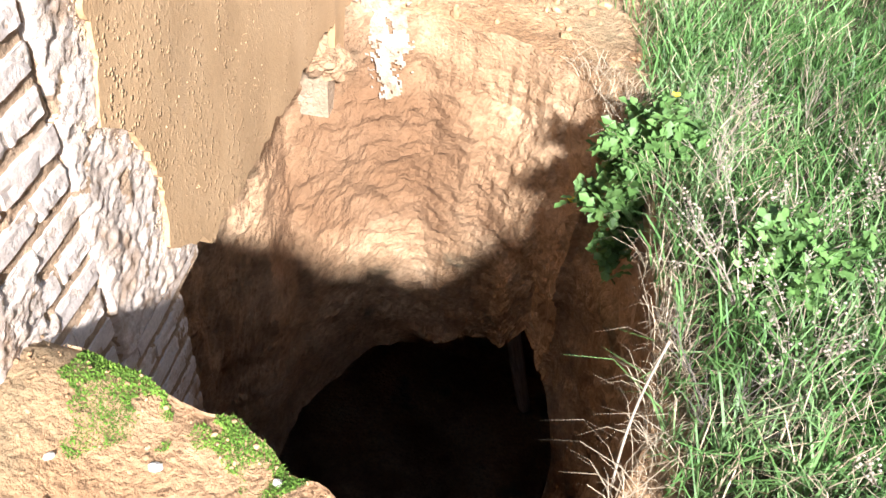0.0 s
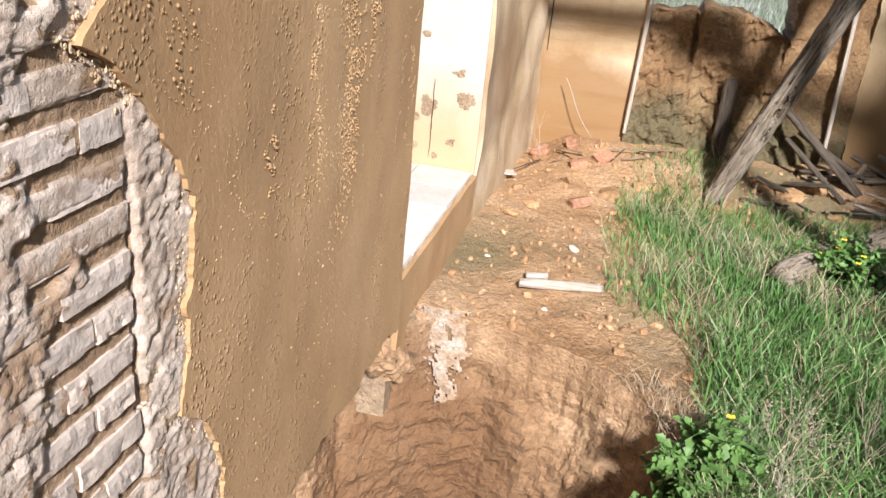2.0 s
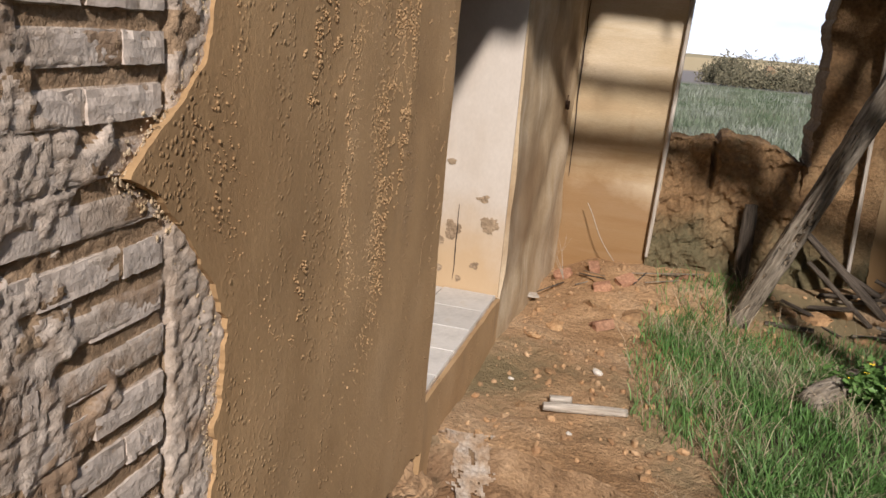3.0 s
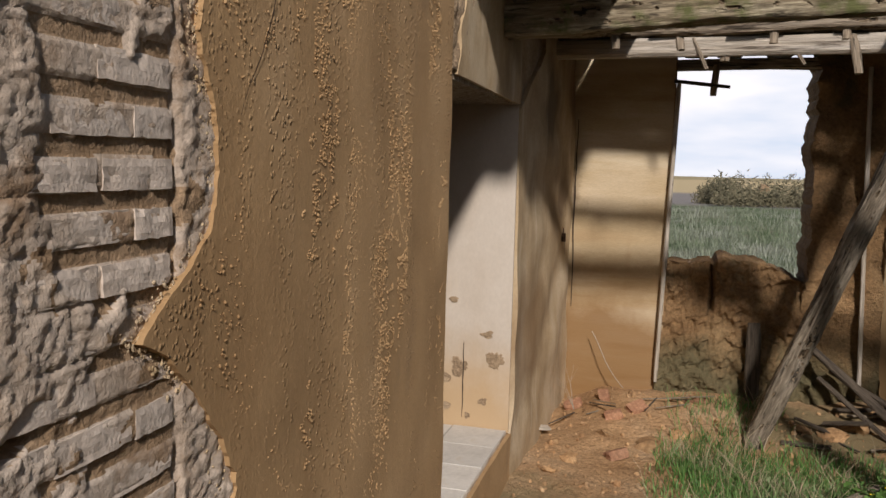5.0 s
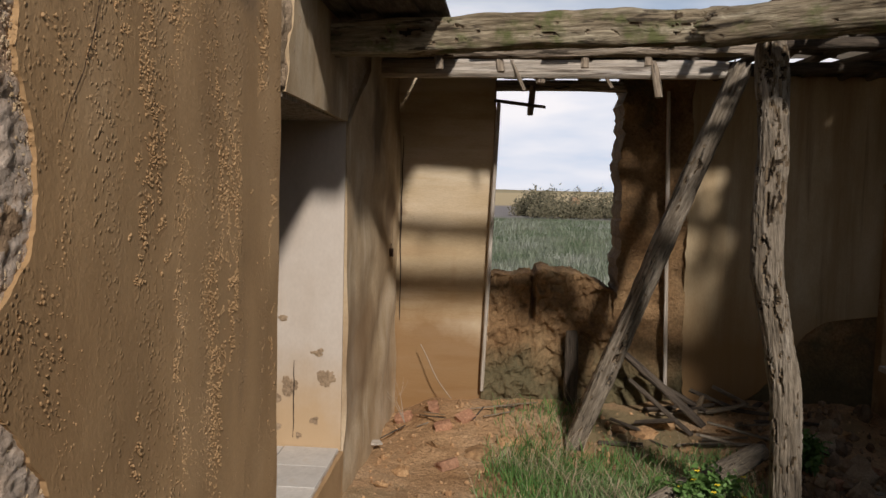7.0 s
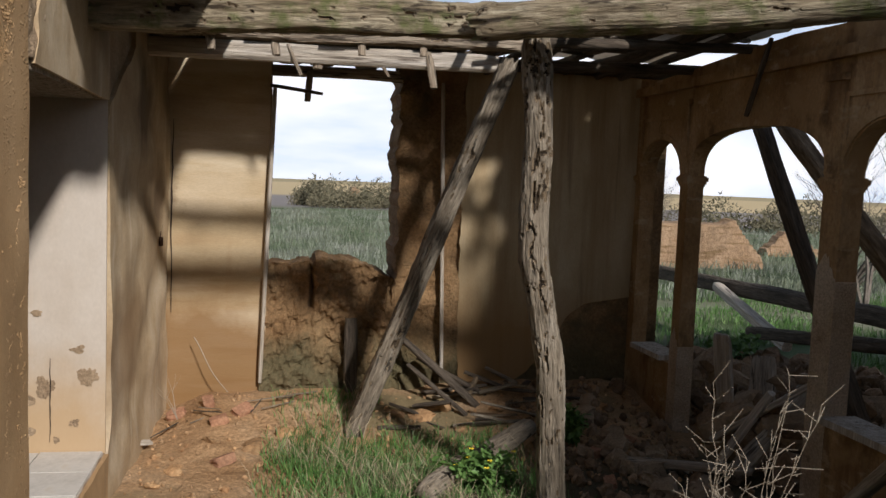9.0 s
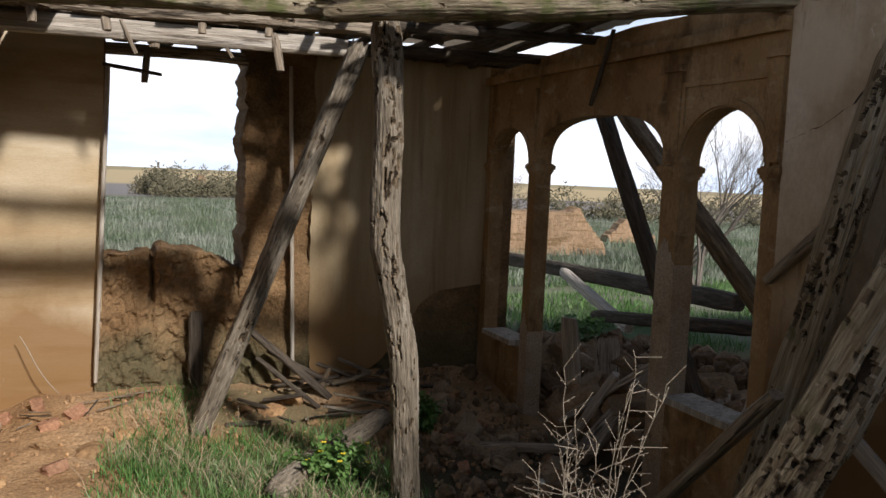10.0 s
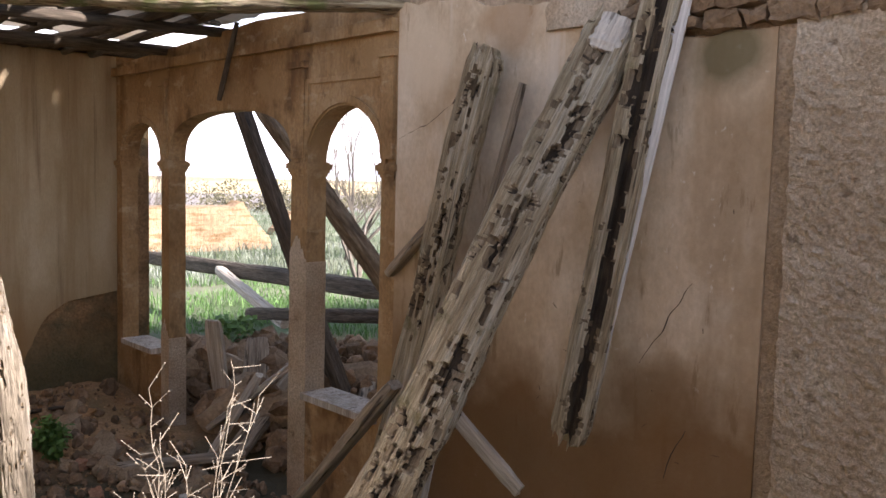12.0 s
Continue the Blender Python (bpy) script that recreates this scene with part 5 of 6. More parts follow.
fixed(brace, "splinter", (0.83, 6.33, 0.05), (1.22, 6.24, 1.15), 0.05, 0.02, M_WOOD, "long splinter split off the brace", seed=6, wear=0.12, taper=0.6, round_=0.2, rings=24)
timber("jamb_board", (-0.055, 7.255, -0.2), (0.02, 7.26, 2.3), 0.09, 0.035, M_WOOD_PALE, "bleached board along the window opening", "board", "jamb boards", seed=25, wear=0.05, round_=0.05)
timber("jamb_board", (1.53, 7.245, -0.2), (1.45, 7.26, 2.42), 0.11, 0.035, M_WOOD_PALE, "grey board standing against the broken wall", "board", "jamb boards", seed=27, wear=0.05, round_=0.05)
timber("board_stub", (0.72, 7.2, -0.3), (0.71, 7.22, 0.36), 0.12, 0.04, M_WOOD_DARK, "dark board stub standing in the rubble", "board", seed=28, wear=0.08, round_=0.1)
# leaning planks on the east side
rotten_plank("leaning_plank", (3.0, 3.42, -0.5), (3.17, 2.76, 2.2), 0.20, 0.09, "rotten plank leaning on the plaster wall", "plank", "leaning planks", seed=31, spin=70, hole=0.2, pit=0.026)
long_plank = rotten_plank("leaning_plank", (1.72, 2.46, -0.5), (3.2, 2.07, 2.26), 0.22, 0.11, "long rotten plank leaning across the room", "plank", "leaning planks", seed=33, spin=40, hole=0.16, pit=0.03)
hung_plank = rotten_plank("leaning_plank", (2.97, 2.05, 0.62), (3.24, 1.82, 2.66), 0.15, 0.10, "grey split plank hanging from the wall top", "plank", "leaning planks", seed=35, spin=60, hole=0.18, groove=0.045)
# added pale strip in place of daylight catching this plank's right edge
fixed(hung_plank, "sawn_edge", (3.288, 1.752, 2.68), (3.018, 1.968, 0.80), 0.075, 0.07, M_WOOD_LIT_EDGE, "pale strip painted as the lit edge of the plank", spin=20, seed=3, wear=0.10, taper=0.6, round_=0.1, rings=50)
fixed(long_plank, "sawn_end", (3.13, 2.082, 2.14), (3.203, 2.062, 2.28), 0.16, 0.10, M_WOOD_PALE, "pale sawn upper end of the plank", spin=40, seed=5, wear=0.07, taper=0.1, round_=0.2, rings=12)
timber("batten", (3.2, 2.82, 1.25), (3.22, 2.58, 2.06), 0.06, 0.03, M_WOOD, "thin warped batten beside a leaning plank", "batten", seed=37, wear=0.1, round_=0.1, rings=16, spin=60)
timber("short_board", (2.93, 2.26, 0.34), (2.90, 2.75, 0.66), 0.075, 0.03, M_WOOD_PALE, "short bleached board lodged between the planks", "board", seed=38, wear=0.08, round_=0.1, rings=14, spin=90)
timber("thin_plank", (2.55, 2.66, -0.5), (2.78, 2.62, 0.62), 0.07, 0.05, M_WOOD_PALE, "pale split plank standing behind the leaning plank", "plank", seed=39, wear=0.12, round_=0.2, rings=20)
timber("dark_plank", (2.7, 3.9, -0.4), (2.85, 2.98, 0.66), 0.10, 0.06, M_WOOD, "brown plank leaning low against the others", "plank", seed=41, wear=0.1, round_=0.3, rings=24)
timber("wall_batten", (3.26, 3.05, 1.52), (3.255, 3.53, 1.1), 0.07, 0.05, M_WOOD, "slanting old batten fixed to the plaster wall", "batten", seed=42, wear=0.08, round_=0.1, rings=14)

timber("roof_stick", (3.255, 5.42, 2.12), (3.2, 5.08, 2.6), 0.035, 0.03, M_WOOD_DARK, "dark stick hanging from the roof against the arcade", "stick", seed=44, wear=0.15, round_=0.8, rings=12, sides=8)

# ---- timbers lying about ----
timber("fallen_branch", (0.98, 5.0, -0.40), (2.0, 6.12, -0.28), 0.15, 0.13, M_LOG, "pale fallen branch lying in the grass", "branch", seed=51, wear=0.2, bow=0.04, round_=0.9, rings=30)
timber("wood_stick", (-0.47, 4.36, -0.42), (-0.02, 4.52, -0.44), 0.055, 0.05, M_WOOD_PALE, "short pale peeled stick on the earth", "stick", "sticks by the pit", seed=53, wear=0.08, round_=0.9, rings=14)
timber("wood_stick", (-0.45, 4.47, -0.42), (-0.33, 4.5, -0.42), 0.05, 0.05, M_WOOD_PALE, "short pale peeled stick end on the earth", "stick", "sticks by the pit", seed=54, wear=0.08, round_=0.9, rings=10)
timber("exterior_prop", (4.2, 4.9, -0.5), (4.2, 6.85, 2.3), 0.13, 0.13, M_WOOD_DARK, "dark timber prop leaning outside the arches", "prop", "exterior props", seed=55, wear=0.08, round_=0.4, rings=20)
timber("exterior_prop", (4.3, 3.1, -0.5), (4.2, 6.5, 2.25), 0.15, 0.13, M_WOOD_WORN_SHADED, "grey timber prop leaning outside the arches", "prop", "exterior props", seed=56, wear=0.08, round_=0.3, rings=20)
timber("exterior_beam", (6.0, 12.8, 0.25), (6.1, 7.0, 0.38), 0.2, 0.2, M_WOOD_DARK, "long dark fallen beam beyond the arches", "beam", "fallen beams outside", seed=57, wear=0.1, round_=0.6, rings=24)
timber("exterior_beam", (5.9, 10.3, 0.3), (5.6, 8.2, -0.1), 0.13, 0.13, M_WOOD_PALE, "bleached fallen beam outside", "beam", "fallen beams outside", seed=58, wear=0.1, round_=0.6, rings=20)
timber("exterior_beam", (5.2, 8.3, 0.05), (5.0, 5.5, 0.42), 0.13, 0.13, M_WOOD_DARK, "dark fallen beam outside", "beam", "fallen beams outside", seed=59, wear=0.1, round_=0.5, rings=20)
timber("exterior_board", (3.7, 6.1, -0.5), (3.55, 6.05, 0.45), 0.16, 0.05, M_WOOD_PALE, "grey board standing in the rubble under the arch", "board", seed=60, wear=0.08, round_=0.1, rings=16)

# ---- rubble, stones and broken bricks ----
def put(name, me, x, y, z, rot, label, category, group="", s=1.0):
    ob = tagged(new(name, me), label, category, group)
    ob.matrix_world = Matrix.Translation((x, y, z)) @ Euler(rot).to_matrix().to_4x4() @ Matrix.Scale(s, 4)
    return ob


rnd = random.Random(11)
red = [lump_mesh("brick_fragment", (0.075, 0.05, 0.035), M_RED, seed=i * 3.3, flat=1, rough=0.18, square=0.75) for i in range(3)]
for x, y in ((-0.45, 6.9), (-0.7, 6.9), (-0.28, 5.95), (0.28, 7.0), (-0.35, 6.6), (-0.18, 6.75), (2.45, 5.9), (2.7, 5.5), (2.35, 5.3), (2.85, 6.1)):
    put("brick_fragment", rnd.choice(red), x, y, ground_h(x, y) + 0.02, (rnd.uniform(-0.4, 0.4), rnd.uniform(-0.4, 0.4), rnd.uniform(0, 6.3)), "broken red brick lying on the earth", "brick", "broken bricks", rnd.uniform(0.6, 1.1))
clod = [lump_mesh("clod", (0.09, 0.08, 0.06), M_STONE, seed=i * 5.1, flat=0.6, rough=0.55) for i in range(4)]
for x, y, s in ((-0.05, 6.2, 1.6), (-0.38, 6.32, 1.0), (0.15, 6.4, 1.2), (-0.6, 5.8, 1.0), (-0.7, 5.5, 0.8), (-0.75, 6.1, 0.8), (1.25, 6.6, 1.5), (1.42, 6.75, 1.7), (1.9, 6.7, 1.4), (2.2, 6.6, 1.2), (1.05, 6.7, 1.2), (1.55, 6.4, 1.0),
                (0.35, 3.66, 0.7), (0.12, 3.86, 0.6), (0.45, 3.75, 0.6), (-0.5, 4.9, 0.6), (-0.3, 5.3, 0.5), (-0.6, 4.4, 0.5), (1.7, 6.0, 1.1), (2.75, 6.6, 1.6), (2.95, 5.0, 1.3), (2.6, 4.6, 1.0)):
    put("earth_clod", rnd.choice(clod), x, y, ground_h(x, y) + 0.012 * s, (rnd.uniform(-0.4, 0.4), rnd.uniform(-0.4, 0.4), rnd.uniform(0, 6.3)), "crumbling lump of reddish adobe on the ground", "clod", "earth clods", s * 0.75)
pale = [lump_mesh("pale_stone", (0.05, 0.035, 0.025), M_PALE, seed=i * 2.7, flat=1, rough=0.3) for i in range(3)]
for x, y, s in ((-0.23, 5.03, 0.75), (-0.72, 4.75, 0.4), (-0.3, 4.2, 0.35), (-0.62, 1.0, 0.3), (-0.38, 1.02, 0.22), (-0.8, 0.95, 0.25), (3.0, 4.4, 1.3), (2.75, 4.9, 1.0), (3.05, 5.5, 1.2)):
    put("pale_stone", rnd.choice(pale), x, y, ground_h(x, y) + 0.012 * s, (rnd.uniform(-0.3, 0.3), rnd.uniform(-0.3, 0.3), rnd.uniform(0, 6.3)), "small pale limestone chip on the earth", "stone", "pale stones", s)
put("wood_chip", timber_mesh("wood_chip", 0.22, 0.07, 0.025, M_WOOD_PALE, seed=2, round_=0.1, rings=8, sides=10), -0.82, 6.35, ground_h(-0.82, 6.35) + 0.05, (1.4, 0.2, -0.9), "pale flat wood chip on the rubble", "wood")
# broken boards and sticks heaped by the north wall
for i in range(34):
    x, y = rnd.uniform(1.0, 2.5), rnd.uniform(6.35, 7.15)
    if i > 25:
        x, y = rnd.uniform(-0.7, 0.4), rnd.uniform(6.6, 7.1)
    a, ln, tilt = rnd.uniform(0, 6.3), rnd.uniform(0.2, 0.6), rnd.uniform(-0.1, 0.45)
    z = ground_h(x, y) + 0.03
    thick = rnd.uniform(0.015, 0.06) if i <= 25 else 0.015
    timber("broken_stick", (x, y, z), (x + ln * math.cos(a) * math.cos(tilt), min(7.22, y + 0.5 * ln * math.sin(a)), max(z + ln * math.sin(tilt) * 0.6, ground_h(x + ln * math.cos(a), y) + 0.02)), thick, thick * 0.6, rnd.choice([M_WOOD_WORN_SHADED, M_WOOD_DARK, M_WOOD_DARK, M_LOG]),
           "broken grey stick among the rubble", "stick", "broken sticks", seed=i * 1.7, wear=0.15, round_=0.4, rings=8, sides=8)
for i, (p, q, w_) in enumerate((((1.75, 6.75, -0.3), (1.12, 7.18, 0.22), 0.09), ((1.95, 6.9, -0.3), (1.3, 7.2, 0.02), 0.07), ((1.62, 6.6, -0.33), (1.2, 7.1, -0.02), 0.05), ((2.3, 6.95, -0.3), (1.72, 7.15, -0.1), 0.06))):
    timber("broken_lath", p, q, w_, w_ * 0.5, M_WOOD_DARK, "dark broken lath leaning on the rubble", "lath", "broken laths", seed=90 + i, wear=0.15, round_=0.4, rings=12, sides=10)
# timbers and slabs in the rubble under the arches
for i, (p, q, w_, h_, mt) in enumerate((((3.45, 5.9, -0.35), (3.9, 5.3, 0.25), 0.16, 0.05, M_WOOD_PALE), ((3.6, 5.5, -0.4), (4.1, 6.3, 0.2), 0.2, 0.06, M_WOOD), ((3.2, 5.2, -0.42), (4.2, 5.7, 0.1), 0.14, 0.1, M_WOOD),
                                       ((3.15, 5.35, -0.4), (3.4, 5.1, 0.22), 0.13, 0.06, M_WOOD_PALE), ((3.9, 4.6, -0.2), (4.8, 5.6, 0.0), 0.12, 0.1, M_WOOD), ((2.6, 5.6, -0.4), (3.3, 5.1, -0.33), 0.12, 0.05, M_WOOD),
                                       ((3.7, 4.2, -0.1), (4.6, 4.9, 0.25), 0.1, 0.1, M_WOOD_PALE))):
    timber("rubble_timber", p, q, w_, h_, mt, "broken timber in the rubble under the arcade", "timber", "rubble timbers", seed=60 + i, wear=0.12, round_=0.2, rings=14)
slab = [lump_mesh("rubble_block", (0.16, 0.12, 0.09), M_ADOBE, seed=i * 4.1, flat=1, rough=0.3, square=0.6) for i in range(3)]
for i in range(44):
    x, y = rnd.uniform(3.55, 5.4), rnd.uniform(4.0, 7.4)
    if i > 28:
        x, y = rnd.uniform(2.3, 3.15), rnd.uniform(4.6, 7.0)
    put("rubble_block", rnd.choice(slab), x, y, ground_h(x, y) + 0.03, (rnd.uniform(-0.7, 0.7), rnd.uniform(-0.7, 0.7), rnd.uniform(0, 6.3)), "broken adobe block in the rubble by the arches", "rubble", "rubble blocks", rnd.uniform(0.6, 1.5) if i <= 28 else rnd.uniform(0.35, 0.8))


def scatter_lumps(name, spots, mat, label, category, rmin, rmax, seed):
    """Many small lumps in one mesh."""
    rr = random.Random(seed)
    bm = bmesh.new()
    bmesh.ops.create_icosphere(bm, subdivisions=1, radius=1.0)
    bv, bf = [v.co.copy() for v in bm.verts], [[v.index for v in f.verts] for f in bm.faces]
    bm.free()
    vs, fs = [], []
    for x, y, k in spots:
        r = rmin + (rmax - rmin) * rr.random() ** 3
        m = Euler((rr.uniform(0, 6), rr.uniform(0, 6), rr.uniform(0, 6))).to_matrix()
        sc = Vector((rr.uniform(0.7, 1.3), rr.uniform(0.6, 1.1), rr.uniform(0.5, 0.9)))
        o, z = len(vs), ground_h(x, y) + r * 0.3 + k
        for v in bv:
            c = m @ Vector((v.x * sc.x, v.y * sc.y, v.z * sc.z)) * r * (1 + 0.3 * nz(v.x + x * 9, v.y, v.z, 1.5))
            vs.append((x + c.x, y + c.y, z + c.z))
        fs += [[i + o for i in f] for f in bf]
    tagged(new(name, mesh_from(name, vs, fs, mat)), label, category, kind="stuff")


spots = []
while len(spots) < 1700:
    k = rnd.random()
    if k < 0.35:
        x, y = rnd.uniform(-0.9, 0.5), rnd.uniform(3.85, 7.2)
    elif k < 0.6:
        x, y = rnd.uniform(0.6, 3.2), rnd.uniform(5.6, 7.2)
    elif k < 0.75:
        x, y = rnd.uniform(1.0, 3.1), rnd.uniform(4.6, 6.4)
    else:
        x, y = rnd.uniform(2.0, 3.25), rnd.uniform(3.8, 7.1)
    if not in_pit(x, y):
        spots.append((x, y, 0))
fine_spots = []
for _ in range(1200):
    x, y = rnd.uniform(-0.95, 0.0), rnd.uniform(0.5, 1.2)
    if not in_pit(x, y):
        fine_spots.append((x, y, -0.002))
scatter_lumps("fine_crumbs", fine_spots, M_CLODS, "fine crumbs of cream-pink earth by the pit", "rubble", 0.002, 0.009, 6)
scatter_lumps("earth_crumbs", spots, M_CLODS, "loose crumbs of reddish earth and adobe", "rubble", 0.004, 0.03, 3)
spots = [(rnd.uniform(3.5, 6.0), rnd.uniform(3.6, 8.5), rnd.uniform(0, 0.15)) for _ in range(1000)]
floor_spots = [(rnd.uniform(2.05, 3.24), rnd.uniform(4.3, 7.15), rnd.uniform(0, 0.02)) for _ in range(700)]
scatter_lumps("floor_rubble", floor_spots, M_RUBBLE, "broken adobe and plaster strewn over the floor by the arches", "rubble", 0.008, 0.075, 14)
scatter_lumps("rubble_heap", spots, M_RUBBLE, "heaped adobe rubble outside the arches", "rubble", 0.03, 0.16, 4)


rough_lump = lump_mesh("adobe_lump", (0.09, 0.08, 0.06), M_PIT, seed=3.3, flat=1, rough=0.7, detail=4)
for x, y, z, s in ((-0.98, 3.52, -0.55, 1.1), (-1.05, 3.45, -0.45, 1.2), (-0.96, 3.6, -0.64, 1.1), (-0.98, 3.4, -0.52, 0.8)):
    put("adobe_lump", rough_lump, x, y, z, (rnd.uniform(-0.5, 0.5), rnd.uniform(-0.5, 0.5), rnd.uniform(0, 6.3)), "crumbling adobe lump under the broken wall end", "clod", "adobe lumps", s)

# ---- grass ----
def blades(name, spots, mat, label, hmin, hmax, width, lean, seed, category="grass"):
    """Grass blades as bent three-part strips in one mesh: spots = [(x, y), ...]."""
    rr = np.random.default_rng(seed)
    n = len(spots)
    p = np.array([(x, y, z) for x, y, z in spots])
    h = rr.uniform(hmin, hmax, n) * rr.uniform(0.6, 1.0, n)
    a, b = rr.uniform(0, 2 * np.pi, n), rr.uniform(0, 2 * np.pi, n)
    le = rr.uniform(0.15, 1.0, n) * lean
    side = np.stack([np.cos(a), np.sin(a), np.zeros(n)], 1) * (width * rr.uniform(0.6, 1.3, n))[:, None]
    fwd = np.stack([np.cos(b), np.sin(b), np.zeros(n)], 1)
    up = np.array([0, 0, 1.0])
    p1 = p + up * (h * 0.5)[:, None] + fwd * (h * le * 0.25)[:, None]
    p2 = p + up * (h * 0.85)[:, None] + fwd * (h * le * 0.65)[:, None]
    p3 = p + up * (h * (1 - 0.25 * le))[:, None] + fwd * (h * le * 1.1)[:, None]
    vs = np.stack([p - side, p + side, p1 + side * 0.85, p1 - side * 0.85, p2 + side * 0.55, p2 - side * 0.55, p3], 1).reshape(-1, 3)
    o = np.arange(n) * 7
    quads = np.concatenate([np.stack([o, o + 1, o + 2, o + 3], 1), np.stack([o + 3, o + 2, o + 4, o + 5], 1)])
    tris = np.stack([o + 5, o + 4, o + 6], 1)
    me = bpy.data.meshes.new(name)
    me.from_pydata(vs.tolist(), [], quads.tolist() + tris.tolist())
    me.materials.append(mat)
    me.update()
    return tagged(new(name, me), label, category, kind="stuff")


def turf(x, y):
    """How thickly grass grows at a place in the room, 0 to 1."""
    if in_pit(x, y) or x < -0.15 + 0.1 * nz(x, y, 1, 3):
        return 0.0
    bank = sm(0.42, 0.6, x) * (1 - sm(4.1, 4.6, y)) * (1 - sm(2.3, 3.0, x))
    patch = sm(-0.1, 0.35, x + 0.25 * nz(x, y, 0, 2)) * sm(4.15, 4.7, y + 0.25 * nz(x, y, 4, 2)) * (1 - sm(5.9, 6.5, y + 0.3 * nz(x, y, 7, 2))) * (1 - sm(1.4, 2.1, x))
    back = 0.35 * sm(0.0, 0.3, x) * sm(6.2, 6.6, y) * (1 - sm(7.0, 7.2, y)) * (1 - sm(0.6, 1.0, x))
    return max(bank, patch, back) * (0.55 + 0.45 * min(1, max(0, 0.5 + 1.6 * nz(x, y, 9, 2.2))))


green, long_, dry, short = [], [], [], []
while len(green) < 30000:
    x, y = rnd.uniform(-0.2, 2.9), rnd.uniform(0.9, 7.1)
    if rnd.random() < turf(x, y):
        z = ground_h(x, y) - 0.01
        green.append((x, y, z))
        k = nz(x, y, 6, 3)
        if x > 0.4 and y < 4.2 and rnd.random() < 0.35:
            long_.append((x, y, z))
        if rnd.random() < (0.30 if k > 0.15 else 0.12 if y < 4 else 0.03):
            dry.append((x, y, z))
blades("grass", green, M_GRASS, "fresh green grass growing inside the ruin", 0.06, 0.17, 0.0035, 0.9, 1)
blades("long_grass", long_, M_GRASS, "longer green grass along the edge of the pit", 0.15, 0.34, 0.004, 1.1, 2)
blades("dry_grass", dry, M_DRY, "dry straw-coloured stalks among the grass", 0.12, 0.32, 0.0022, 1.3, 3)
hang = []
while len(hang) < 800:
    i = rnd.randrange(len(RIM_D))
    x, y = RIM_D[i]
    if x > 0.12 and y > 1.2 and rnd.random() < (1.0 if (3.15 < y < 3.6 or y < 2.3) else 0.35):
        dx, dy = rnd.uniform(-0.02, 0.14), rnd.uniform(-0.05, 0.05)
        hang.append((x + dx, y + dy, ground_h(x + dx, y + dy) - 0.02))
blades("straw_fringe", hang, M_DRY, "dead straw hanging over the edge of the pit", 0.08, 0.22, 0.0018, 1.7, 4)
moss = []
while len(moss) < 9000:
    x, y = rnd.uniform(-0.85, -0.2), rnd.uniform(0.7, 1.2)
    rim_y = float(np.interp(x, [-1.0, -0.75, -0.44, -0.25, -0.1], [1.22, 1.17, 1.11, 1.0, 0.8]))
    if not in_pit(x, y) and nz(x, y, 2, 6) + 0.5 * nz(x, y, 5, 20) - 2.6 * (rim_y - y) > -0.12:
        moss.append((x, y, ground_h(x, y) - 0.003))
blades("moss", moss, material("moss", [(0.06, 0.13, 0.015), (0.14, 0.24, 0.03)], 8, bump=0, vary=0.3, island=True), "short green moss on the edge of the pit", 0.003, 0.011, 0.0022, 1.0, 5, "moss")
far_g = []
while len(far_g) < 26000:
    if rnd.random() < 0.5:
        y = 9 + 36 * rnd.random() ** 1.3
        x = y * rnd.uniform(-0.03, 0.17)
    else:
        y = 14 + 26 * rnd.random() ** 1.2
        x = y * rnd.uniform(0.42, 1.0)
    far_g.append((x, y, ground_h(x, y) - 0.03))
blades("field_grass", far_g, M_FIELD_GRASS, "tall grey-green field grass beyond the walls", 0.18, 0.42, 0.010, 0.8, 6)
near_out = [(rnd.uniform(4.3, 13.0), rnd.uniform(5.5, 15.0)) for _ in range(22000)]
blades("outside_grass", [(x, y, ground_h(x, y)) for x, y in near_out if nz(x, y, 3, 0.7) > -0.15], M_GRASS, "green grass growing outside the arches", 0.06, 0.2, 0.006, 0.9, 7)


# ---- leafy plants and dry weeds ----
def tube(vs, fs, p, q, r0, r1, sides=4):
    d = (q - p).normalized()
    a = d.orthogonal().normalized()
    b = d.cross(a)
    o = len(vs)
    for c, r in ((p, r0), (q, r1)):
        for s in range(sides):
            t = 2 * math.pi * s / sides
            vs.append(c + (a * math.cos(t) + b * math.sin(t)) * r)
    for s in range(sides):
        t = (s + 1) % sides
        fs.append((o + s, o + t, o + sides + t, o + sides + s))


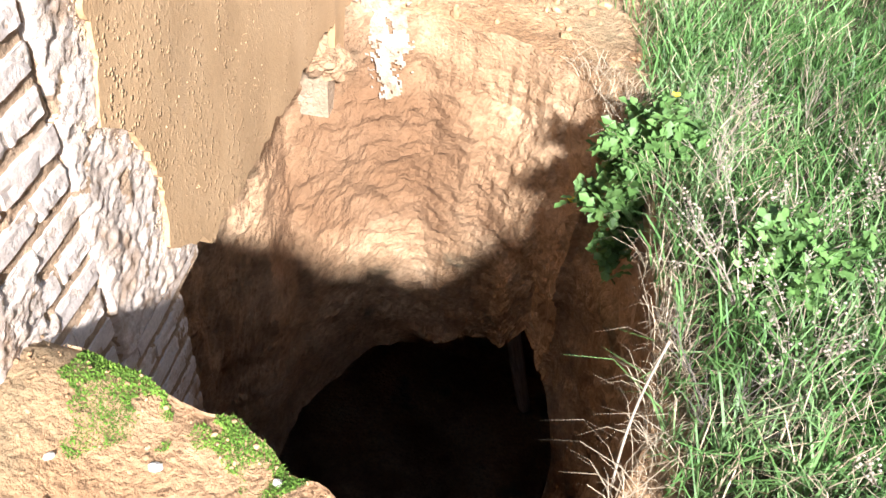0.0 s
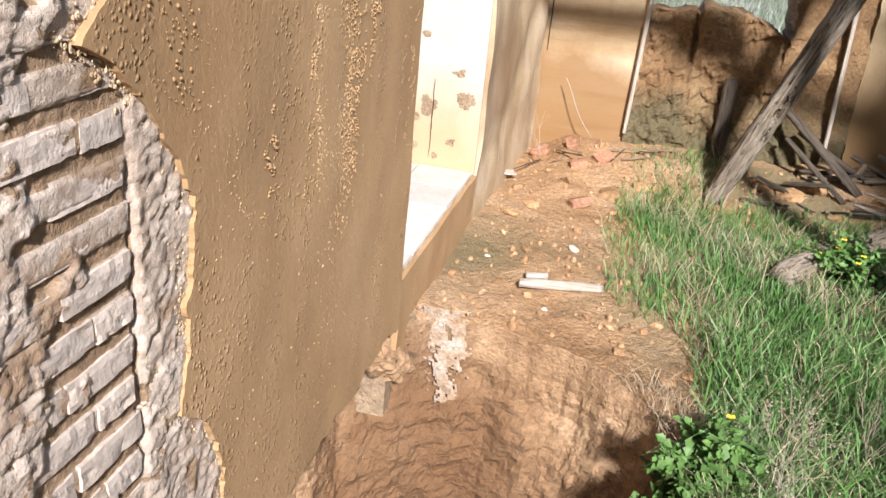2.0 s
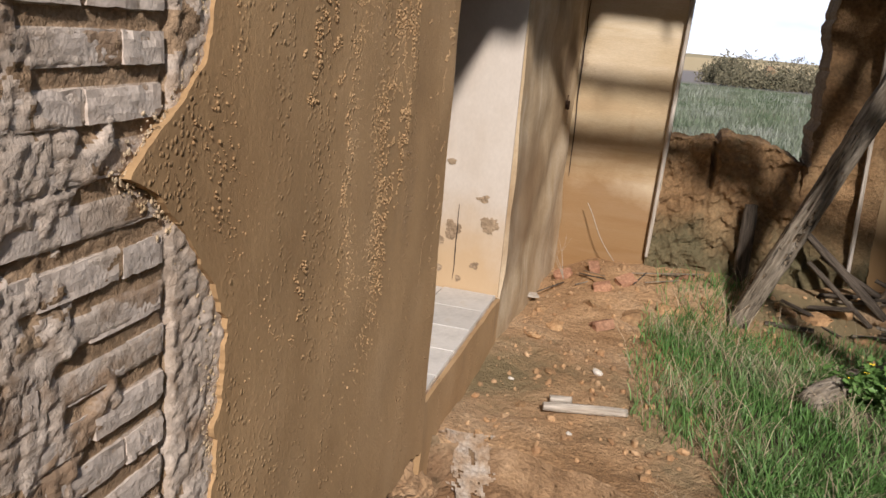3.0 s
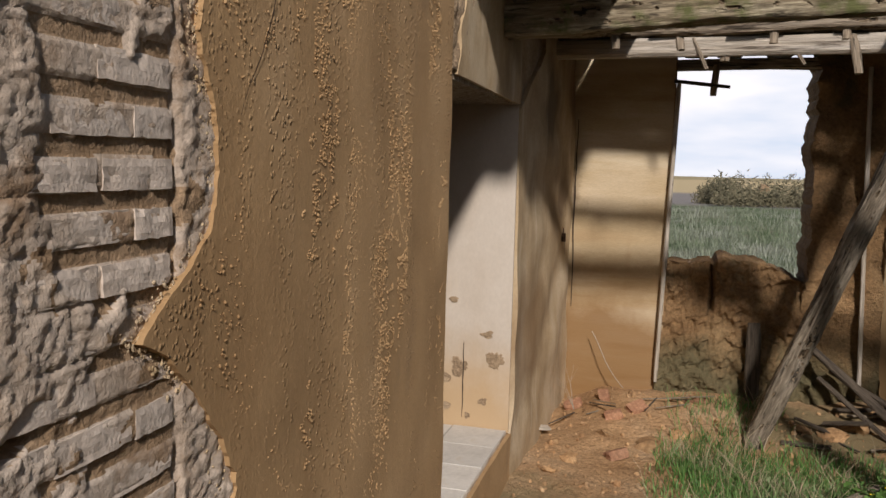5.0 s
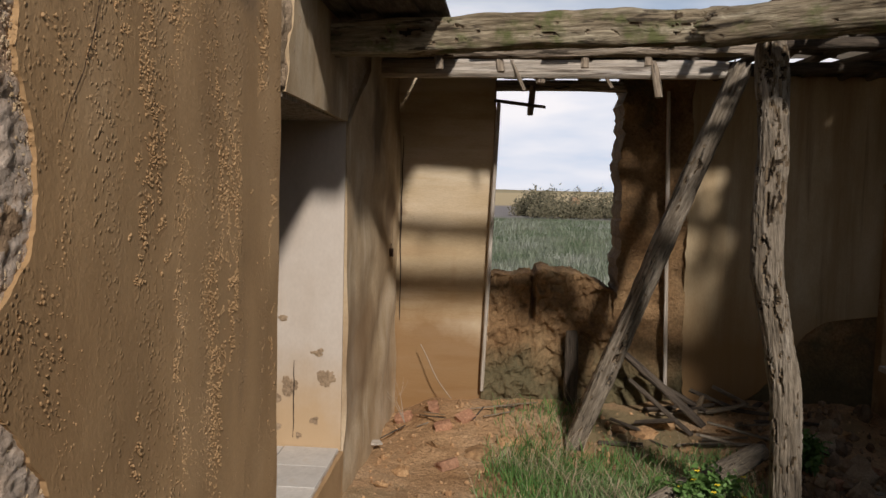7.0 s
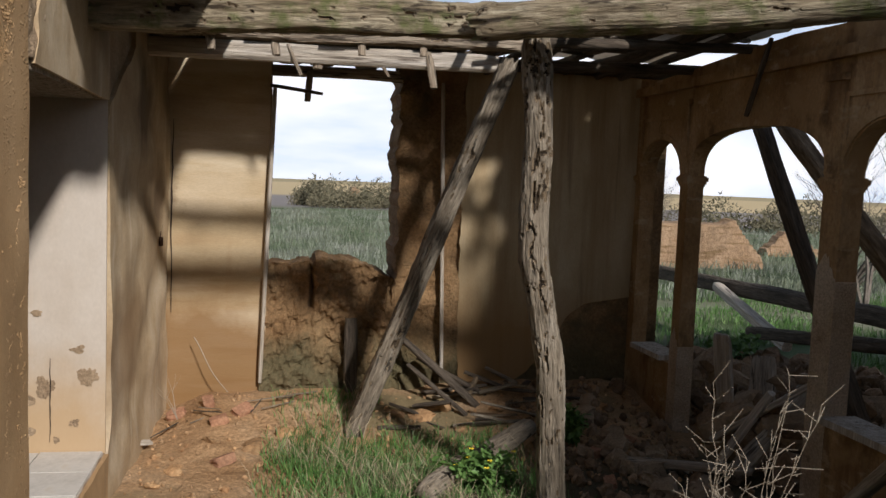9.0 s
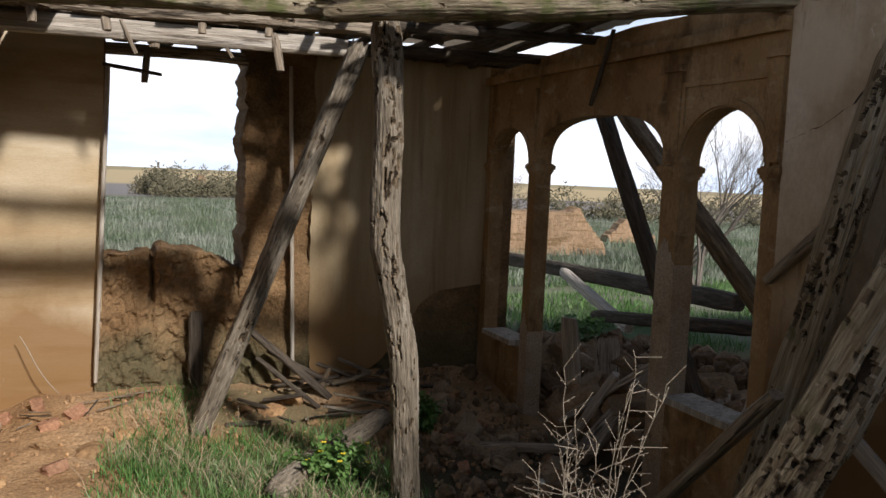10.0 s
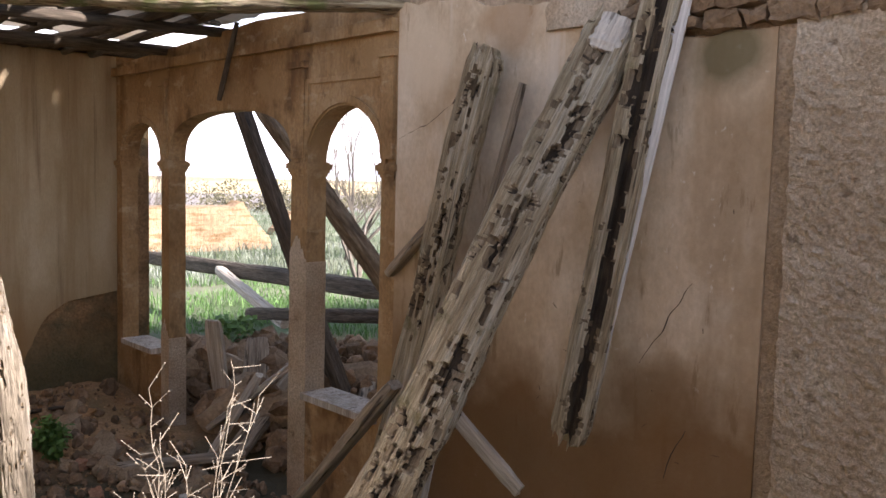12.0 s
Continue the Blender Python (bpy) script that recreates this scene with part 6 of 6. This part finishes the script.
def leafy(name, centre, size, n, leaf, label, seed, flowers=0, drop=0.0):
    """A leafy weed: curved stems with lobed leaves, and flower heads if any."""
    rr = random.Random(seed)
    t = thing(name, label, "plant")
    t.location = centre
    vs, fs, lv, lf, fv, ff = [], [], [], [], [], []
    stems = 26
    for k in range(stems):
        a = rr.uniform(0, 2 * math.pi)
        end = Vector((math.cos(a) * size[0] * rr.uniform(0.2, 1), math.sin(a) * size[1] * rr.uniform(0.2, 1), size[2] * rr.uniform(0.3, 1) - drop * rr.random()))
        p = Vector((0, 0, -0.02))
        for s in range(5):
            u = (s + 1) / 5
            q = Vector((end.x * u, end.y * u, end.z * (1.6 * u - 0.6 * u * u))) + Vector((rr.uniform(-1, 1), rr.uniform(-1, 1), rr.uniform(-1, 1))) * 0.015
            tube(vs, fs, p, q, 0.004, 0.003)
            for _ in range(n // (stems * 5) + 1):
                b = p.lerp(q, rr.random()) + Vector((rr.uniform(-1, 1), rr.uniform(-1, 1), rr.uniform(-1, 1))) * 0.03
                m = Euler((rr.uniform(-0.9, 0.9), rr.uniform(-0.9, 0.9), rr.uniform(0, 6.3))).to_matrix()
                L = leaf * rr.uniform(0.6, 1.3)
                o = len(lv)
                for x, y, z in ((0, 0, 0), (0.35, 0.28, 0.06), (0.45, 0.14, 0.03), (0.75, 0.26, 0.04), (1.0, 0, -0.08), (0.75, -0.26, 0.04), (0.45, -0.14, 0.03), (0.35, -0.28, 0.06)):
                    lv.append(b + m @ Vector((x * L, y * L, z * L)))
                lf += [(o, o + 1, o + 2), (o, o + 2, o + 6), (o, o + 6, o + 7), (o + 2, o + 3, o + 4), (o + 2, o + 4, o + 6), (o + 6, o + 4, o + 5)]
            p = q
        if k < flowers:
            fv, ff, o = [], [], 0
            c = p + Vector((0, 0, 0.015))
            fv.append(c)
            for s in range(8):
                w = 2 * math.pi * s / 8
                fv.append(c + Vector((math.cos(w) * 0.018, math.sin(w) * 0.018, 0.006 * (s % 2))))
            ff += [(o, o + 1 + s, o + 1 + (s + 1) % 8) for s in range(8)]
            part("flower", mesh_from("flower", fv, ff, M_FLOWER), None, t, "small yellow flower head")
    part("stalk", mesh_from("stalk", vs, fs, M_LEAF), None, t)
    part("foliage", mesh_from("foliage", lv, lf, M_LEAF), None, t)
    return t


leafy("leafy_weed", (0.46, 2.9, -0.44), (0.26, 0.32, 0.36), 3000, 0.065, "bright green leafy weed hanging over the pit edge", 1, flowers=5, drop=0.55)
leafy("leafy_weed", (1.38, 5.25, -0.45), (0.28, 0.26, 0.30), 1100, 0.06, "green weed with yellow flowers in the grass", 2, flowers=10)
leafy("leafy_weed", (0.85, 2.15, -0.36), (0.22, 0.22, 0.30), 600, 0.05, "grey-green weed among dry stalks", 3)
leafy("leafy_weed", (2.35, 6.1, -0.36), (0.16, 0.16, 0.22), 400, 0.06, "small dark green weed in the rubble", 4)
leafy("leafy_weed", (4.6, 7.6, -0.4), (0.4, 0.4, 0.6), 700, 0.09, "dark green weed outside the arches", 5)


def shrub(name, base, height, spread, seed, label, mat, r0=0.008, depth=4, kids=3, buds=0.0, first=6, category="shrub"):
    """A leafless shrub or tree that forks again and again."""
    rr = random.Random(seed)
    t = thing(name, label, category)
    t.location = base
    vs, fs, bv, bf = [], [], [], []

    def grow(p, d, ln, r, k):
        segs = 3
        for s in range(segs):
            d = (d + Vector((rr.uniform(-1, 1), rr.uniform(-1, 1), rr.uniform(-0.3, 0.6))) * 0.16).normalized()
            q = p + d * ln / segs
            tube(vs, fs, p, q, r, r * 0.85)
            r *= 0.85
            if buds and k <= 2 and rr.random() < buds:
                o = len(bv)
                c = q + Vector((rr.uniform(-1, 1), rr.uniform(-1, 1), rr.uniform(-1, 1))) * 0.012
                for e in ((1, 0, 0), (-1, 0, 0), (0, 1, 0), (0, -1, 0), (0, 0, 1), (0, 0, -1)):
                    bv.append(c + Vector(e) * 0.0055)
                bf.extend([(o, o + 2, o + 4), (o + 2, o + 1, o + 4), (o + 1, o + 3, o + 4), (o + 3, o, o + 4), (o + 2, o, o + 5), (o + 1, o + 2, o + 5), (o + 3, o + 1, o + 5), (o, o + 3, o + 5)])
            p = q
            if k > 0 and s > 0 and rr.random() < 0.55:
                e = (d + Vector((rr.uniform(-1, 1), rr.uniform(-1, 1), rr.uniform(-0.3, 0.7))) * 0.8).normalized()
                grow(p, e, ln * rr.uniform(0.4, 0.7), r * 0.6, k - 1)
        if k > 0:
            for _ in range(kids if k > 1 else 2):
                e = (d + Vector((rr.uniform(-1, 1), rr.uniform(-1, 1), rr.uniform(-0.4, 0.7))) * 0.65).normalized()
                grow(p, e, ln * rr.uniform(0.5, 0.8), r * 0.65, k - 1)

    for _ in range(first):
        d = Vector((rr.uniform(-1, 1) * spread, rr.uniform(-1, 1) * spread, 1)).normalized()
        grow(Vector((0, 0, -0.03)), d, height * rr.uniform(0.35, 0.5), r0, depth)
    part("branchwork", mesh_from("branchwork", vs, fs, mat), None, t)
    if bv:
        tagged(part("seed_head", mesh_from("seed_head", bv, bf, mat), None, t), "small grey seed heads", kind="stuff")
    return t


def thorn_shrub(base, seed):
    """Upright leafless stems with short side twigs that end in small buds."""
    rr = random.Random(seed)
    t = thing("dry_shrub", "leafless pale thorny shrub with small buds", "shrub")
    t.location = base
    bv, bf = [], []
    for k in range(13):
        vs, fs = [], []
        top = Vector((rr.uniform(-0.20, 0.22), rr.uniform(-0.20, 0.16), rr.uniform(0.95, 1.55)))
        mid = Vector((top.x * 0.3 + rr.uniform(-0.06, 0.06), top.y * 0.3, top.z * 0.55))
        p, n_ = Vector((rr.uniform(-0.04, 0.04), rr.uniform(-0.04, 0.04), -0.03)), 22
        for s in range(n_):
            u = (s + 1) / n_
            q = mid * (2 * u * (1 - u)) + top * (u * u) + Vector((rr.uniform(-1, 1), rr.uniform(-1, 1), 0)) * 0.009
            r = 0.0017 * (1 - 0.7 * u) + 0.0005
            tube(vs, fs, p, q, r, r * 0.95, 5)
            for _ in range(rr.choice((1, 2, 2)) if u > 0.45 else (1 if u > 0.25 else 0)):
                e = Vector((rr.uniform(-1, 1), rr.uniform(-1, 1), rr.uniform(-0.1, 0.9))).normalized()
                ln = rr.uniform(0.03, 0.15) * (1.2 if u < 0.8 else 0.6)
                m = q + e * ln + Vector((0, 0, 0.01))
                tube(vs, fs, q, m, 0.0014, 0.0009, 4)
                for w in (q + e * ln * 0.5, m):
                    if rr.random() < 0.75:
                        o = len(bv)
                        for g in ((1, 0, 0), (-1, 0, 0), (0, 1, 0), (0, -1, 0), (0, 0, 1), (0, 0, -1)):
                            bv.append(w + Vector(g) * rr.uniform(0.002, 0.004))
                        bf.extend([(o, o + 2, o + 4), (o + 2, o + 1, o + 4), (o + 1, o + 3, o + 4), (o + 3, o, o + 4), (o + 2, o, o + 5), (o + 1, o + 2, o + 5), (o + 3, o + 1, o + 5), (o, o + 3, o + 5)])
            p = q
        part("stem", mesh_from("stem", vs, fs, M_TWIG), None, t)
    tagged(part("seed_head", mesh_from("seed_head", bv, bf, M_TWIG), None, t), "tiny pale buds", kind="stuff")


thorn_shrub((1.48, 2.35, -0.42), 8)
shrub("dry_weed", (0.72, 2.1, -0.34), 0.5, 0.9, 9, "dry branching weed with grey seed heads", M_TWIG, r0=0.004, depth=2, kids=3, buds=0.5, first=7)
shrub("dry_weed", (0.62, 1.62, -0.36), 0.4, 1.2, 10, "tangle of dry brown stalks by the pit", M_BARK, r0=0.003, depth=2, kids=3, first=8)
shrub("dry_weed", (0.72, 2.75, -0.36), 0.35, 1.4, 12, "flattened dry stalks beside the leafy weed", M_TWIG, r0=0.003, depth=2, kids=3, first=8)
shrub("dry_weed", (1.1, 3.2, -0.36), 0.4, 0.8, 13, "thin dry weed standing in the grass", M_TWIG, r0=0.003, depth=2, kids=2, first=6)
for i, (x, y) in enumerate(((0.95, 2.45), (1.2, 2.1), (0.85, 1.85), (1.05, 1.5), (1.35, 2.8), (0.78, 3.15))):
    shrub("dry_weed", (x, y, ground_h(x, y)), 0.42, 1.1, 30 + i, "dry pale branching stalks standing in the grass", M_TWIG, r0=0.003, depth=2, kids=3, buds=0.3, first=7)
shrub("dry_twig", (-0.66, 6.6, -0.3), 0.5, 0.5, 14, "thin dry twig against the wall", M_TWIG, r0=0.004, depth=1, kids=1, first=3)
timber("dry_twig", (0.36, 1.42, -0.5), (0.40, 1.55, 0.02), 0.008, 0.008, M_TWIG, "bare pale twig standing at the pit edge", "twig", seed=71, wear=0.1, bow=0.02, round_=1, rings=12, sides=6)
timber("dry_twig", (-0.31, 7.1, -0.25), (-0.60, 7.16, 0.20), 0.009, 0.009, M_TWIG, "thin dry stalk leaning on the wall", "twig", seed=72, wear=0.1, bow=0.02, round_=1, rings=12, sides=6)

# ---- beyond the walls ----
for base, h, sp, sd, r0, dp in (((10.8, 13.6, -0.6), 3.6, 0.5, 21, 0.045, 5), ((12.6, 16.5, -0.6), 4.2, 0.5, 22, 0.05, 5), ((9.6, 21.5, -0.6), 2.6, 0.8, 23, 0.03, 5), ((14.5, 14.0, -0.6), 4.0, 0.5, 24, 0.05, 5)):
    shrub("bare_tree", base, h, sp, sd, "leafless grey-brown tree beyond the arches", M_BARK, r0=r0, depth=dp, kids=3, first=4, category="tree")


def ruin(name, pts, depth, label):
    """A worn length of adobe wall: pts = [(x, y, height), ...]."""
    bm = bmesh.new()
    cols = []
    for i in range(len(pts) - 1):
        for k in range(8):
            u = k / 8
            a, b = pts[i], pts[i + 1]
            x, y, h = (a[j] + (b[j] - a[j]) * u for j in range(3))
            cols.append((x, y, max(0.05, h + 0.05 * nz(x, y, 0, 1.4))))
    prev = None
    for x, y, h in cols:
        z = ground_h(x, y) - 0.1
        h = max(0.2, round((h + 0.05 * nz(x, 3, 0, 2.4)) / 0.13) * 0.13) + 0.03 * nz(x, 9, 0, 9)
        ring = [bm.verts.new((x + 0.06 * nz(x, y, k, 3), y + d + 0.06 * nz(x, y, k + 5, 3), z + (h + 0.1) * f)) for k, (d, f) in enumerate(((0, 0), (0.04, 0.5), (0.1, 0.97), (depth - 0.1, 1.0), (depth, 0.5), (depth, 0)))]
        if prev:
            for p in range(5):
                bm.faces.new((prev[p], prev[p + 1], ring[p + 1], ring[p]))
        else:
            bm.faces.new(ring)
        prev = ring
    bm.faces.new(prev[::-1])
    tagged(part(name, bm, M_RUIN, None), label, "ruin")


ruin("ruined_wall", [(8.6, 20, 1.15), (10.0, 20, 1.15), (10.8, 20, 1.2), (11.9, 20, 1.25), (12.3, 20, 0.75), (12.8, 20, 0.2)], 0.6, "sunlit crumbling adobe wall standing in the field")
ruin("ruined_wall", [(15.4, 24, 0.25), (16.1, 24, 0.8), (16.7, 24, 0.5), (17.3, 24, 0.2)], 0.6, "low heap of sunlit adobe in the field")
ruin("ruined_wall", [(4.9, 55, 0.5), (5.2, 55, 1.3), (5.6, 55, 1.2), (5.9, 55, 0.4)], 1.2, "small adobe ruin far off in the field")
scr = random.Random(31)
vs, fs = [], []
for _ in range(70):
    if scr.random() < 0.6:
        y = scr.uniform(50, 66)
        x = y * scr.uniform(0.03, 0.2)
    else:
        y = scr.uniform(34, 60)
        x = y * scr.uniform(0.45, 0.9)
    w_, h_ = scr.uniform(0.6, 1.6), scr.uniform(0.6, 2.2)
    z0 = ground_h(x, y)
    for _ in range(420):
        a, r, u = scr.uniform(0, 6.3), scr.random() ** 0.6, scr.random()
        p = Vector((x + math.cos(a) * r * w_, y + math.sin(a) * r * w_, z0 + u * h_ * (1.1 - 0.5 * r)))
        d = Vector((scr.uniform(-1, 1), scr.uniform(-1, 1), scr.uniform(-0.3, 1.2))) * 0.17
        s = d.cross(Vector((scr.uniform(-1, 1), scr.uniform(-1, 1), scr.uniform(-1, 1)))).normalized() * 0.05
        o = len(vs)
        vs += [p - s, p + s, p + d]
        fs.append((o, o + 1, o + 2))
tagged(new("far_scrub", mesh_from("far_scrub", vs, fs, M_BUSHFAR)), "dark scrub bushes dotted over the far field", "bush", kind="stuff")

# ---- cellar remains deep in the pit ----
bm = bmesh.new()
for bx in range(5):
    x0 = -1.25 + bx * 0.32
    box(bm, x0, x0 + 0.3, 4.6 + 0.03 * (bx % 2), 5.0, -3.35 + 0.03 * bx, -2.62 + 0.05 * nz(bx, 0, 0, 3))
tagged(part("cellar_masonry", bm, M_ADOBE, None), "pale stone course inside the dark cellar", "masonry", kind="structure")
timber("cellar_prop", (0.32, 4.3, -3.9), (0.06, 4.1, -2.55), 0.09, 0.09, M_WOOD_PALE, "pale timber prop standing in the dark cellar", "prop", seed=81, round_=0.7, rings=16)

# ---- doorway tiles and bared bricks ----
def tile_mesh():
    bm = bmesh.new()
    box(bm, -0.176, 0.176, -0.176, 0.176, 0.0, 0.014)
    bmesh.ops.bevel(bm, geom=[e for e in bm.edges if all(v.co.z > 0.01 for v in e.verts)], offset=0.003, segments=1, affect='EDGES')
    me = bpy.data.meshes.new("floor_tile")
    bm.to_mesh(me)
    bm.free()
    me.materials.append(M_TILE)
    return me


tm = tile_mesh()
rb = random.Random(17)
for i in range(5):
    for j in range(6):
        x, y = -1.135 - 0.36 * i, 5.08 - 0.36 * j
        if y < 3.6:
            continue
        ob = new("floor_tile", tm)
        ob.parent = w_floor
        ob.matrix_world = Matrix.Translation((x, y, -0.138 + 0.002 * rb.random())) @ Euler((rb.uniform(-0.01, 0.01), rb.uniform(-0.01, 0.01), rb.uniform(-0.01, 0.01))).to_matrix().to_4x4()


def brick_mesh(seed, ln, ht):
    """One worn adobe brick: a bevelled block with a pitted face."""
    bm = bmesh.new()
    nx, nz_ = 9, 4
    grid = [[None] * (nz_ + 1) for _ in range(nx + 1)]
    for i in range(nx + 1):
        for j in range(nz_ + 1):
            y, z = -ln * i / nx, ht * j / nz_
            y += 0.004 * nz(i * 0.9 + seed, j * 0.9, 1)
            z += 0.004 * nz(i * 0.6 + seed, j * 0.7, 2)
            worn = 0.005 * sm(0.2, 0.6, nz(i * 0.45 + seed, j * 0.5, 9)) + (0.003 if j == nz_ else 0.001 * (i in (0, nx)))
            grid[i][j] = bm.verts.new((0.0025 * nz(i * 0.5 + seed, j * 0.6, 3) - worn, y, z))
    for i in range(nx):
        for j in range(nz_):
            bm.faces.new((grid[i][j], grid[i][j + 1], grid[i + 1][j + 1], grid[i + 1][j]))
    rim = [grid[i][0] for i in range(nx + 1)] + [grid[nx][j] for j in range(1, nz_ + 1)] + [grid[i][nz_] for i in range(nx - 1, -1, -1)] + [grid[0][j] for j in range(nz_ - 1, 0, -1)]
    back = [bm.verts.new((-0.09, v.co.y, v.co.z)) for v in rim]
    for k in range(len(rim)):
        m = (k + 1) % len(rim)
        bm.faces.new((rim[k], rim[m], back[m], back[k]))
    bmesh.ops.recalc_face_normals(bm, faces=bm.faces)
    me = bpy.data.meshes.new("brick")
    bm.to_mesh(me)
    bm.free()
    me.materials.append(M_BRICK)
    return me


long_bricks = [brick_mesh(i * 3.7, 0.21, 0.058) for i in range(6)]
half_bricks = [brick_mesh(40 + i * 3.7, 0.12, 0.057) for i in range(4)]
for k in range(40):
    z = -1.12 + 0.095 * k
    y = (1.435 if z > -0.3 else 1.72) + rb.uniform(-0.012, 0.012)
    first = True
    while y > 0.25:
        use_half = first and k % 2
        me = rb.choice(half_bricks if use_half else long_bricks)
        if rb.random() < 0.93:
            ob = new("brick", me)
            ob.parent = w_west
            ob.matrix_world = Matrix.Translation((-0.9455 + rb.uniform(-0.003, 0.003), y, z + rb.uniform(-0.003, 0.003))) @ Euler((rb.uniform(-0.012, 0.012), rb.uniform(-0.03, 0.03), rb.uniform(-0.015, 0.015))).to_matrix().to_4x4()
        y -= (0.12 if use_half else 0.21) + rb.uniform(0.008, 0.02)
        first = False

# white lime spilt down the edge of the pit below the doorway
bm = bmesh.new()
nu, nv = 34, 60
g = []
for i in range(nv + 1):
    row = []
    for j in range(nu + 1):
        u, w = j / nu - 0.5, i / nv
        x = -0.80 + 0.10 * w + 0.34 * u
        y = 3.86 - 0.10 * w - 0.02 * w * w + 0.012 * nz(x, w, 3, 9)
        z = ground_h(-0.8, 3.9) + 0.05 - 0.46 * w + 0.012 * nz(x, w, 6, 14)
        row.append(bm.verts.new((x, y - 0.10 * (0.25 - u * u) * 2, z)))
    g.append(row)
for i in range(nv):
    for j in range(nu):
        u, w = j / nu - 0.5, i / nv
        if 0.25 + 0.55 * math.sin(math.pi * (0.25 + 0.7 * w)) - 2.2 * abs(u) + 0.7 * nz(u * 3, w * 2, 1, 2.5) + 0.5 * nz(u * 3, w * 4, 4, 6) > 0.22:
            bm.faces.new((g[i][j], g[i][j + 1], g[i + 1][j + 1], g[i + 1][j]))
bmesh.ops.delete(bm, geom=[v for v in bm.verts if not v.link_faces], context='VERTS')
tagged(part("lime_spill", bm, M_LIME, None), "white lime spilt down the earth edge of the pit", "lime")
